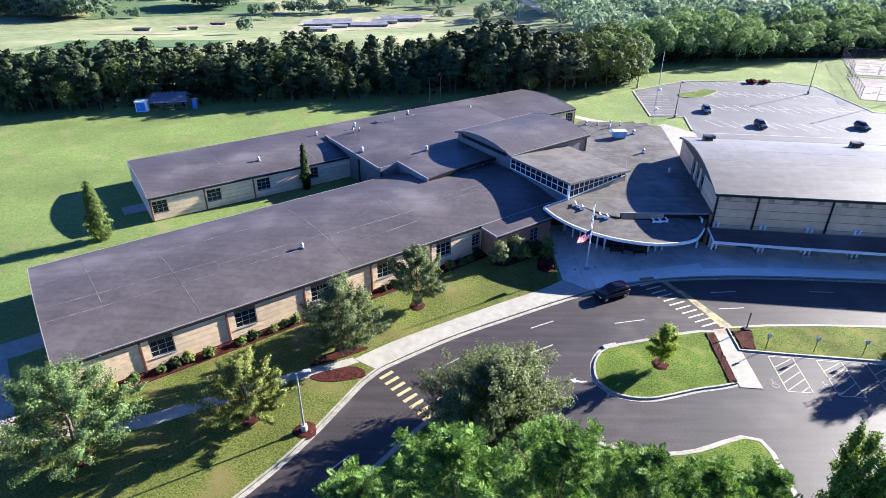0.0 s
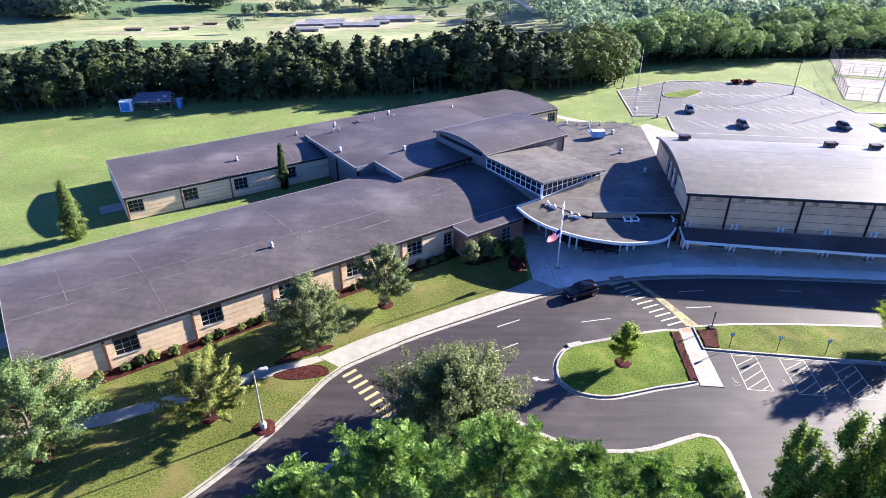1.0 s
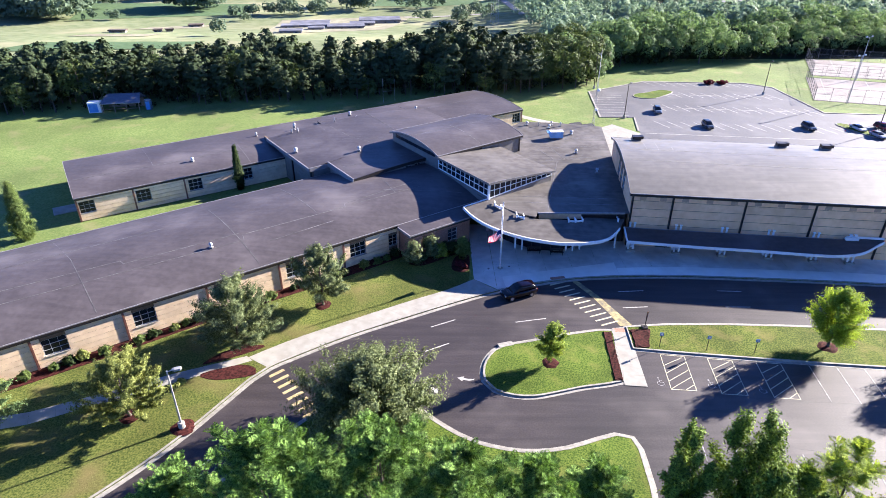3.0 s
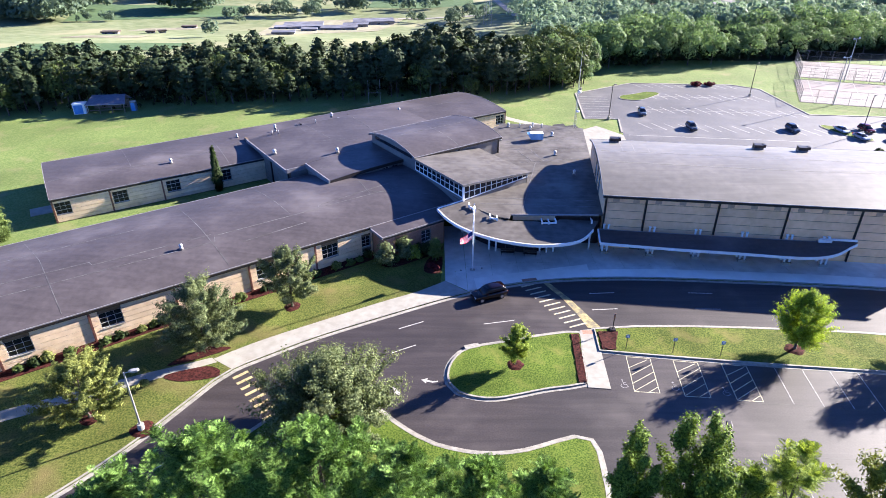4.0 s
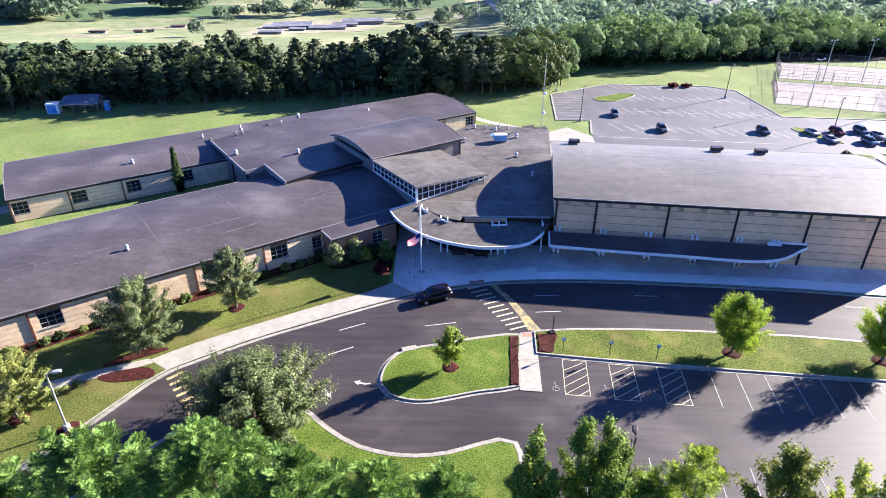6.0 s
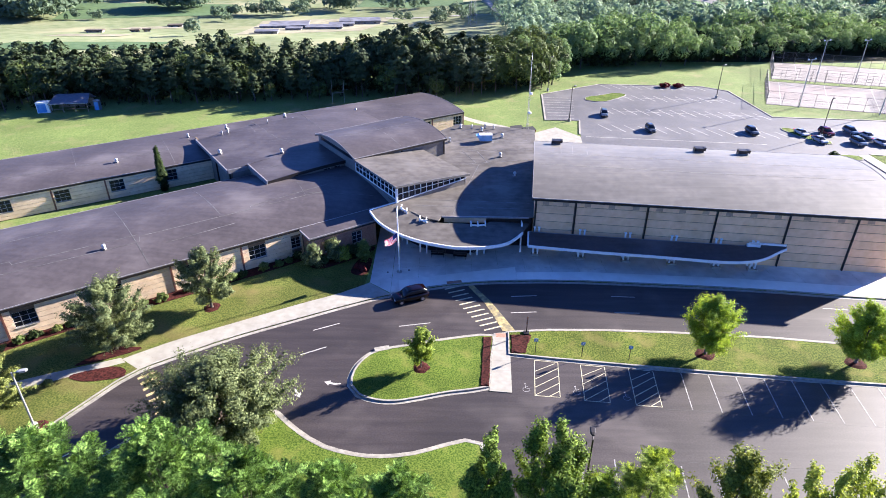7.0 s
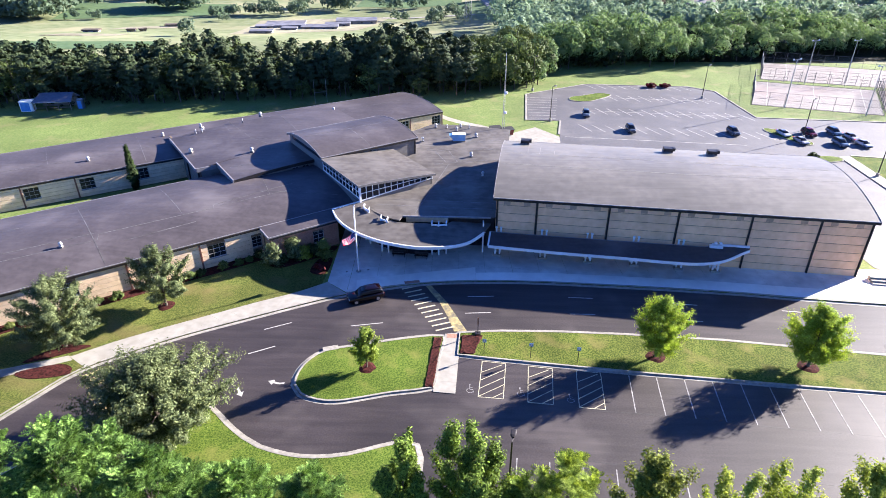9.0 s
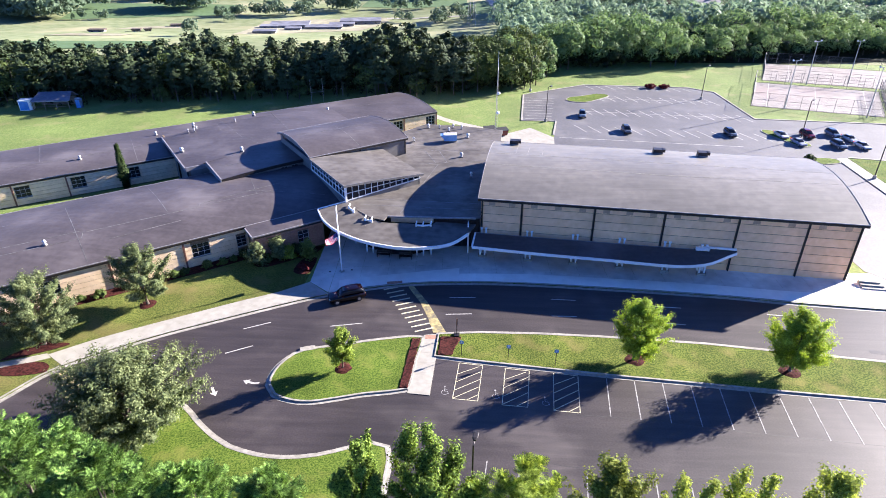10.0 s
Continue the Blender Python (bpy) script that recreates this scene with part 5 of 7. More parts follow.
part("end_trim", Shape().tube(rows_[0][0], rows_[3][0], 0.13, n=6), WHITE, bus, "white end trim")
for x in (0.5, 6.5, 12.4, 18.3, 23.9, 28.4):
    y = -1.9 if x < 25 else -1.7
    for dx in (-0.3, 0.3):
        part("post", Shape().box(x + dx - 0.1, x + dx + 0.1, -0.62, -0.42, 0.1, 3.75), WHITE, bus, "white steel post")
        part("post", Shape().box(x + dx - 0.1, x + dx + 0.1, -1.75, -1.55, 0.1, 2.85), WHITE, bus, "white steel post")
    part("beam", Shape().box(x - 0.42, x + 0.42, -3.4, -0.4, 2.55, 2.72), WHITE, bus, "white steel beam")
    for dx in (-0.3, 0.3):
        part("cap", Shape().box(x + dx - 0.16, x + dx + 0.16, -0.68, -0.36, 3.752, 3.84), WHITE, bus, "white post cap")
    part("footing", Shape().box(x - 0.55, x + 0.55, -1.95, -1.35, 0.1, 0.42), CONCRETE, bus, "concrete footing")
part("upstand", Shape().box(27.75, 32.3, -0.42, -0.2, 3.26, 3.5), WHITE, bus, "white raised rear edge")
part("bracket", Shape().box(27.3, 28.9, -1.15, -0.75, 3.26, 3.62), WHITE, bus, "white roof bracket")
part("bracket", Shape().box(27.7, 28.0, -0.75, -0.42, 3.26, 3.55), WHITE, bus, "white roof bracket")
for x in (4.0, 7.6, 13.6, 20.0):
    part("door", Shape(pose(x, 0, 0)).box(0, 2.0, -0.1, -0.055, 0.05, 2.3), DARK_METAL, bus, "dark double door")


# ---- trees ----
def crown_points(rng, clumps, height, base, radius, kind, per):
    """Clump places of a crown; a spray crown has them strung along rising branches."""
    C = []
    if kind == "leaders":
        for k in range(4):
            sub = crown_points(rng, clumps // 4, height * (1 - 0.09 * k), base + 0.03 * height * k, radius * 0.52, "upright", per)
            turn = 2.2 * k + height
            C.append(sub + np.array([math.cos(turn), math.sin(turn), 0]) * radius * (0.0 if k == 0 else 0.62) * np.minimum(1, sub[:, 2:] / height + 0.35))
        return np.concatenate(C)
    if kind in ("spray", "upright"):
        rise, lean_in = (0.75, 0.78) if kind == "spray" else (2.0, 0.3)
        boughs = max(14, clumps // (5 if clumps > 500 else 7))
        for i in range(boughs):
            h = ((i + 0.5) / boughs) ** 0.85
            a = 2.4 * i + rng.normal(0, 0.25)
            r = radius * (math.sin(math.pi * min(1, h * 0.83 + 0.17)) ** 0.7) * rng.uniform(lean_in, 1.15)
            tip = np.array([r * math.cos(a), r * math.sin(a), base + (height - base) * min(1.0, 0.1 + 0.9 * h + rng.normal(0, 0.03))])
            root = np.array([0, 0, max(base * 0.8, tip[2] - rise * r - 0.08 * height)])
            for j in range(clumps // boughs):
                t = 0.35 + 0.65 * (j + rng.random()) / (clumps // boughs)
                C.append(root + (tip - root) * t + rng.normal(size=3) * 0.035 * radius * (1.3 - t))
        return np.array(C)
    for i in range(clumps):
        t = rng.random()
        a = rng.uniform(0, 2 * math.pi)
        if kind == "round":
            u = rng.uniform(-0.95, 1.0)
            rad = radius * math.sqrt(max(0.05, 1 - u * u)) * (rng.uniform(0.55, 1.0) if t < 0.8 else rng.uniform(0.1, 0.6))
            z = base + (height - base) * (0.5 + 0.5 * u)
        else:
            h = rng.uniform(0, 1)
            rad = radius * (1 - h ** 2.2) * rng.uniform(0.5, 1.0) * (0.5 + min(h * 4, 1) * 0.5)
            z = base + (height - base) * h
        C.append((rad * math.cos(a), rad * math.sin(a), z))
    return np.array(C)


def crown_mesh(name, seed, clumps, per, height, base, radius, kind, leaf, mat, spread=0.1, aspect=1.4, flat=0.7, spray=1.6, tousle=0.3):
    rng = np.random.default_rng(seed)
    C = crown_points(rng, clumps, height, base, radius, kind, per)
    clumps = len(C)
    sway = 1 + 0.16 * np.sin(3 * np.arctan2(C[:, 1], C[:, 0]) + seed) + rng.normal(0, 0.06, clumps)
    C[:, :2] *= sway[:, None]
    sig = spread * min(radius, (height - base) / 2)
    P = np.repeat(C, per, 0) + np.clip(rng.normal(size=(clumps * per, 3)), -1.8, 1.8) * sig * np.repeat(rng.uniform(0.55, 1.3, clumps), per)[:, None] * np.array([1, 1, flat])
    mid = np.array([0, 0, base + (height - base) * 0.3])
    ray = C - mid + np.array([0, 0, 0.25 * radius])
    ray = np.repeat(ray / np.linalg.norm(ray, axis=1, keepdims=True), per, 0)
    P += ray * np.clip(rng.normal(size=(clumps * per, 1)), -2, 1.6) * sig * spray
    out = P - np.repeat(C, per, 0)
    N = 0.7 * (P - mid) / radius + 0.8 * out / (sig + 1e-6) + rng.normal(size=P.shape) * tousle + np.array([0, 0, 0.25])
    return leaf_cloud(name, P, N, leaf, mat, aspect, rng), C


def frond_mesh(name, seed, clumps, fronds, height, base, radius, mat, length=0.6, pairs=8):
    """A feathery crown: fans of fronds at the branch ends, each a row of paired leaflets."""
    rng = np.random.default_rng(seed)
    C = crown_points(rng, clumps, height, base, radius, "spray", 0)
    clumps = len(C)
    sway = 1 + 0.22 * np.sin(3 * np.arctan2(C[:, 1], C[:, 0]) + seed) + rng.normal(0, 0.08, clumps)
    C[:, :2] *= sway[:, None]
    mid = np.array([0, 0, base + (height - base) * 0.3])
    D = C - mid
    D /= np.linalg.norm(D, axis=1, keepdims=True)
    n = clumps * fronds
    start = np.repeat(C, fronds, 0) + rng.normal(size=(n, 3)) * 0.1
    way = np.repeat(D, fronds, 0) * 0.55 + rng.normal(size=(n, 3)) * np.array([0.6, 0.6, 0.32]) + np.array([0, 0, 0.12])
    way /= np.linalg.norm(way, axis=1, keepdims=True)
    side = np.cross(way, np.array([0, 0, 1.0]) + rng.normal(size=(n, 3)) * 0.25)
    side /= np.linalg.norm(side, axis=1, keepdims=True)
    span = (length * rng.uniform(0.7, 1.3, n))[:, None]
    out = []
    for k in range(pairs):
        t = (k + 0.6) / pairs
        p = start + way * span * t - np.array([0, 0, 1.0]) * span * 0.3 * t * t
        size = span * 0.34 * math.sin(math.pi * (0.18 + 0.74 * t))
        for sgn in (-1, 1):
            tip = p + (side * sgn * 0.9 + way * 0.45) * size + rng.normal(size=(n, 3)) * 0.012 - np.array([0, 0, 1.0]) * size * 0.12
            half = way * span / pairs * 0.68
            m_ = (p + tip) / 2
            out.append(np.stack([p, m_ - half * 0.55, tip, m_ + half * 0.55], 1))
    return quad_mesh(name, np.concatenate(out), mat), C


def trunk_shape(rng, height, base, girth, C, limbs, lean=0.0):
    s = Shape()
    top = height * 0.8
    pts, rad = [Vector((0, 0, 0))], [girth]
    k = 6
    for i in range(1, k + 1):
        t = i / k
        pts.append(Vector((lean * t + rng.normal(0, 0.05 * height / 8), rng.normal(0, 0.05 * height / 8), top * t)))
        rad.append(girth * (1 - 0.85 * t) + 0.015)
    s.tube(pts[0] + Vector((0, 0, -0.1)), pts[0] + Vector((0, 0, 0.35)), girth * 1.45, girth, 9)
    for i in range(k):
        s.tube(pts[i], pts[i + 1], rad[i], rad[i + 1], 8)
    order = rng.permutation(len(C))[:limbs]
    for j in order:
        c = Vector(C[j])
        zi = min(max(base * 0.75, c.z * 0.62), top * 0.95)
        i = min(int(zi / top * k), k - 1)
        t = zi / top * k - i
        a = pts[i].lerp(pts[i + 1], t)
        mid = a.lerp(c, 0.5) + Vector((0, 0, -0.05 * height * rng.random()))
        r = max(0.02, girth * 0.32 * (1 - zi / height))
        s.tube(a, mid, r, r * 0.65, 5)
        s.tube(mid, c, r * 0.65, r * 0.2, 5)
    return s


def tree(at, height, radius, base, kind, mat, clumps, per, leaf, girth, seed, label, name="tree", category="tree", limbs=26, spread=0.105, group="", aspect=1.4, flat=0.7, tousle=0.3):
    t = thing(name, (*at, 0.12), 0, label, category, group)
    crown, C = crown_mesh("crown", seed, clumps, per, height, base, radius, kind, leaf, mat, spread, aspect, flat, tousle=tousle)
    rng = np.random.default_rng(seed + 5)
    part("trunk", trunk_shape(rng, height, base, girth, C, limbs), BARK, t, "grey-brown trunk and limbs", True)
    part("crown", crown, mat, t)
    return t


def mulch_ring(at, r, seed):
    rng = np.random.default_rng(seed)
    pts = [(at[0] + r * rng.uniform(0.85, 1.12) * math.cos(a), at[1] + r * rng.uniform(0.85, 1.12) * math.sin(a)) for a in np.linspace(0, 2 * math.pi, 13)[:-1]]
    line = smooth_line(pts, 0.25, True)
    n = len(line)
    v = [(x, y, 0.12) for x, y in line] + [(at[0] + (x - at[0]) * 0.6, at[1] + (y - at[1]) * 0.6, 0.24) for x, y in line]
    f = [(i, (i + 1) % n, n + (i + 1) % n, n + i) for i in range(n)] + [tuple(range(n, 2 * n))]
    structure("mulch_ring", Shape().add(v, f), MULCH, "raised ring of red mulch round a tree", "mulch bed")


NEAR = [((-29.3, 36.2), 9.6, 5.4, 1.6, "spray", LEAF_BROAD, 440, 130, 0.13, 0.2, "broad young light green tree on the front lawn"),
        ((-16.6, 40.9), 6.7, 3.9, 1.0, "spray", LEAF_YELLOWISH, 300, 115, 0.13, 0.13, "young green tree on the front lawn"),
        ((-9.5, 51.0), 8.2, 4.0, 1.1, "spray", LEAF_SILVER, 380, 90, 0.14, 0.16, "silvery green tree beside the front wing"),
        ((-2.1, 59.0), 7.7, 3.3, 1.3, "spray", LEAF_SILVER, 250, 85, 0.16, 0.15, "rounded silvery green tree beside the front wing"),
        ((5.5, 40.1), 7.3, 6.6, 0.4, "spray", LEAF_SILVER, 900, 78, 0.16, 0.25, "large rounded grey-green tree at the drive's edge"),
        ((22.95, 48.8), 4.7, 1.3, 1.1, "spray", LEAF_OLIVE, 130, 75, 0.13, 0.06, "young slender green tree on a grass island"),
        ((52.8, 51.7), 7.0, 2.6, 1.3, "spray", LEAF_BRIGHT, 380, 85, 0.125, 0.14, "bright green young tree on the grass strip"),
        ((67.9, 50.6), 7.0, 2.8, 1.3, "spray", LEAF_BRIGHT, 420, 85, 0.125, 0.15, "bright green young tree on the grass strip")]
for i, (at, h, r, b, k, m_, cl, per, lf, gi, lab) in enumerate(NEAR):
    tree(at, h, r, b, k, m_, cl, per, lf, gi, 20 + i, lab, flat=0.7, spread=0.13 if i == 5 else 0.075 if i > 5 or i == 4 else 0.06, tousle=1.0 if i > 4 else 0.6)
    if i != 4:
        mulch_ring(at, 0.95 if i == 5 else 1.05, 50 + i)
for i, (at, h, r) in enumerate((((-41.6 + 23.4 * 0.8368 + 0.9 * 0.5476, 80.2 + 23.4 * 0.5476 - 0.9 * 0.8368), 7.4, 0.62), ((-46.4, 74.8), 8.0, 1.25))):
    tree(at, h, r, 0.25, "column", LEAF_DARK if i == 0 else LEAF_GREEN, 240, 48, 0.21, 0.12, 70 + i, "narrow upright evergreen beside the rear wing", "columnar_tree", limbs=8, spread=0.2)
# tall trees close to the camera's way
LOCUST = [((1.6, 24.4), 14.9, 4.6, 5), ((8.2, 25.8), 13.9, 4.2, 5), ((13.4, 25.2), 12.6, 3.7, 5), ((-4.6, 24.6), 11.0, 3.2, 4), ((18.2, 26.2), 10.6, 2.9, 3.5), ((22.4, 27.4), 8.8, 2.4, 3)]
for i, (at, h, r, b) in enumerate(LOCUST):
    t = thing("tree", (*at, 0.12), 0, "tall feathery locust tree on the near lawn", "tree", "tall trees on the near lawn")
    crown, C = frond_mesh("crown", 100 + i, int(84 * r), 13, h, b, r, LEAF_LOCUST, 0.72, 6)
    part("trunk", trunk_shape(np.random.default_rng(160 + i), h, b, 0.24, C, 46), BARK, t, "grey-brown trunk and limbs", True)
    part("crown", crown, LEAF_LOCUST, t)
NEAR_RIGHT = [((33.3, 28.4), 13.0, 3.0, 0.8, "leaders", LEAF_PEAR, 420), ((28.7, 28.5), 11.8, 2.2, 0.8, "leaders", LEAF_PEAR, 300), ((44.7, 26.9), 11.9, 2.7, 1.5, "spray", LEAF_BRONZE, 230),
              ((49.6, 25.5), 12.8, 2.0, 2, "leaders", LEAF_LIME, 190), ((53.2, 26.0), 12.4, 2.3, 3, "leaders", LEAF_LIME, 190), ((57.8, 26.6), 12.0, 2.4, 3, "spray", LEAF_LIME, 170)]
for i, (at, h, r, b) in enumerate((((36.2, 27.8), 8.4, 1.9, 1.0), ((39.7, 28.4), 10.3, 2.9, 1.4))):
    t = thing("tree", (*at, 0.12), 0, "open feathery yellow-green tree at the car park's edge", "tree")
    crown, C = frond_mesh("crown", 180 + i, int(44 * r), 12, h, b, r, LEAF_PEAR if i == 0 else LEAF_OLIVE, 0.75, 6)
    part("trunk", trunk_shape(np.random.default_rng(190 + i), h, b, 0.14, C, 30), BARK, t, "grey-brown trunk and limbs", True)
    part("crown", crown, LEAF_OLIVE, t)
for i, (at, h, r, b, k, m_, cl) in enumerate(NEAR_RIGHT):
    tree(at, h, r, b, k, m_, cl, 96, 0.125, 0.15, 130 + i, "upright glossy green tree with several leaders at the car park's edge" if k == "leaders" else "open yellow-green tree at the car park's edge", limbs=24, spread=0.075 if k == "leaders" else 0.085, aspect=1.8, tousle=1.5)


# ---- woods ----
def wood_template(seed, kind):
    """Leaf quads of one tree of height 1: a pine of whorled plates of needles, or a broadleaf crown of lobes."""
    rng = np.random.default_rng(seed)
    P, N = [], []
    if kind == "pine":
        lean, skew = rng.normal(0, 0.015, 2), rng.uniform(0, 6.283)
        low = rng.uniform(0.22, 0.4)
        z = low
        while z < 1.0:
            t = (z - low) / (1 - low)
            reach = 0.235 * math.sqrt(max(0.05, 1 - (2.0 * abs(t - 0.4) / 1.22) ** 2.4)) * rng.uniform(0.7, 1.15)
            for k in range(int(rng.integers(3, 6))):
                a = rng.uniform(0, 6.283)
                far = reach * (1 + 0.25 * math.cos(a - skew)) * rng.uniform(0.55, 1.2)
                n = 24
                u = rng.uniform(0.3, 1, n) ** 0.7 * far
                b = a + rng.normal(0, 0.36, n)
                P.append(np.stack([lean[0] * t + u * np.cos(b), lean[1] * t + u * np.sin(b), z + 0.2 * u + rng.normal(0, 0.014, n)], 1))
                N.append(np.stack([0.8 * np.cos(b), 0.8 * np.sin(b), np.ones(n)], 1) + rng.normal(0, 0.26, (n, 3)))
            z += rng.uniform(0.025, 0.06)
        size = 0.038
    else:
        lobes = int(rng.integers(8, 11))
        for k in range(lobes):
            u = 1 - 1.75 * (k + 0.5) / lobes
            a = 2.4 * k + rng.uniform(-0.5, 0.5)
            r = 0.22 * math.sqrt(max(0.08, 1 - u * u)) * rng.uniform(0.75, 1.2)
            c = np.array([r * math.cos(a), r * math.sin(a), 0.52 + 0.29 * u + rng.normal(0, 0.025)])
            rad = rng.uniform(0.14, 0.21)
            n = int(5200 * rad * rad)
            d = rng.normal(size=(n, 3)) + np.array([0.5 * math.cos(a), 0.5 * math.sin(a), 0.45])
            d /= np.linalg.norm(d, axis=1, keepdims=True)
            P.append(c + d * (rad * rng.uniform(0.84, 1.1, n))[:, None] * np.array([1, 1, 0.85]))
            N.append(d + rng.normal(0, 0.16, (n, 3)))
        size = 0.036
    P, N = np.concatenate(P), np.concatenate(N)
    N /= np.linalg.norm(N, axis=1, keepdims=True)
    a = np.cross(N, rng.normal(size=P.shape))
    a /= np.linalg.norm(a, axis=1, keepdims=True)
    b = np.cross(N, a)
    s = (size * rng.uniform(0.6, 1.4, len(P)))[:, None]
    bend = N * s * 0.12
    return np.stack([P - b * s * 0.6, P + a * s * 0.45 + bend, P + b * s * 0.6, P - a * s * 0.45 + bend], 1)


def wood(name, spots, kinds, mat, label, seed, thin=1.0, trunk=0.0, tops=0.0):
    """One sheet of many trees: spots are (x, y, height, share of leaves, lowest leaf); tops: the lowest leaf of all."""
    rng = np.random.default_rng(seed)
    templates = [wood_template(seed + k, kinds[k % len(kinds)]) for k in range(7)]
    out = []
    trunks = Shape()
    for x, y, h, *own in spots:
        keep = thin * (own[0] if own else 1.0)
        q = templates[rng.integers(7)]
        low = own[1] if len(own) > 1 else tops
        if low:
            q = q[q[:, 0, 2] > low]
        if keep < 1:
            q = q[rng.random(len(q)) < keep]
            c = q.mean(1, keepdims=True)
            q = c + (q - c) / math.sqrt(keep)
        a = rng.uniform(0, 6.283)
        R = np.array([[math.cos(a), -math.sin(a), 0], [math.sin(a), math.cos(a), 0], [0, 0, 1]])
        w = h * rng.uniform(0.85, 1.2)
        z0 = ground_z(x, y)
        out.append((q @ R.T) * np.array([w, w, h]) + np.array([x, y, z0]))
        if trunk:
            trunks.tube((x, y, z0), (x + rng.normal(0, 0.2), y, z0 + h * 0.9), trunk * rng.uniform(0.7, 1.2), 0.05, 5)
    ob = new(name, quad_mesh(name, np.concatenate(out), mat))
    tagged(ob, label, "woodland", kind="stuff")
    if trunk:
        tr = part("trunks", trunks, PINE_BARK, ob, "straight grey trunks")
        tr["kind"] = "stuff"


rngw = np.random.default_rng(7)
EDGE_X = [-260, -95, -67, -43, 2.5, 30, 49, 60, 112, 140, 220, 400]
EDGE_Y = [105, 129.5, 135, 140, 147.5, 151, 158, 178, 190, 200, 214, 240]


def edge(x):
    return float(np.interp(x, EDGE_X, EDGE_Y))


pines, mixed = [], []
x = -150.0
while x < 52:
    for row in range(7):
        px, py = x + rngw.uniform(-1.6, 1.6), edge(x) + 2 + row * 3.8 + rngw.uniform(-1.5, 1.5)
        h = rngw.uniform(8.2, 11.4) * (1.0 if row else 0.9) * (1 + 0.09 * math.sin(px / 7.3)) + (1.4 if px > 0 else 0)
        if -73 < px < -49 and row == 0:
            continue
        if px > 33 or rngw.random() < (0.2 if row == 0 else 0.1):
            mixed.append((px, py, h * (rngw.uniform(0.5, 0.8) if row == 0 and px < 33 else 1.0)))
        else:
            pines.append((px, py, h, (1.0, 1.0, 0.9, 0.7, 0.65, 0.65, 0.65)[row], 0.0 if row < 3 else 0.6))
    x += 3.6 if x > -125 else 7.0
wood("pine_wood", pines, ("pine",), LEAF_PINE, "dark pine wood behind the school lawn", 300, 0.72, 0.15)
wood("mixed_trees", mixed, ("broad",), LEAF_WOOD, "green broadleaf trees along the pine wood's edge", 320, 0.7, 0.15)
right, deep = [], []
HOUSES = [(130, 277), (147, 277), (167, 293), (181, 301), (190, 311), (203, 313), (209, 325), (223, 331), (178, 318), (197, 333)]
depth = 2.5
while depth < 215:
    gap = 6.2 + 0.016 * depth
    x = 44.0 + rngw.uniform(0, gap)
    while x < 300:
        px, py = x + rngw.uniform(-2, 2), edge(x) + depth + rngw.uniform(-2, 2)
        if px > 42 + 0.17 * max(0, py - 300) and px < 60 + 0.76 * py:
            h = rngw.uniform(8.0, 13.0) * (0.85 if depth < 4 else 1.0) * (1 + 0.28 * math.sin(px / 15 + 0.7 * math.sin(py / 19)) * math.sin(py / 11))
            if depth < 24 and px < 230:
                right.append((px, py, h, 1.0 if depth < 10 else 0.8, 0.0 if depth < 14 else 0.4))
            elif all(abs(px - 0.62 * (py - hy) - hx) > 8 or not -20 < py - hy < 9 for hx, hy in HOUSES):
                deep.append((px, py, h))
        x += gap
    depth += gap * 0.9
wood("near_wood", right, ("broad",), LEAF_FAR_HAZED, "broad green woodland along the lawn's edge", 340, 1.0, 0.16)
wood("far_wood", deep, ("broad",), LEAF_DEEP_HAZED, "broad green woodland reaching to the distance", 345, 0.25, tops=0.52)
far_left = []
for i in range(150):
    px = rngw.uniform(-262, -171)
    far_left.append((px, 312 - 0.3 * (px + 196) * (px < -196) + rngw.uniform(0, 1) ** 1.3 * 60, rngw.uniform(10, 16)))
for x0, x1, y0, y1, n, h0, h1 in ((-169, -150, 320, 325, 9, 3, 5.5), (-142, -113, 350, 374, 42, 9, 13), (-225, -140, 392, 412, 70, 8, 11), (-104, -88, 332, 340, 12, 3, 6), (-88, -52, 336, 346, 24, 4, 9), (-60, -30, 352, 372, 22, 6, 11),
                                  (-20, 12, 358, 372, 12, 4, 8), (-90, -76, 318, 324, 4, 3, 5), (-78, -75, 250, 252, 2, 6, 7.5), (14, 34, 300, 322, 12, 5, 9), (-30, 75, 405, 430, 40, 8, 12), (-12, 20, 318, 326, 6, 3, 6)):
    for i in range(n):
        far_left.append((rngw.uniform(x0, x1), rngw.uniform(y0, y1), rngw.uniform(h0, h1)))
wood("far_trees", far_left, ("broad",), LEAF_DISTANT_HAZED, "distant tree groups between the fields", 360, 0.12, tops=0.2)
# Taller rows are added deeper in to close bright gaps between trunks.
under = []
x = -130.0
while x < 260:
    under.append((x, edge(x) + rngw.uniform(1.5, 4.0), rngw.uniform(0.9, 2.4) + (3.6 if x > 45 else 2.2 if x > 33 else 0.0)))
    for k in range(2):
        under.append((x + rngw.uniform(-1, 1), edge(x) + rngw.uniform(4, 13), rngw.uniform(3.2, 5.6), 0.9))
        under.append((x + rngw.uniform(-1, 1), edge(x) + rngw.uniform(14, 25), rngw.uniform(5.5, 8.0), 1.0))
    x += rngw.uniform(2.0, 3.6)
wood("undergrowth", under, ("broad",), LEAF_UNDER_SHADE, "undergrowth along and inside the wood's edge, shade put into its leaf colour", 380, 0.065)


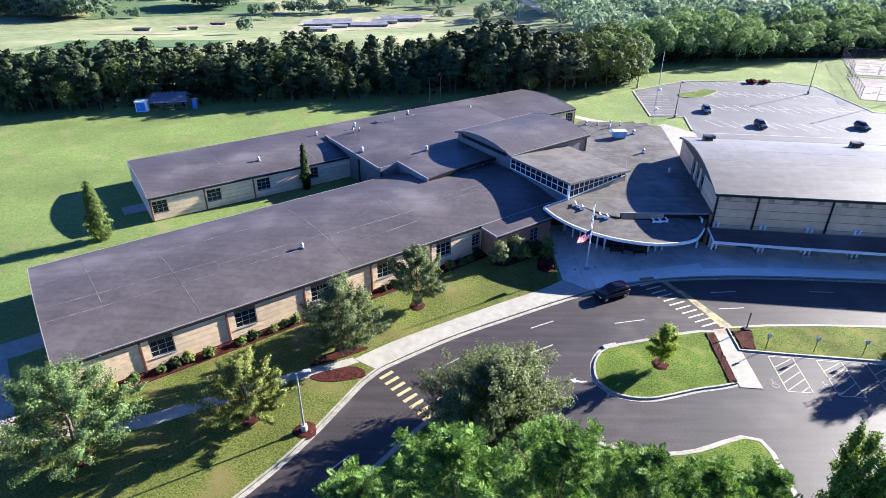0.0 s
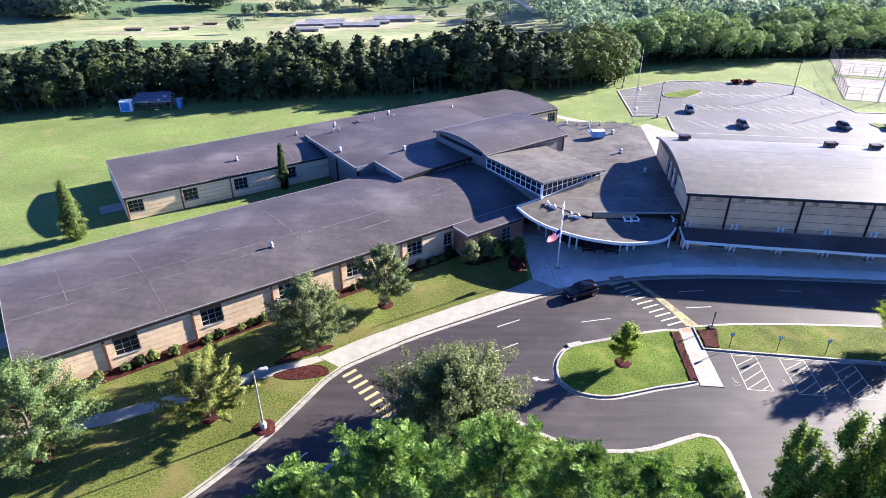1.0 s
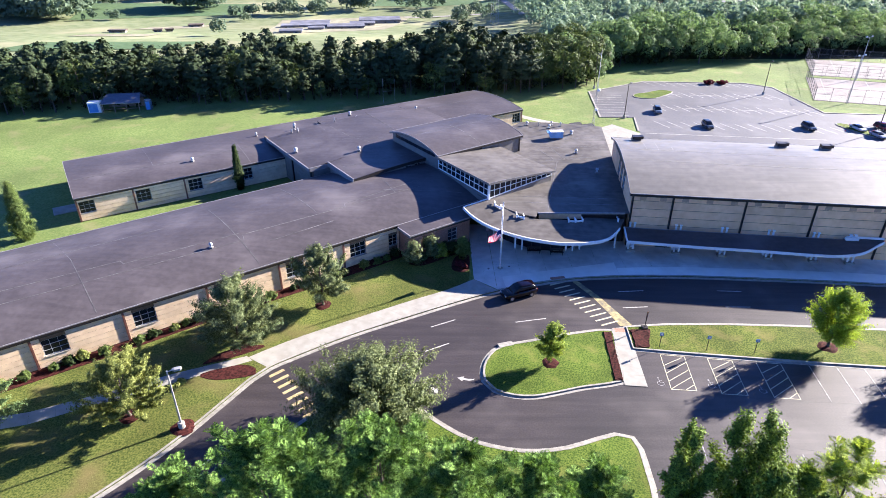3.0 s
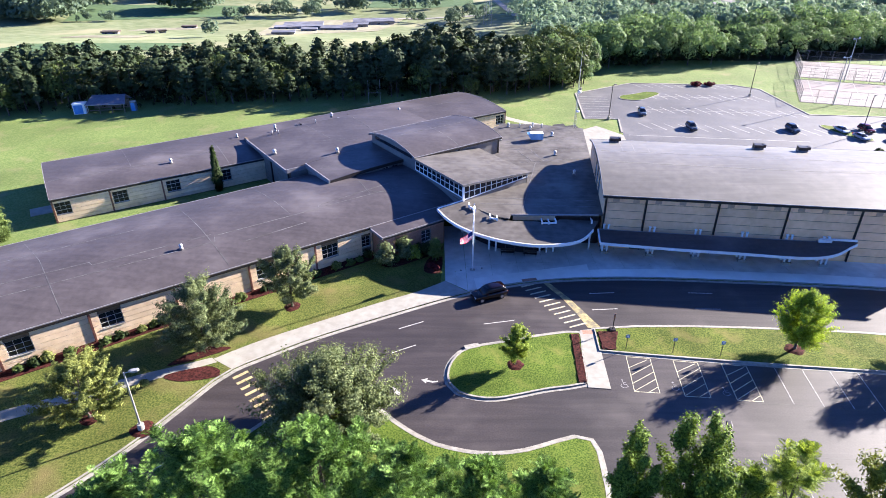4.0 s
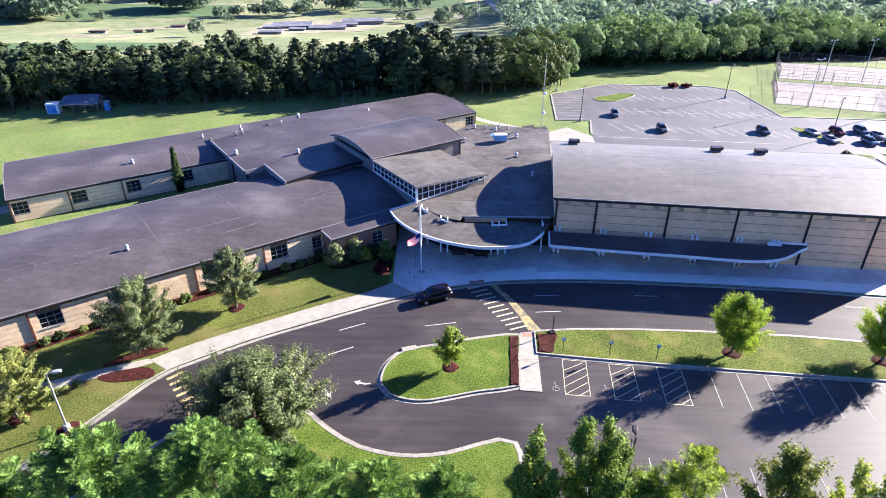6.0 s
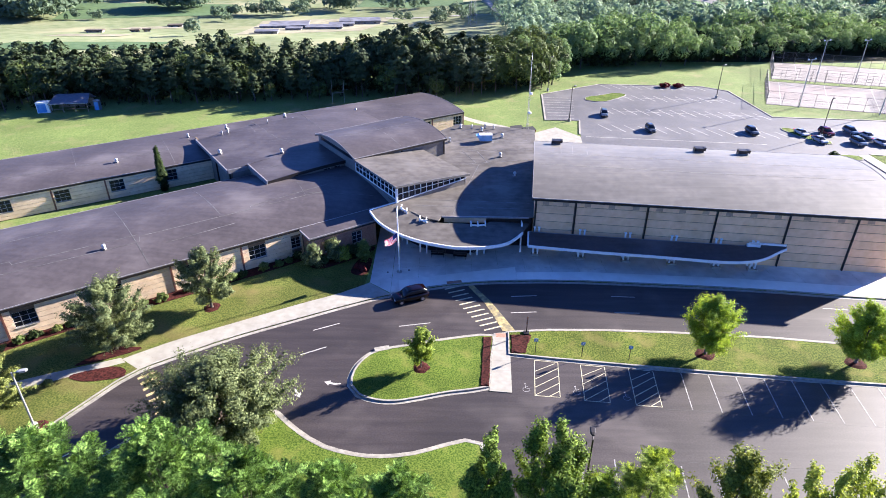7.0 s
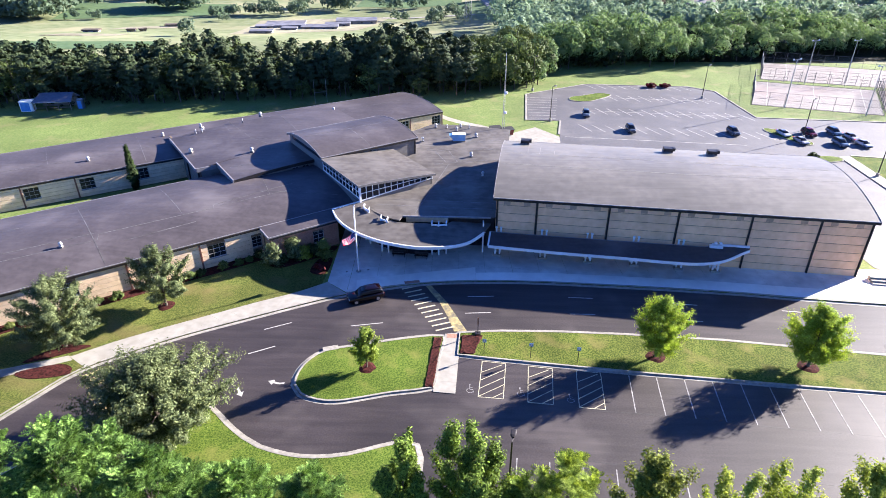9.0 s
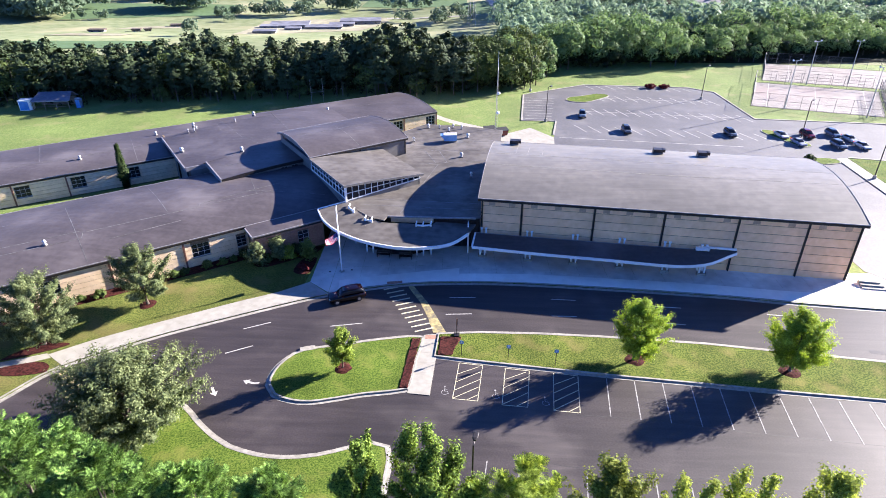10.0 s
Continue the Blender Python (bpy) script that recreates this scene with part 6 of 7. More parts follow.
# ---- vehicles ----
def loft(stations, n=12, m=None):
    """A rounded hull through stations (x, half width, z low, z high, roundness)."""
    s = Shape(m)
    v, f = [], []
    for x, hw, lo, hi, rd in stations:
        for i in range(n):
            a = 2 * math.pi * (i + 0.5) / n
            c, d = math.cos(a), math.sin(a)
            e = 2 / rd
            v.append((x, hw * math.copysign(abs(c) ** e, c), (lo + hi) / 2 + (hi - lo) / 2 * math.copysign(abs(d) ** e, d)))
    k = len(stations)
    for r in range(k - 1):
        f += [(r * n + i, r * n + (i + 1) % n, (r + 1) * n + (i + 1) % n, (r + 1) * n + i) for i in range(n)]
    f += [tuple(range(n - 1, -1, -1)), tuple(range((k - 1) * n, k * n))]
    return s.add(v, f)


def paint(name, c):
    return material(name, tuple(0.9 * v for v in c), c, 0.8, 0.16, 0.0, spec=0.35, coat=0.3, metal=0.0)


def car(at, turn, mat_, label, kind="sedan", group="parked cars", size=1.0):
    t = thing("car", at, turn, label, "car", group)
    t.scale = (size, size, size)
    if kind == "suv":
        W, H, belt = 0.93, 1.72, 1.02
        body = [(-2.33, 0.72, 0.4, 0.82, 4), (-2.2, 0.86, 0.3, 0.95, 5), (-1.5, W, 0.26, 1.0, 5), (0, W, 0.26, belt, 5), (1.1, W, 0.26, belt, 5), (2.1, 0.9, 0.28, 1.05, 5), (2.33, 0.8, 0.36, 0.98, 4)]
        cab = [(-1.25, 0.78, 0.9, 1.02, 4), (-0.55, 0.76, 0.95, 1.62, 4), (0.2, 0.75, 0.95, H - 0.02, 4), (1.4, 0.74, 0.95, H - 0.05, 4), (2.0, 0.74, 0.95, 1.5, 4), (2.25, 0.72, 0.95, 1.05, 4)]
        roof = [(-0.55, 0.6, 1.56, 1.67, 3), (0.2, 0.68, 1.6, H + 0.03, 3), (1.4, 0.68, 1.58, H, 3), (1.98, 0.64, 1.5, 1.6, 3)]
        wheels = (-1.45, 1.4)
    else:
        W, H, belt = 0.9, 1.45, 0.9
        body = [(-2.28, 0.7, 0.38, 0.68, 4), (-2.1, 0.84, 0.28, 0.78, 5), (-1.2, W, 0.24, 0.88, 5), (0, W, 0.24, belt, 5), (1.2, W, 0.24, 0.92, 5), (2.05, 0.86, 0.28, 0.95, 5), (2.28, 0.76, 0.36, 0.85, 4)]
        cab = [(-1.1, 0.74, 0.8, 0.9, 4), (-0.35, 0.7, 0.85, 1.36, 4), (0.25, 0.68, 0.85, H - 0.03, 4), (0.95, 0.68, 0.85, H - 0.06, 4), (1.75, 0.7, 0.85, 0.98, 4)]
        roof = [(-0.35, 0.55, 1.3, 1.39, 3), (0.25, 0.62, 1.33, H, 3), (0.95, 0.6, 1.3, H - 0.03, 3), (1.1, 0.55, 1.25, 1.36, 3)]
        wheels = (-1.38, 1.36)
    part("body", loft(body, 16), mat_, t, smooth=True)
    part("cabin_glass", loft(cab, 16), GLASS, t, "dark tinted windows", True)
    part("roof_panel", loft(roof, 12), mat_, t, smooth=True)
    for sx in wheels:
        for sy in (-1, 1):
            ty = part("wheel", Shape().tube((sx, sy * (W - 0.2), 0.33), (sx, sy * (W + 0.02), 0.33), 0.34, n=14), BLACK, t, "black tyre")
            part("rim", Shape().tube((sx, sy * (W + 0.022), 0.33), (sx, sy * (W + 0.035), 0.33), 0.21, n=10), CHROME, ty, "silver rim")
    for sy in (-0.62, 0.62):
        part("headlight", Shape().box(-2.33, -2.16, sy - 0.16, sy + 0.16, 0.68, 0.84), LAMP_GLASS, t, "clear headlight")
        part("tail_light", Shape().box(2.18, 2.32, sy - 0.15, sy + 0.15, 0.72, 0.92), RED, t, "red tail light")
        part("mirror", Shape().box(-0.75, -0.55, math.copysign(W - 0.06, sy) - 0.12, math.copysign(W - 0.06, sy) + 0.12, 0.95, 1.1), mat_, t)
    part("bumper", Shape().box(-2.36, -2.25, -0.7, 0.7, 0.34, 0.5), BLACK, t)
    return t


MAROON = paint("dark_maroon_paint", (0.004, 0.001, 0.0015))
SILVER = paint("silver_paint", (0.4, 0.41, 0.42))
SLATE = paint("slate_blue_paint", (0.13, 0.17, 0.22))
CHARCOAL = paint("charcoal_paint", (0.085, 0.1, 0.12))
PALE = paint("pale_silver_paint", (0.55, 0.56, 0.56))
DARKRED = paint("dark_red_paint", (0.12, 0.02, 0.02))
car((21.0, 61.5, 0.0), 23, MAROON, "dark maroon sport utility vehicle on the drive", "suv", "vehicles", 0.93)
for x, y, r, m_, k, lab in ((59.6, 136.3, 84, SLATE, "suv", "slate grey vehicle parked in the rear car park"), (67.1, 125.8, 92, CHARCOAL, "suv", "dark vehicle parked in the rear car park"),
                            (87.8, 124.8, 96, CHARCOAL, "suv", "dark truck-like vehicle parked in the rear car park"), (97.7, 124.2, 98, PALE, "sedan", "silver car parked by the grass island"),
                            (99.2, 119.8, 100, SILVER, "sedan", "silver car parked by the grass island"), (103.0, 124.6, 100, DARKRED, "suv", "dark red car parked in the rear car park"),
                            (108.4, 125.4, 96, SLATE, "suv", "slate blue vehicle parked in the rear car park"), (106.2, 118.6, 98, SLATE, "suv", "slate blue vehicle parked in the rear car park"),
                            (110.3, 122.6, 98, SILVER, "sedan", "grey car parked in the rear car park"), (110.6, 118.4, 98, PALE, "sedan", "pale silver car parked in the rear car park")):
    car((x, y, 0.155), r, m_, lab, k, size=0.8)


# ---- lamps, poles and signs ----
def street_lamp(at, h, label, turn=0.0, heads=1, mat_=None, base=True, group="street lamps"):
    m_ = mat_ or DARK_METAL
    t = thing("street_lamp", (*at, 0.1), turn, label, "lamp", group)
    if base:
        part("footing", Shape().lathe([(0.3, 0), (0.3, 0.7), (0.26, 0.75), (0.001, 0.75)], n=14), CONCRETE, t, "round concrete footing")
    part("pole", Shape().tube((0, 0, 0.05), (0, 0, h), 0.1, 0.065, 10), m_, t)
    for k in range(heads):
        d = 1 if k == 0 else -1
        part("arm", Shape().tube((0, 0, h - 0.1), (0.55 * d, 0, h), 0.04, n=6), m_, t)
        hd = part("head", loft([(0.4 * d, 0.1, h - 0.06, h + 0.08, 4), (0.6 * d, 0.2, h - 0.09, h + 0.12, 5), (1.1 * d, 0.2, h - 0.09, h + 0.1, 5), (1.2 * d, 0.12, h - 0.06, h + 0.06, 4)], 12), m_, t)
        part("lens", Shape().box(min(0.58 * d, 1.08 * d), max(0.58 * d, 1.08 * d), -0.15, 0.15, h - 0.12, h - 0.088), LAMP_GLASS, hd, "pale lamp lens")
    return t


PALE_METAL = material("grey_lamp_metal", (0.3, 0.3, 0.29), (0.4, 0.4, 0.38), 2.0, 0.5, metal=0.4)
street_lamp((-11.3, 39.5), 6.6, "pale grey street lamp in a mulch ring", 20, 1, PALE_METAL)
mulch_ring((-11.3, 39.5), 1.1, 91)
street_lamp((36.1, 31.2), 8.6, "tall dark car park lamp", 80, 1)
for at, h in (((51.1, 131.9), 7.6), ((90.2, 151.5), 8.0), ((100.8, 122.4), 8.0), ((49.6, 156.8), 8.5), ((104.2, 102.4), 8.0)):
    street_lamp(at, h, "tall dark lamp post beside the rear car park", 40, 1)
for at in ((106.8, 144.2), (122.3, 138.6), (133.0, 168.0), (122.0, 167.0)):
    t = thing("court_light", (*at, 0.1), 25, "tall pale floodlight pole beside the courts", "lamp", "court lights")
    part("pole", Shape().tube((0, 0, 0), (0, 0, 11.0), 0.13, 0.07, 8), PALE_METAL, t)
    part("crossarm", Shape().box(-1.3, 1.3, -0.05, 0.05, 10.9, 11.0), PALE_METAL, t)
    for x in (-1.1, 1.1):
        part("floodlight", loft([(x - 0.16, 0.14, 11.0, 11.2, 4), (x, 0.22, 10.98, 11.3, 4), (x + 0.16, 0.14, 11.0, 11.2, 4)], 10), LAMP_GLASS, t, "pale floodlight")

pole = thing("flagpole", (19.2, 67.6, 0.13), 0, "white flagpole with the flag at half height", "flagpole")
part("footing", Shape().lathe([(0.35, 0), (0.35, 0.06), (0.2, 0.1), (0.001, 0.1)], n=16), CONCRETE, pole, "round concrete footing")
part("pole", Shape().tube((0, 0, 0.05), (0, 0, 9.2), 0.085, 0.05, 12), WHITE, pole, smooth=True)
part("finial", Shape().lathe([(0.001, -0.1), (0.08, -0.06), (0.11, 0), (0.08, 0.06), (0.001, 0.1)], (0, 0, 9.3), 12), CHROME, pole, "metal ball finial", True)
part("halyard", Shape().tube((-0.1, 0.02, 1.2), (-0.09, 0.02, 9.0), 0.012, n=5), WHITE_CLOTH, pole)
flag = thing("flag", (19.2, 67.6, 0.13), 0, "limp striped red and white flag with a navy corner", "flag")


def flag_point(u, w):
    """u along the fly, w down the hoist; the cloth droops."""
    return (-0.12 - 1.25 * u - 0.3 * u * u, -0.1 - 0.28 * u + 0.14 * math.sin(5 * u + 2.5 * w) * u ** 0.5, 5.6 - 1.15 * w * (1 - 0.15 * u) - 0.85 * u ** 1.3 + 0.08 * math.sin(6 * u + 1.5))


def cloth(u0, u1, w0, w1, mat_, name, label="", lift=0.0):
    s = Shape()
    n, r = 12, 2
    v = [tuple(a + b for a, b in zip(flag_point(u0 + (u1 - u0) * i / n, w0 + (w1 - w0) * j / r), (0, o - lift, 0))) for o in (-0.008, 0.008) for j in range(r + 1) for i in range(n + 1)]
    k = (n + 1) * (r + 1)
    f = []
    for j in range(r):
        for i in range(n):
            a = j * (n + 1) + i
            f += [(a, a + 1, a + n + 2, a + n + 1), (k + a, k + a + n + 1, k + a + n + 2, k + a + 1)]
    part(name, s.add(v, f), mat_, flag, label)


for i in range(13):
    cloth(0.4 if i < 7 else 0.0, 1, i / 13, (i + 1) / 13, RED if i % 2 == 0 else WHITE_CLOTH, "stripe")
cloth(0.0, 0.4, 0, 7 / 13, NAVY, "canton", "navy corner")

for x, y in ((34.9, 51.5), (39.7, 51.0), (44.5, 50.5)):
    t = thing("parking_sign", (x, y, 0.13), -6, "small blue parking sign on a thin post", "sign", "parking signs")
    part("post", Shape().box(-0.03, 0.03, -0.02, 0.02, 0, 1.9), DARK_METAL, t)
    part("plate", Shape().box(-0.2, 0.2, -0.045, -0.022, 1.5, 1.9), SIGN_BLUE, t, "blue sign plate")
    part("symbol", Shape().box(-0.08, 0.08, -0.052, -0.046, 1.58, 1.84), WHITE, t, "white symbol")
t = thing("crossing_sign", (34.3, 54.9, 0.13), 0, "dark sign post at the crossing", "sign")
part("post", Shape().box(-0.04, 0.04, -0.03, 0.03, 0, 2.2), DARK_METAL, t)
part("plate", Shape().box(-0.09, 0.09, -0.05, -0.032, 1.3, 2.2), BRICK, t, "dark red sign plate")
part("base", Shape().box(-0.3, 0.3, -0.3, 0.3, 0, 0.16), DARK_METAL, t)
structure("drain_cover", Shape(pose(18.6, 51.9, 0, 0, 0, 18)).box(-0.8, 0.8, -0.45, 0.25, 0.0, 0.165), KERB, "pale concrete drain inlet in the kerb", "drain")
# Thin dark box, almost flush with the road beside the long island.
structure("drain_grate", Shape(pose(78.6, 54.35, 0, 0, 0, -7)).box(-0.75, 0.75, -0.3, 0.3, -0.02, 0.008), DARK_METAL, "thin dark plate on the road at the kerb", "drain")
for x, y in ((17.7, 67.4), (20.4, 68.0)):
    structure("ground_light", Shape().lathe([(0.12, 0), (0.12, 0.06), (0.001, 0.06)], (x, y, 0.13), 10), DARK_METAL, "small dark ground light by the flagpole", "lamp")
steps = thing("end_steps", (83.6, 67.6, 0.1), -6.7, "low concrete steps with rails at the gymnasium's end", "steps")
for i in range(3):
    part("step", Shape().box(0, 3.0 - 0.3 * i, -0.9 + 0.55 * i, -0.4 + 0.55 * i, 0, 0.16 * (i + 1)), CONCRETE, steps)

# ---- on the roofs ----
def roof_vent(at, label="white metal roof vent on the dark roof", r=0.28, h=0.7, group="roof vents"):
    r, h = r * 0.64, h * 0.78
    t = thing("roof_vent", at, 0, label, "roof vent", group)
    part("curb", Shape().box(-r * 1.15, r * 1.15, -r * 1.15, r * 1.15, -0.15, 0.14), CLADDING, t)
    part("pipe", Shape().tube((0, 0, 0.1), (0, 0, h * 0.65), r * 0.75, n=12), FRAME, t)
    part("hood", Shape().lathe([(r * 0.8, 0), (r * 1.2, 0.06), (r * 1.2, 0.2), (r * 0.8, 0.34), (0.001, 0.4)], (0, 0, h * 0.6), 14), FRAME, t, "white domed hood", True)


for x, y in ((29.6, 5.9),):
    roof_vent((*wing(x, y), zroof(x, y) + 0.1), r=0.3, h=0.72)
for x, y, r in ((55.5, 41.0, 0.3), (50.9, 29.9, 0.42), (58.9, 22.9, 0.36), (66.5, 40.5, 0.36), (54.0, 38.6, 0.12), (62.5, 38.8, 0.12), (55.0, 38.2, 0.12)):
    roof_vent((*wing(x, y), zl(x) + 0.42), r=r, h=0.75 if r > 0.2 else 0.6)


def rear_at(x, y):
    a = radians(R_A)
    return R_O[0] + x * math.cos(a) - y * math.sin(a), R_O[1] + x * math.sin(a) + y * math.cos(a)


for x, y, r in ((17.8, 4.5, 0.32), (30.5, 11.0, 0.26), (63.0, 9.5, 0.34), (37.5, 10.5, 0.26), (50, 10.2, 0.3)):
    roof_vent((*rear_at(x, y), zrear(x, y) + 0.12), r=r)
for x, y, r in ((25.2, 103.9, 0.34), (33.7, 96.7, 0.36), (31.1, 109.8, 0.3), (31.8, 111.8, 0.26), (34.6, 106.4, 0.42), (27.2, 111.6, 0.36), (35.4, 88.3, 0.3), (29.3, 111.3, 0.16), (33.4, 111.2, 0.2)):
    roof_vent((x, y, E_TOP + 0.1), "white metal roof vent on the flat roof", r, 0.95)
unit = thing("roof_unit", (31.3, 104.4, E_TOP + 0.1), 4, "pale blue rooftop air handling unit with a hood", "roof unit")
unit.scale = (0.85, 0.85, 0.85)
part("cabinet", Shape().box(-1.0, 1.6, -0.7, 0.7, 0.25, 1.5), PALE_BLUE, unit)
part("hood", Shape().add([(-1.0, -0.7, 1.5), (-1.0, 0.7, 1.5), (-1.7, 0.7, 1.4), (-1.7, -0.7, 1.4), (-1.0, -0.7, 0.6), (-1.0, 0.7, 0.6)], [(0, 1, 2, 3), (0, 3, 4), (1, 5, 2), (2, 5, 4, 3), (0, 4, 5, 1)]), PALE_BLUE, unit, "slanted intake hood")
part("curb", Shape().box(-0.9, 1.5, -0.6, 0.6, -0.05, 0.25), CLADDING, unit)
part("lid", Shape().box(-1.06, 1.66, -0.76, 0.76, 1.5, 1.56), WHITE, unit)
for gx, gy in ((2.9, 18.6), (24.1, 17.8), (30.3, 17.4)):
    a = radians(G_A)
    t = thing("gym_roof_unit", (G_O[0] + gx * math.cos(a) - gy * math.sin(a), G_O[1] + gx * math.sin(a) + gy * math.cos(a), zgym(gx, gy) + 0.1), G_A, "dark metal exhaust unit on the gymnasium roof", "roof unit", "gym roof units")
    part("curb", Shape().box(-0.7, 0.7, -0.5, 0.5, -0.3, 0.3), CLADDING, t)
    part("housing", Shape().box(-0.65, 0.65, -0.5, 0.5, 0.25, 0.75), DARK_METAL, t)
    part("hood", Shape().box(0.65, 1.0, -0.4, 0.4, 0.35, 0.8), DARK_METAL, t)
hatch = thing("roof_hatch", (*rear_at(44.5, 11.5), zrear(44.5, 11.5) + 0.1), R_A, "low dark roof hatch", "roof hatch")
part("curb", Shape().box(-1.6, 1.6, -0.8, 0.8, -0.1, 0.25), DARK_METAL, hatch)
part("lid", Shape().box(-1.7, 1.7, -0.9, 0.9, 0.25, 0.33), ROOF, hatch)
mast = thing("radio_mast", (39.7, 112.2, 0.1), 10, "slender grey lattice mast with white dishes", "mast")
for i in range(3):
    a = 2.094 * i
    part("leg", Shape().tube((0.32 * math.cos(a), 0.32 * math.sin(a), 0), (0.06 * math.cos(a), 0.06 * math.sin(a), 15.5), 0.03, 0.02, 6), PALE_METAL, mast)
for k in range(26):
    for i in range(3):
        a, b = 2.094 * i, 2.094 * (i + 1)
        r0, r1 = 0.32 - 0.26 * k / 26, 0.32 - 0.26 * (k + 1) / 26
        part("brace", Shape().tube((r0 * math.cos(a), r0 * math.sin(a), 15.5 * k / 26), (r1 * math.cos(b), r1 * math.sin(b), 15.5 * (k + 1) / 26), 0.012, n=4), PALE_METAL, mast)
part("antenna", Shape().tube((0, 0, 15.4), (0, 0, 18.6), 0.035, 0.02, 6), WHITE, mast)
for z in (12.6, 9.0):
    part("dish", Shape().lathe([(0.001, -0.24), (0.25, -0.2), (0.3, 0), (0.25, 0.2), (0.001, 0.24)], (0.2, -0.3, z - 1.2), 12), WHITE, mast, "white drum dish", True)

# ---- behind the school ----
shed = thing("storage_shed", (-61.2, 136.9, 0.1), 10, "open timber shed with a grey pitched roof", "shed")
shed.scale = (0.85, 0.85, 0.85)
part("roof", Shape().add([(-5, -2.6, 2.5), (5, -2.6, 2.5), (4.2, 2.2, 3.9), (-4.2, 2.2, 3.9), (-5, -2.6, 2.35), (5, -2.6, 2.35), (4.2, 2.2, 3.75), (-4.2, 2.2, 3.75), (5.2, 3.4, 2.6), (-5.2, 3.4, 2.6), (5.2, 3.4, 2.45), (-5.2, 3.4, 2.45)],
                         [(0, 1, 2, 3), (4, 7, 6, 5), (0, 4, 5, 1), (3, 2, 8, 9), (7, 11, 10, 6), (9, 8, 10, 11), (1, 5, 6, 10, 8, 2), (0, 3, 9, 11, 7, 4)]), SHED_ROOF, shed, "grey sheet roof")
for x in (-4.6, -1.6, 1.4, 4.5):
    for y in (-2.3, 3.0):
        part("post", Shape().box(x - 0.08, x + 0.08, y - 0.08, y + 0.08, 0, 2.4), TIMBER, shed)
part("fascia", Shape().box(-5.05, 5.05, -2.66, -2.6, 2.38, 2.5), PALE_METAL, shed, "grey fascia board")
part("rear_wall", Shape().box(-4.6, 4.5, 3.0, 3.1, 0, 2.4), TIMBER, shed)
for i in range(3):
    part("bench_rail", Shape().box(-4.4 + 2.9 * i, -2.0 + 2.9 * i, -1.6, -1.2, 0.7, 0.8), TIMBER, shed)
blue_store = thing("blue_container", (-66.6, 135.0, 0.1), 14, "bright blue and white storage box by the wood", "container")
blue_store.scale = (0.8, 0.8, 0.9)
part("box", Shape().box(-1.6, 1.6, -1.2, 1.2, 0.1, 2.6), WHITE, blue_store)
part("door", Shape().box(-1.4, 0.9, -1.26, -1.2, 0.25, 2.35), BLUE, blue_store, "bright blue door")
part("roof", Shape().box(-1.7, 1.7, -1.3, 1.3, 2.6, 2.72), WHITE, blue_store)
toilet = thing("portable_toilet", (-55.6, 137.2, 0.1), 8, "grey-blue portable toilet by the shed", "toilet")
part("cabin", Shape().box(-0.6, 0.6, -0.6, 0.6, 0.1, 2.2), SLATE, toilet)
part("roof", Shape().lathe([(0.82, 0), (0.7, 0.12), (0.3, 0.22), (0.001, 0.24)], (0, 0, 2.2), 4), PALE_METAL, toilet)
part("door", Shape().box(-0.4, 0.4, -0.64, -0.6, 0.2, 2.0), BLUE, toilet)
goal = thing("goal_frame", (-1.5, 144.0, 0.1), 20, "thin metal goal posts by the wood", "goal")
for x in (-1.4, 1.4):
    part("post", Shape().tube((x, 0, 0), (x, 0, 5.6), 0.035, n=8), PALE_METAL, goal)
part("crossbar", Shape().tube((-1.4, 0, 2.6), (1.4, 0, 2.6), 0.03, n=8), PALE_METAL, goal)
for x, y, r in ((38.9, 123.0, 20), (41.3, 122.2, 20)):
    t = thing("waste_skip", (x, y, 0.14), r, "dark red waste skip on the yard", "skip", "waste skips")
    part("tub", Shape().add([(-1.0, -0.6, 0.15), (1.0, -0.6, 0.15), (1.0, 0.6, 0.15), (-1.0, 0.6, 0.15), (-1.2, -0.75, 1.2), (1.2, -0.75, 1.2), (1.2, 0.75, 1.5), (-1.2, 0.75, 1.5)],
                            [(3, 2, 1, 0), (4, 5, 6, 7), (0, 1, 5, 4), (1, 2, 6, 5), (2, 3, 7, 6), (3, 0, 4, 7)]), DARKRED, t)
    part("lid", Shape().add([(-1.25, -0.8, 1.2), (1.25, -0.8, 1.2), (1.25, 0.8, 1.5), (-1.25, 0.8, 1.5), (-1.25, -0.8, 1.26), (1.25, -0.8, 1.26), (1.25, 0.8, 1.56), (-1.25, 0.8, 1.56)],
                            [(3, 2, 1, 0), (4, 5, 6, 7), (0, 1, 5, 4), (1, 2, 6, 5), (2, 3, 7, 6), (3, 0, 4, 7)]), BLACK, t)
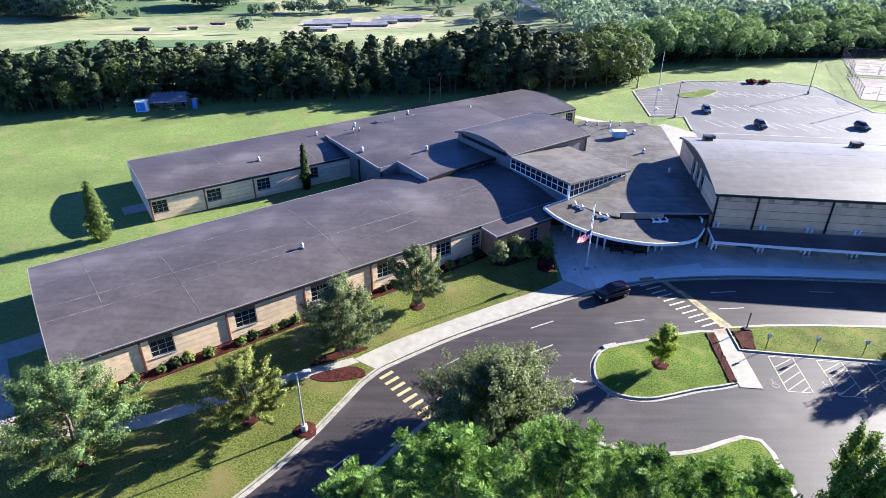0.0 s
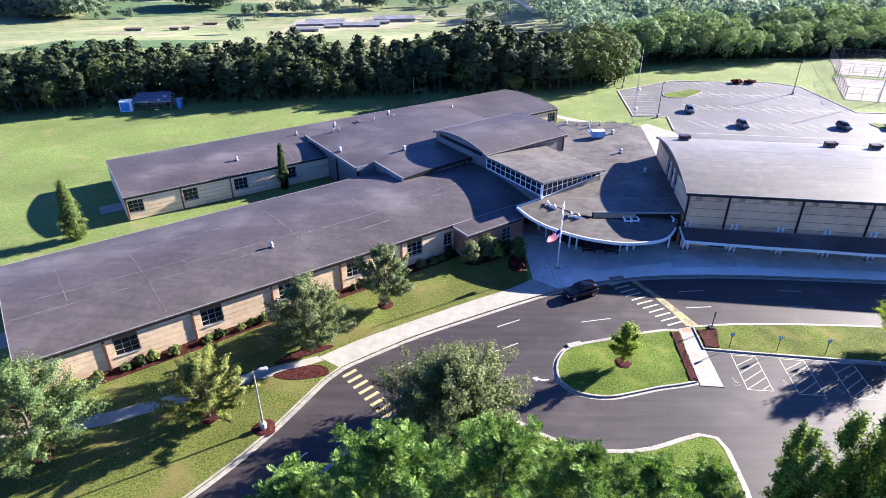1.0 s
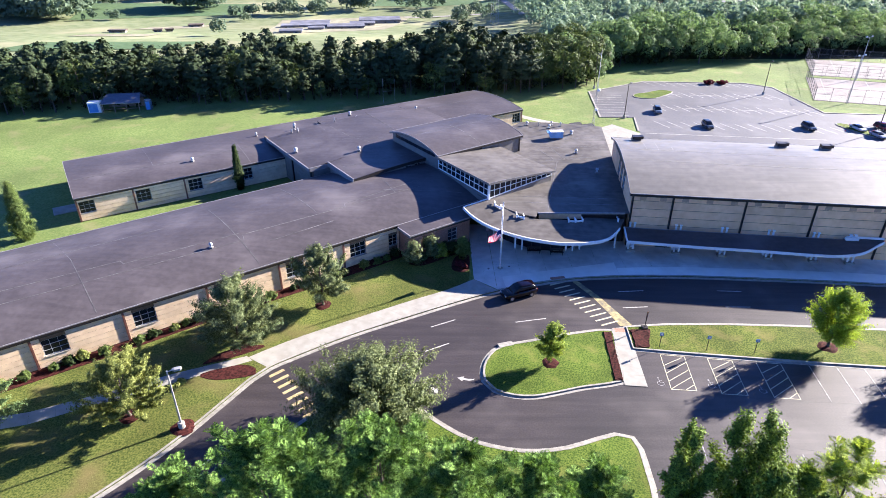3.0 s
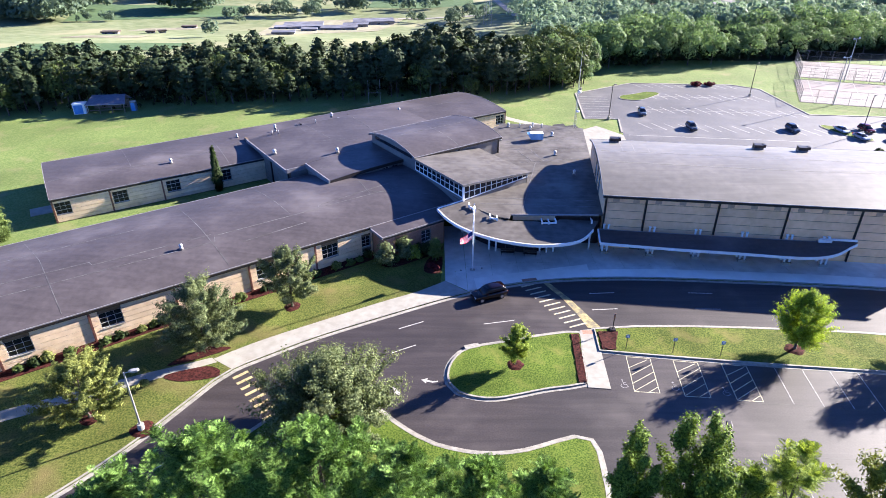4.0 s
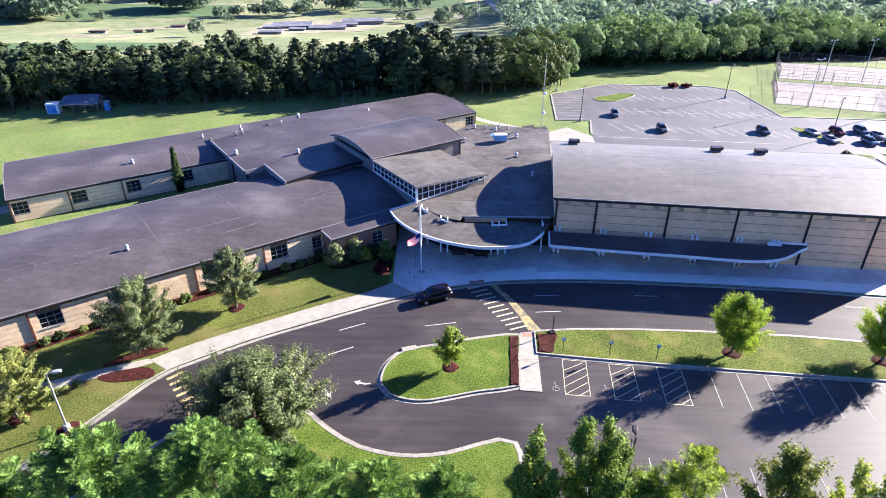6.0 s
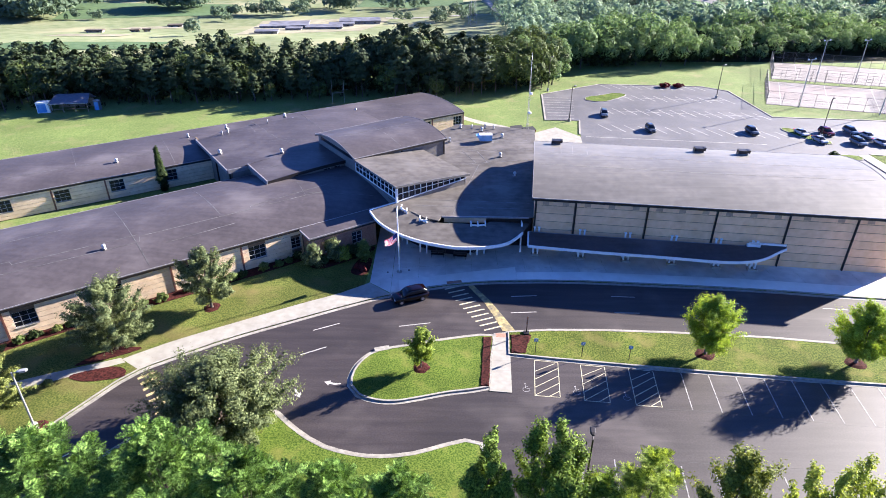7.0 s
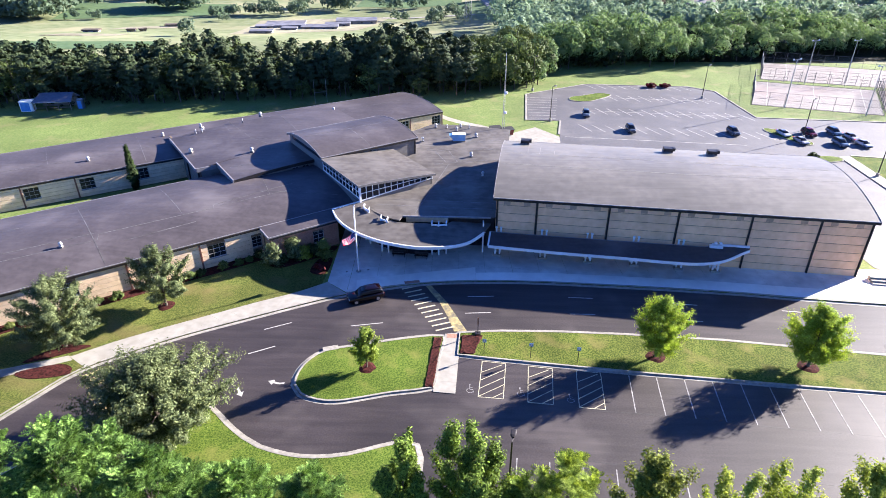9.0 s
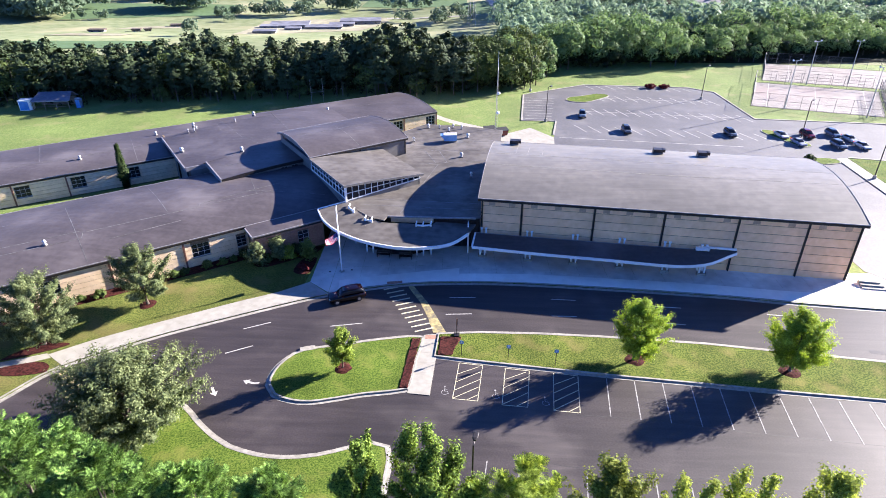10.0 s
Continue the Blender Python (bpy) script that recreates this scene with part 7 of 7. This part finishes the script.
for poly in ([(100.2, 146.6), (126.4, 138.8), (136.8, 160.5), (109.6, 169.0)], [(127.0, 138.6), (160, 128), (170, 150), (137.4, 160.3)], [(112.5, 171.5), (165, 156), (175, 176), (121, 192)]):
    c = structure("sports_court", Shape().prism(poly, 0.0, 0.17), COURT, "pale pink hard sports court", "sports court")
    A, B, C_, D_ = [Vector((*p, 0.175)) for p in poly]
    for t0 in (0.12, 0.88):
        stroke(c, A.lerp(B, t0).xy, D_.lerp(C_, t0).xy, 0.12, 0.176, PAINT_WHITE)
        stroke(c, A.lerp(D_, t0).xy, B.lerp(C_, t0).xy, 0.12, 0.176, PAINT_WHITE)
    stroke(c, A.lerp(B, 0.5).xy, D_.lerp(C_, 0.5).xy, 0.12, 0.176, PAINT_WHITE)
    fence = thing("court_fence", (0, 0, 0), 0, "tall wire mesh fence round a sports court", "fence", "court fences")
    for p, q in ((A, B), (B, C_), (C_, D_), (D_, A)):
        n = max(2, int((q - p).length / 3.2))
        for i in range(n):
            b = p.lerp(q, i / n)
            part("post", Shape().tube((b.x, b.y, 0.1), (b.x, b.y, 3.4), 0.045, n=6), MESH_WIRE, fence)
        for z in (0.25, 1.75, 3.35):
            part("rail", Shape().tube((p.x, p.y, z), (q.x, q.y, z), 0.03, n=5), MESH_WIRE, fence)
        s = Shape()
        k = int((q - p).length / 0.55)
        for i in range(k):
            a, b = p.lerp(q, i / k), p.lerp(q, min(1, (i + 6) / k))
            s.tube((a.x, a.y, 0.2), (b.x, b.y, 3.35), 0.008, n=3)
            s.tube((b.x, b.y, 0.2), (a.x, a.y, 3.35), 0.008, n=3)
        part("wire", s, MESH_WIRE, fence, "grey wire mesh")["kind"] = "stuff"


# ---- shrubs ----
def shrub(at, r, h, mat_, seed, label, per=28, leaf=0.17, name="shrub"):
    t = thing(name, (*at, 0.14), 0, label, "shrub")
    crown, C = crown_mesh("crown", seed, int(26 + 30 * r), per, h, 0.06, r, "round", leaf, mat_, 0.22)
    part("stems", trunk_shape(np.random.default_rng(seed), h, 0.15, 0.035, C, 6), BARK, t)
    part("crown", crown, mat_, t)


rs = np.random.default_rng(11)
for i, x in enumerate((3.2, 5.0, 6.4, 8.4, 11.0, 12.4, 13.6, 15.6, 19.0, 20.4, 22.6, 24.0, 25.2, 28.6, 30.2, 31.6, 33.6, 36.6, 38.4, 40.4, 42.2, 43.4, 46.2, 48.2, 49.6, 51.0)):
    y = -0.9 + rs.uniform(-0.25, 0.25)
    shrub(wing(x, y), rs.uniform(0.4, 0.75), rs.uniform(0.5, 0.9), (LEAF_GREEN, LEAF_DARK, LEAF_YELLOWISH, LEAF_GREEN)[i % 4], 400 + i, "low green shrub in the mulch bed", name="low_shrub")
for i, (x, y, r, h, m_, lab) in enumerate(((7.9, 68.7, 1.1, 2.7, LEAF_SILVER, "large silvery shrub by the entrance bay"), (10.2, 70.3, 0.95, 2.8, LEAF_SILVER, "large silvery shrub by the entrance bay"),
                                           (11.6, 70.8, 0.9, 1.5, LEAF_LIME, "rounded yellow-green shrub by the entrance bay"), (13.2, 71.6, 0.75, 1.5, LEAF_DARK, "dark shrub by the entrance bay"),
                                           (14.4, 70.0, 0.8, 3.0, LEAF_GREEN, "slim young tree in the entrance bed"), (13.9, 68.3, 0.5, 0.5, LEAF_RED, "low dark red shrub in the entrance bed"),
                                           (14.5, 67.6, 0.4, 0.5, LEAF_RED, "low dark red shrub in the entrance bed"), (12.0, 71.9, 0.6, 1.2, LEAF_DARK, "dark shrub by the entrance bay"),
                                           (9.1, 69.6, 0.55, 0.9, LEAF_DARK, "dark shrub by the entrance bay"), (80.5, 161.6, 1.3, 0.9, LEAF_RED, "low reddish brown shrub at the car park's end"),
                                           (84.0, 161.8, 1.3, 0.8, LEAF_RED, "low reddish brown shrub at the car park's end"), (96.9, 110.4, 1.0, 1.1, LEAF_DARK, "dark clipped shrub at the rear drive's end"), (-13.6, 45.4, 0.4, 0.4, LEAF_YELLOWISH, "low pale plant on the lawn"))):
    shrub((x, y), r, h, m_, 450 + i, lab, 44, 0.2)


# ---- the distance ----
def far_block(at, turn, size, label, name="far_building", roof_mat=None):
    x, y = at
    t = thing(name, (x, y, ground_z(x, y)), turn, label, "building")
    w, d, h = size
    part("wall", Shape().box(-w / 2, w / 2, -d / 2, d / 2, 0, h), FAR_WALL, t)
    part("roof", Shape().box(-w / 2 - 0.4, w / 2 + 0.4, -d / 2 - 0.4, d / 2 + 0.4, h, h + 0.5), roof_mat or FAR_ROOF, t, "flat grey roof")
    n = max(2, int(w / 4))
    for i in range(n):
        c = -w / 2 + w * (i + 0.5) / n
        part("window", Shape().box(c - 0.5, c + 0.5, -d / 2 - 0.06, -d / 2 - 0.01, h * 0.4, h * 0.7), GLASS, t, "dark far window")


for at, turn, size in (((-125, 267), 4, (6.4, 2.4, 0.7)), ((-104, 298), 10, (6, 2.4, 0.7)), ((-110, 271), 12, (3, 2, 0.7)), ((-106, 273), 30, (2.5, 2, 0.8))):
    far_block(at, turn, size, "long low pale building in the far fields" if size[0] > 5 else "small low shed in the far fields", roof_mat=BARK)
for at, size in (((-53, 268), (11, 6, 1.6)), ((-52, 302), (22, 16, 2.2)), ((-34, 294), (20, 9, 1.8)), ((-21, 318), (24, 13, 2.6)), ((-60, 296), (9, 6, 1.6)), ((-46, 286), (8, 5, 1.4)), ((-28, 306), (14, 6, 2.0))):
    far_block(at, 8, (0.8 * size[0], 0.8 * size[1], 0.5 * size[2]), "wide flat-roofed school far behind the wood")


def house(at, turn, seed):
    x, y = at
    rng = np.random.default_rng(seed)
    t = thing("far_house", (x, y, ground_z(x, y)), turn, "small pale house with a pitched grey roof", "house", "far houses")
    w, d, h = rng.uniform(10, 13), rng.uniform(7, 9), rng.uniform(4.5, 6)
    part("wall", Shape().box(-w / 2, w / 2, -d / 2, d / 2, 0, h), FAR_WALL, t)
    part("roof", Shape().add([(-w / 2 - 0.4, -d / 2 - 0.4, h), (w / 2 + 0.4, -d / 2 - 0.4, h), (w / 2 + 0.4, d / 2 + 0.4, h), (-w / 2 - 0.4, d / 2 + 0.4, h), (-w / 2 - 0.4, 0, h + 3), (w / 2 + 0.4, 0, h + 3)],
                             [(0, 1, 5, 4), (2, 3, 4, 5), (0, 4, 3), (1, 2, 5), (0, 3, 2, 1)]), FAR_ROOF, t, "pitched grey roof")
    part("chimney", Shape().box(w / 4 - 0.4, w / 4 + 0.4, -0.4, 0.4, h + 1, h + 4), BRICK, t)
    for c in (-w / 4, w / 4):
        part("window", Shape().box(c - 0.7, c + 0.7, -d / 2 - 0.06, -d / 2 - 0.01, h * 0.4, h * 0.75), GLASS, t, "dark far window")


for i, (x, y) in enumerate(HOUSES):
    house((x, y), 20 + 37 * i % 60, 600 + i)
pylon = thing("power_pylon", (33.5, 296, ground_z(33.5, 296)), 20, "grey steel lattice power pylon beyond the wood", "pylon")
pylon.scale = (0.55, 0.55, 1.0)
H_ = 30.0
for sx, sy in ((-1, -1), (1, -1), (1, 1), (-1, 1)):
    part("leg", Shape().tube((2.6 * sx, 2.6 * sy, 0), (0.5 * sx, 0.5 * sy, H_), 0.14, 0.08, 5), PALE_METAL, pylon)
for k in range(10):
    r0, r1 = 2.6 - 2.1 * k / 10, 2.6 - 2.1 * (k + 1) / 10
    for sx, sy, tx, ty in ((-1, -1, 1, -1), (1, -1, 1, 1), (1, 1, -1, 1), (-1, 1, -1, -1)):
        part("brace", Shape().tube((r0 * sx, r0 * sy, H_ * k / 10), (r1 * tx, r1 * ty, H_ * (k + 1) / 10), 0.06, n=4), PALE_METAL, pylon)
for z, w in ((20, 5.0), (24, 4.2), (28, 3.4)):
    part("crossarm", Shape().tube((-w, 0, z), (w, 0, z), 0.12, n=5), PALE_METAL, pylon)
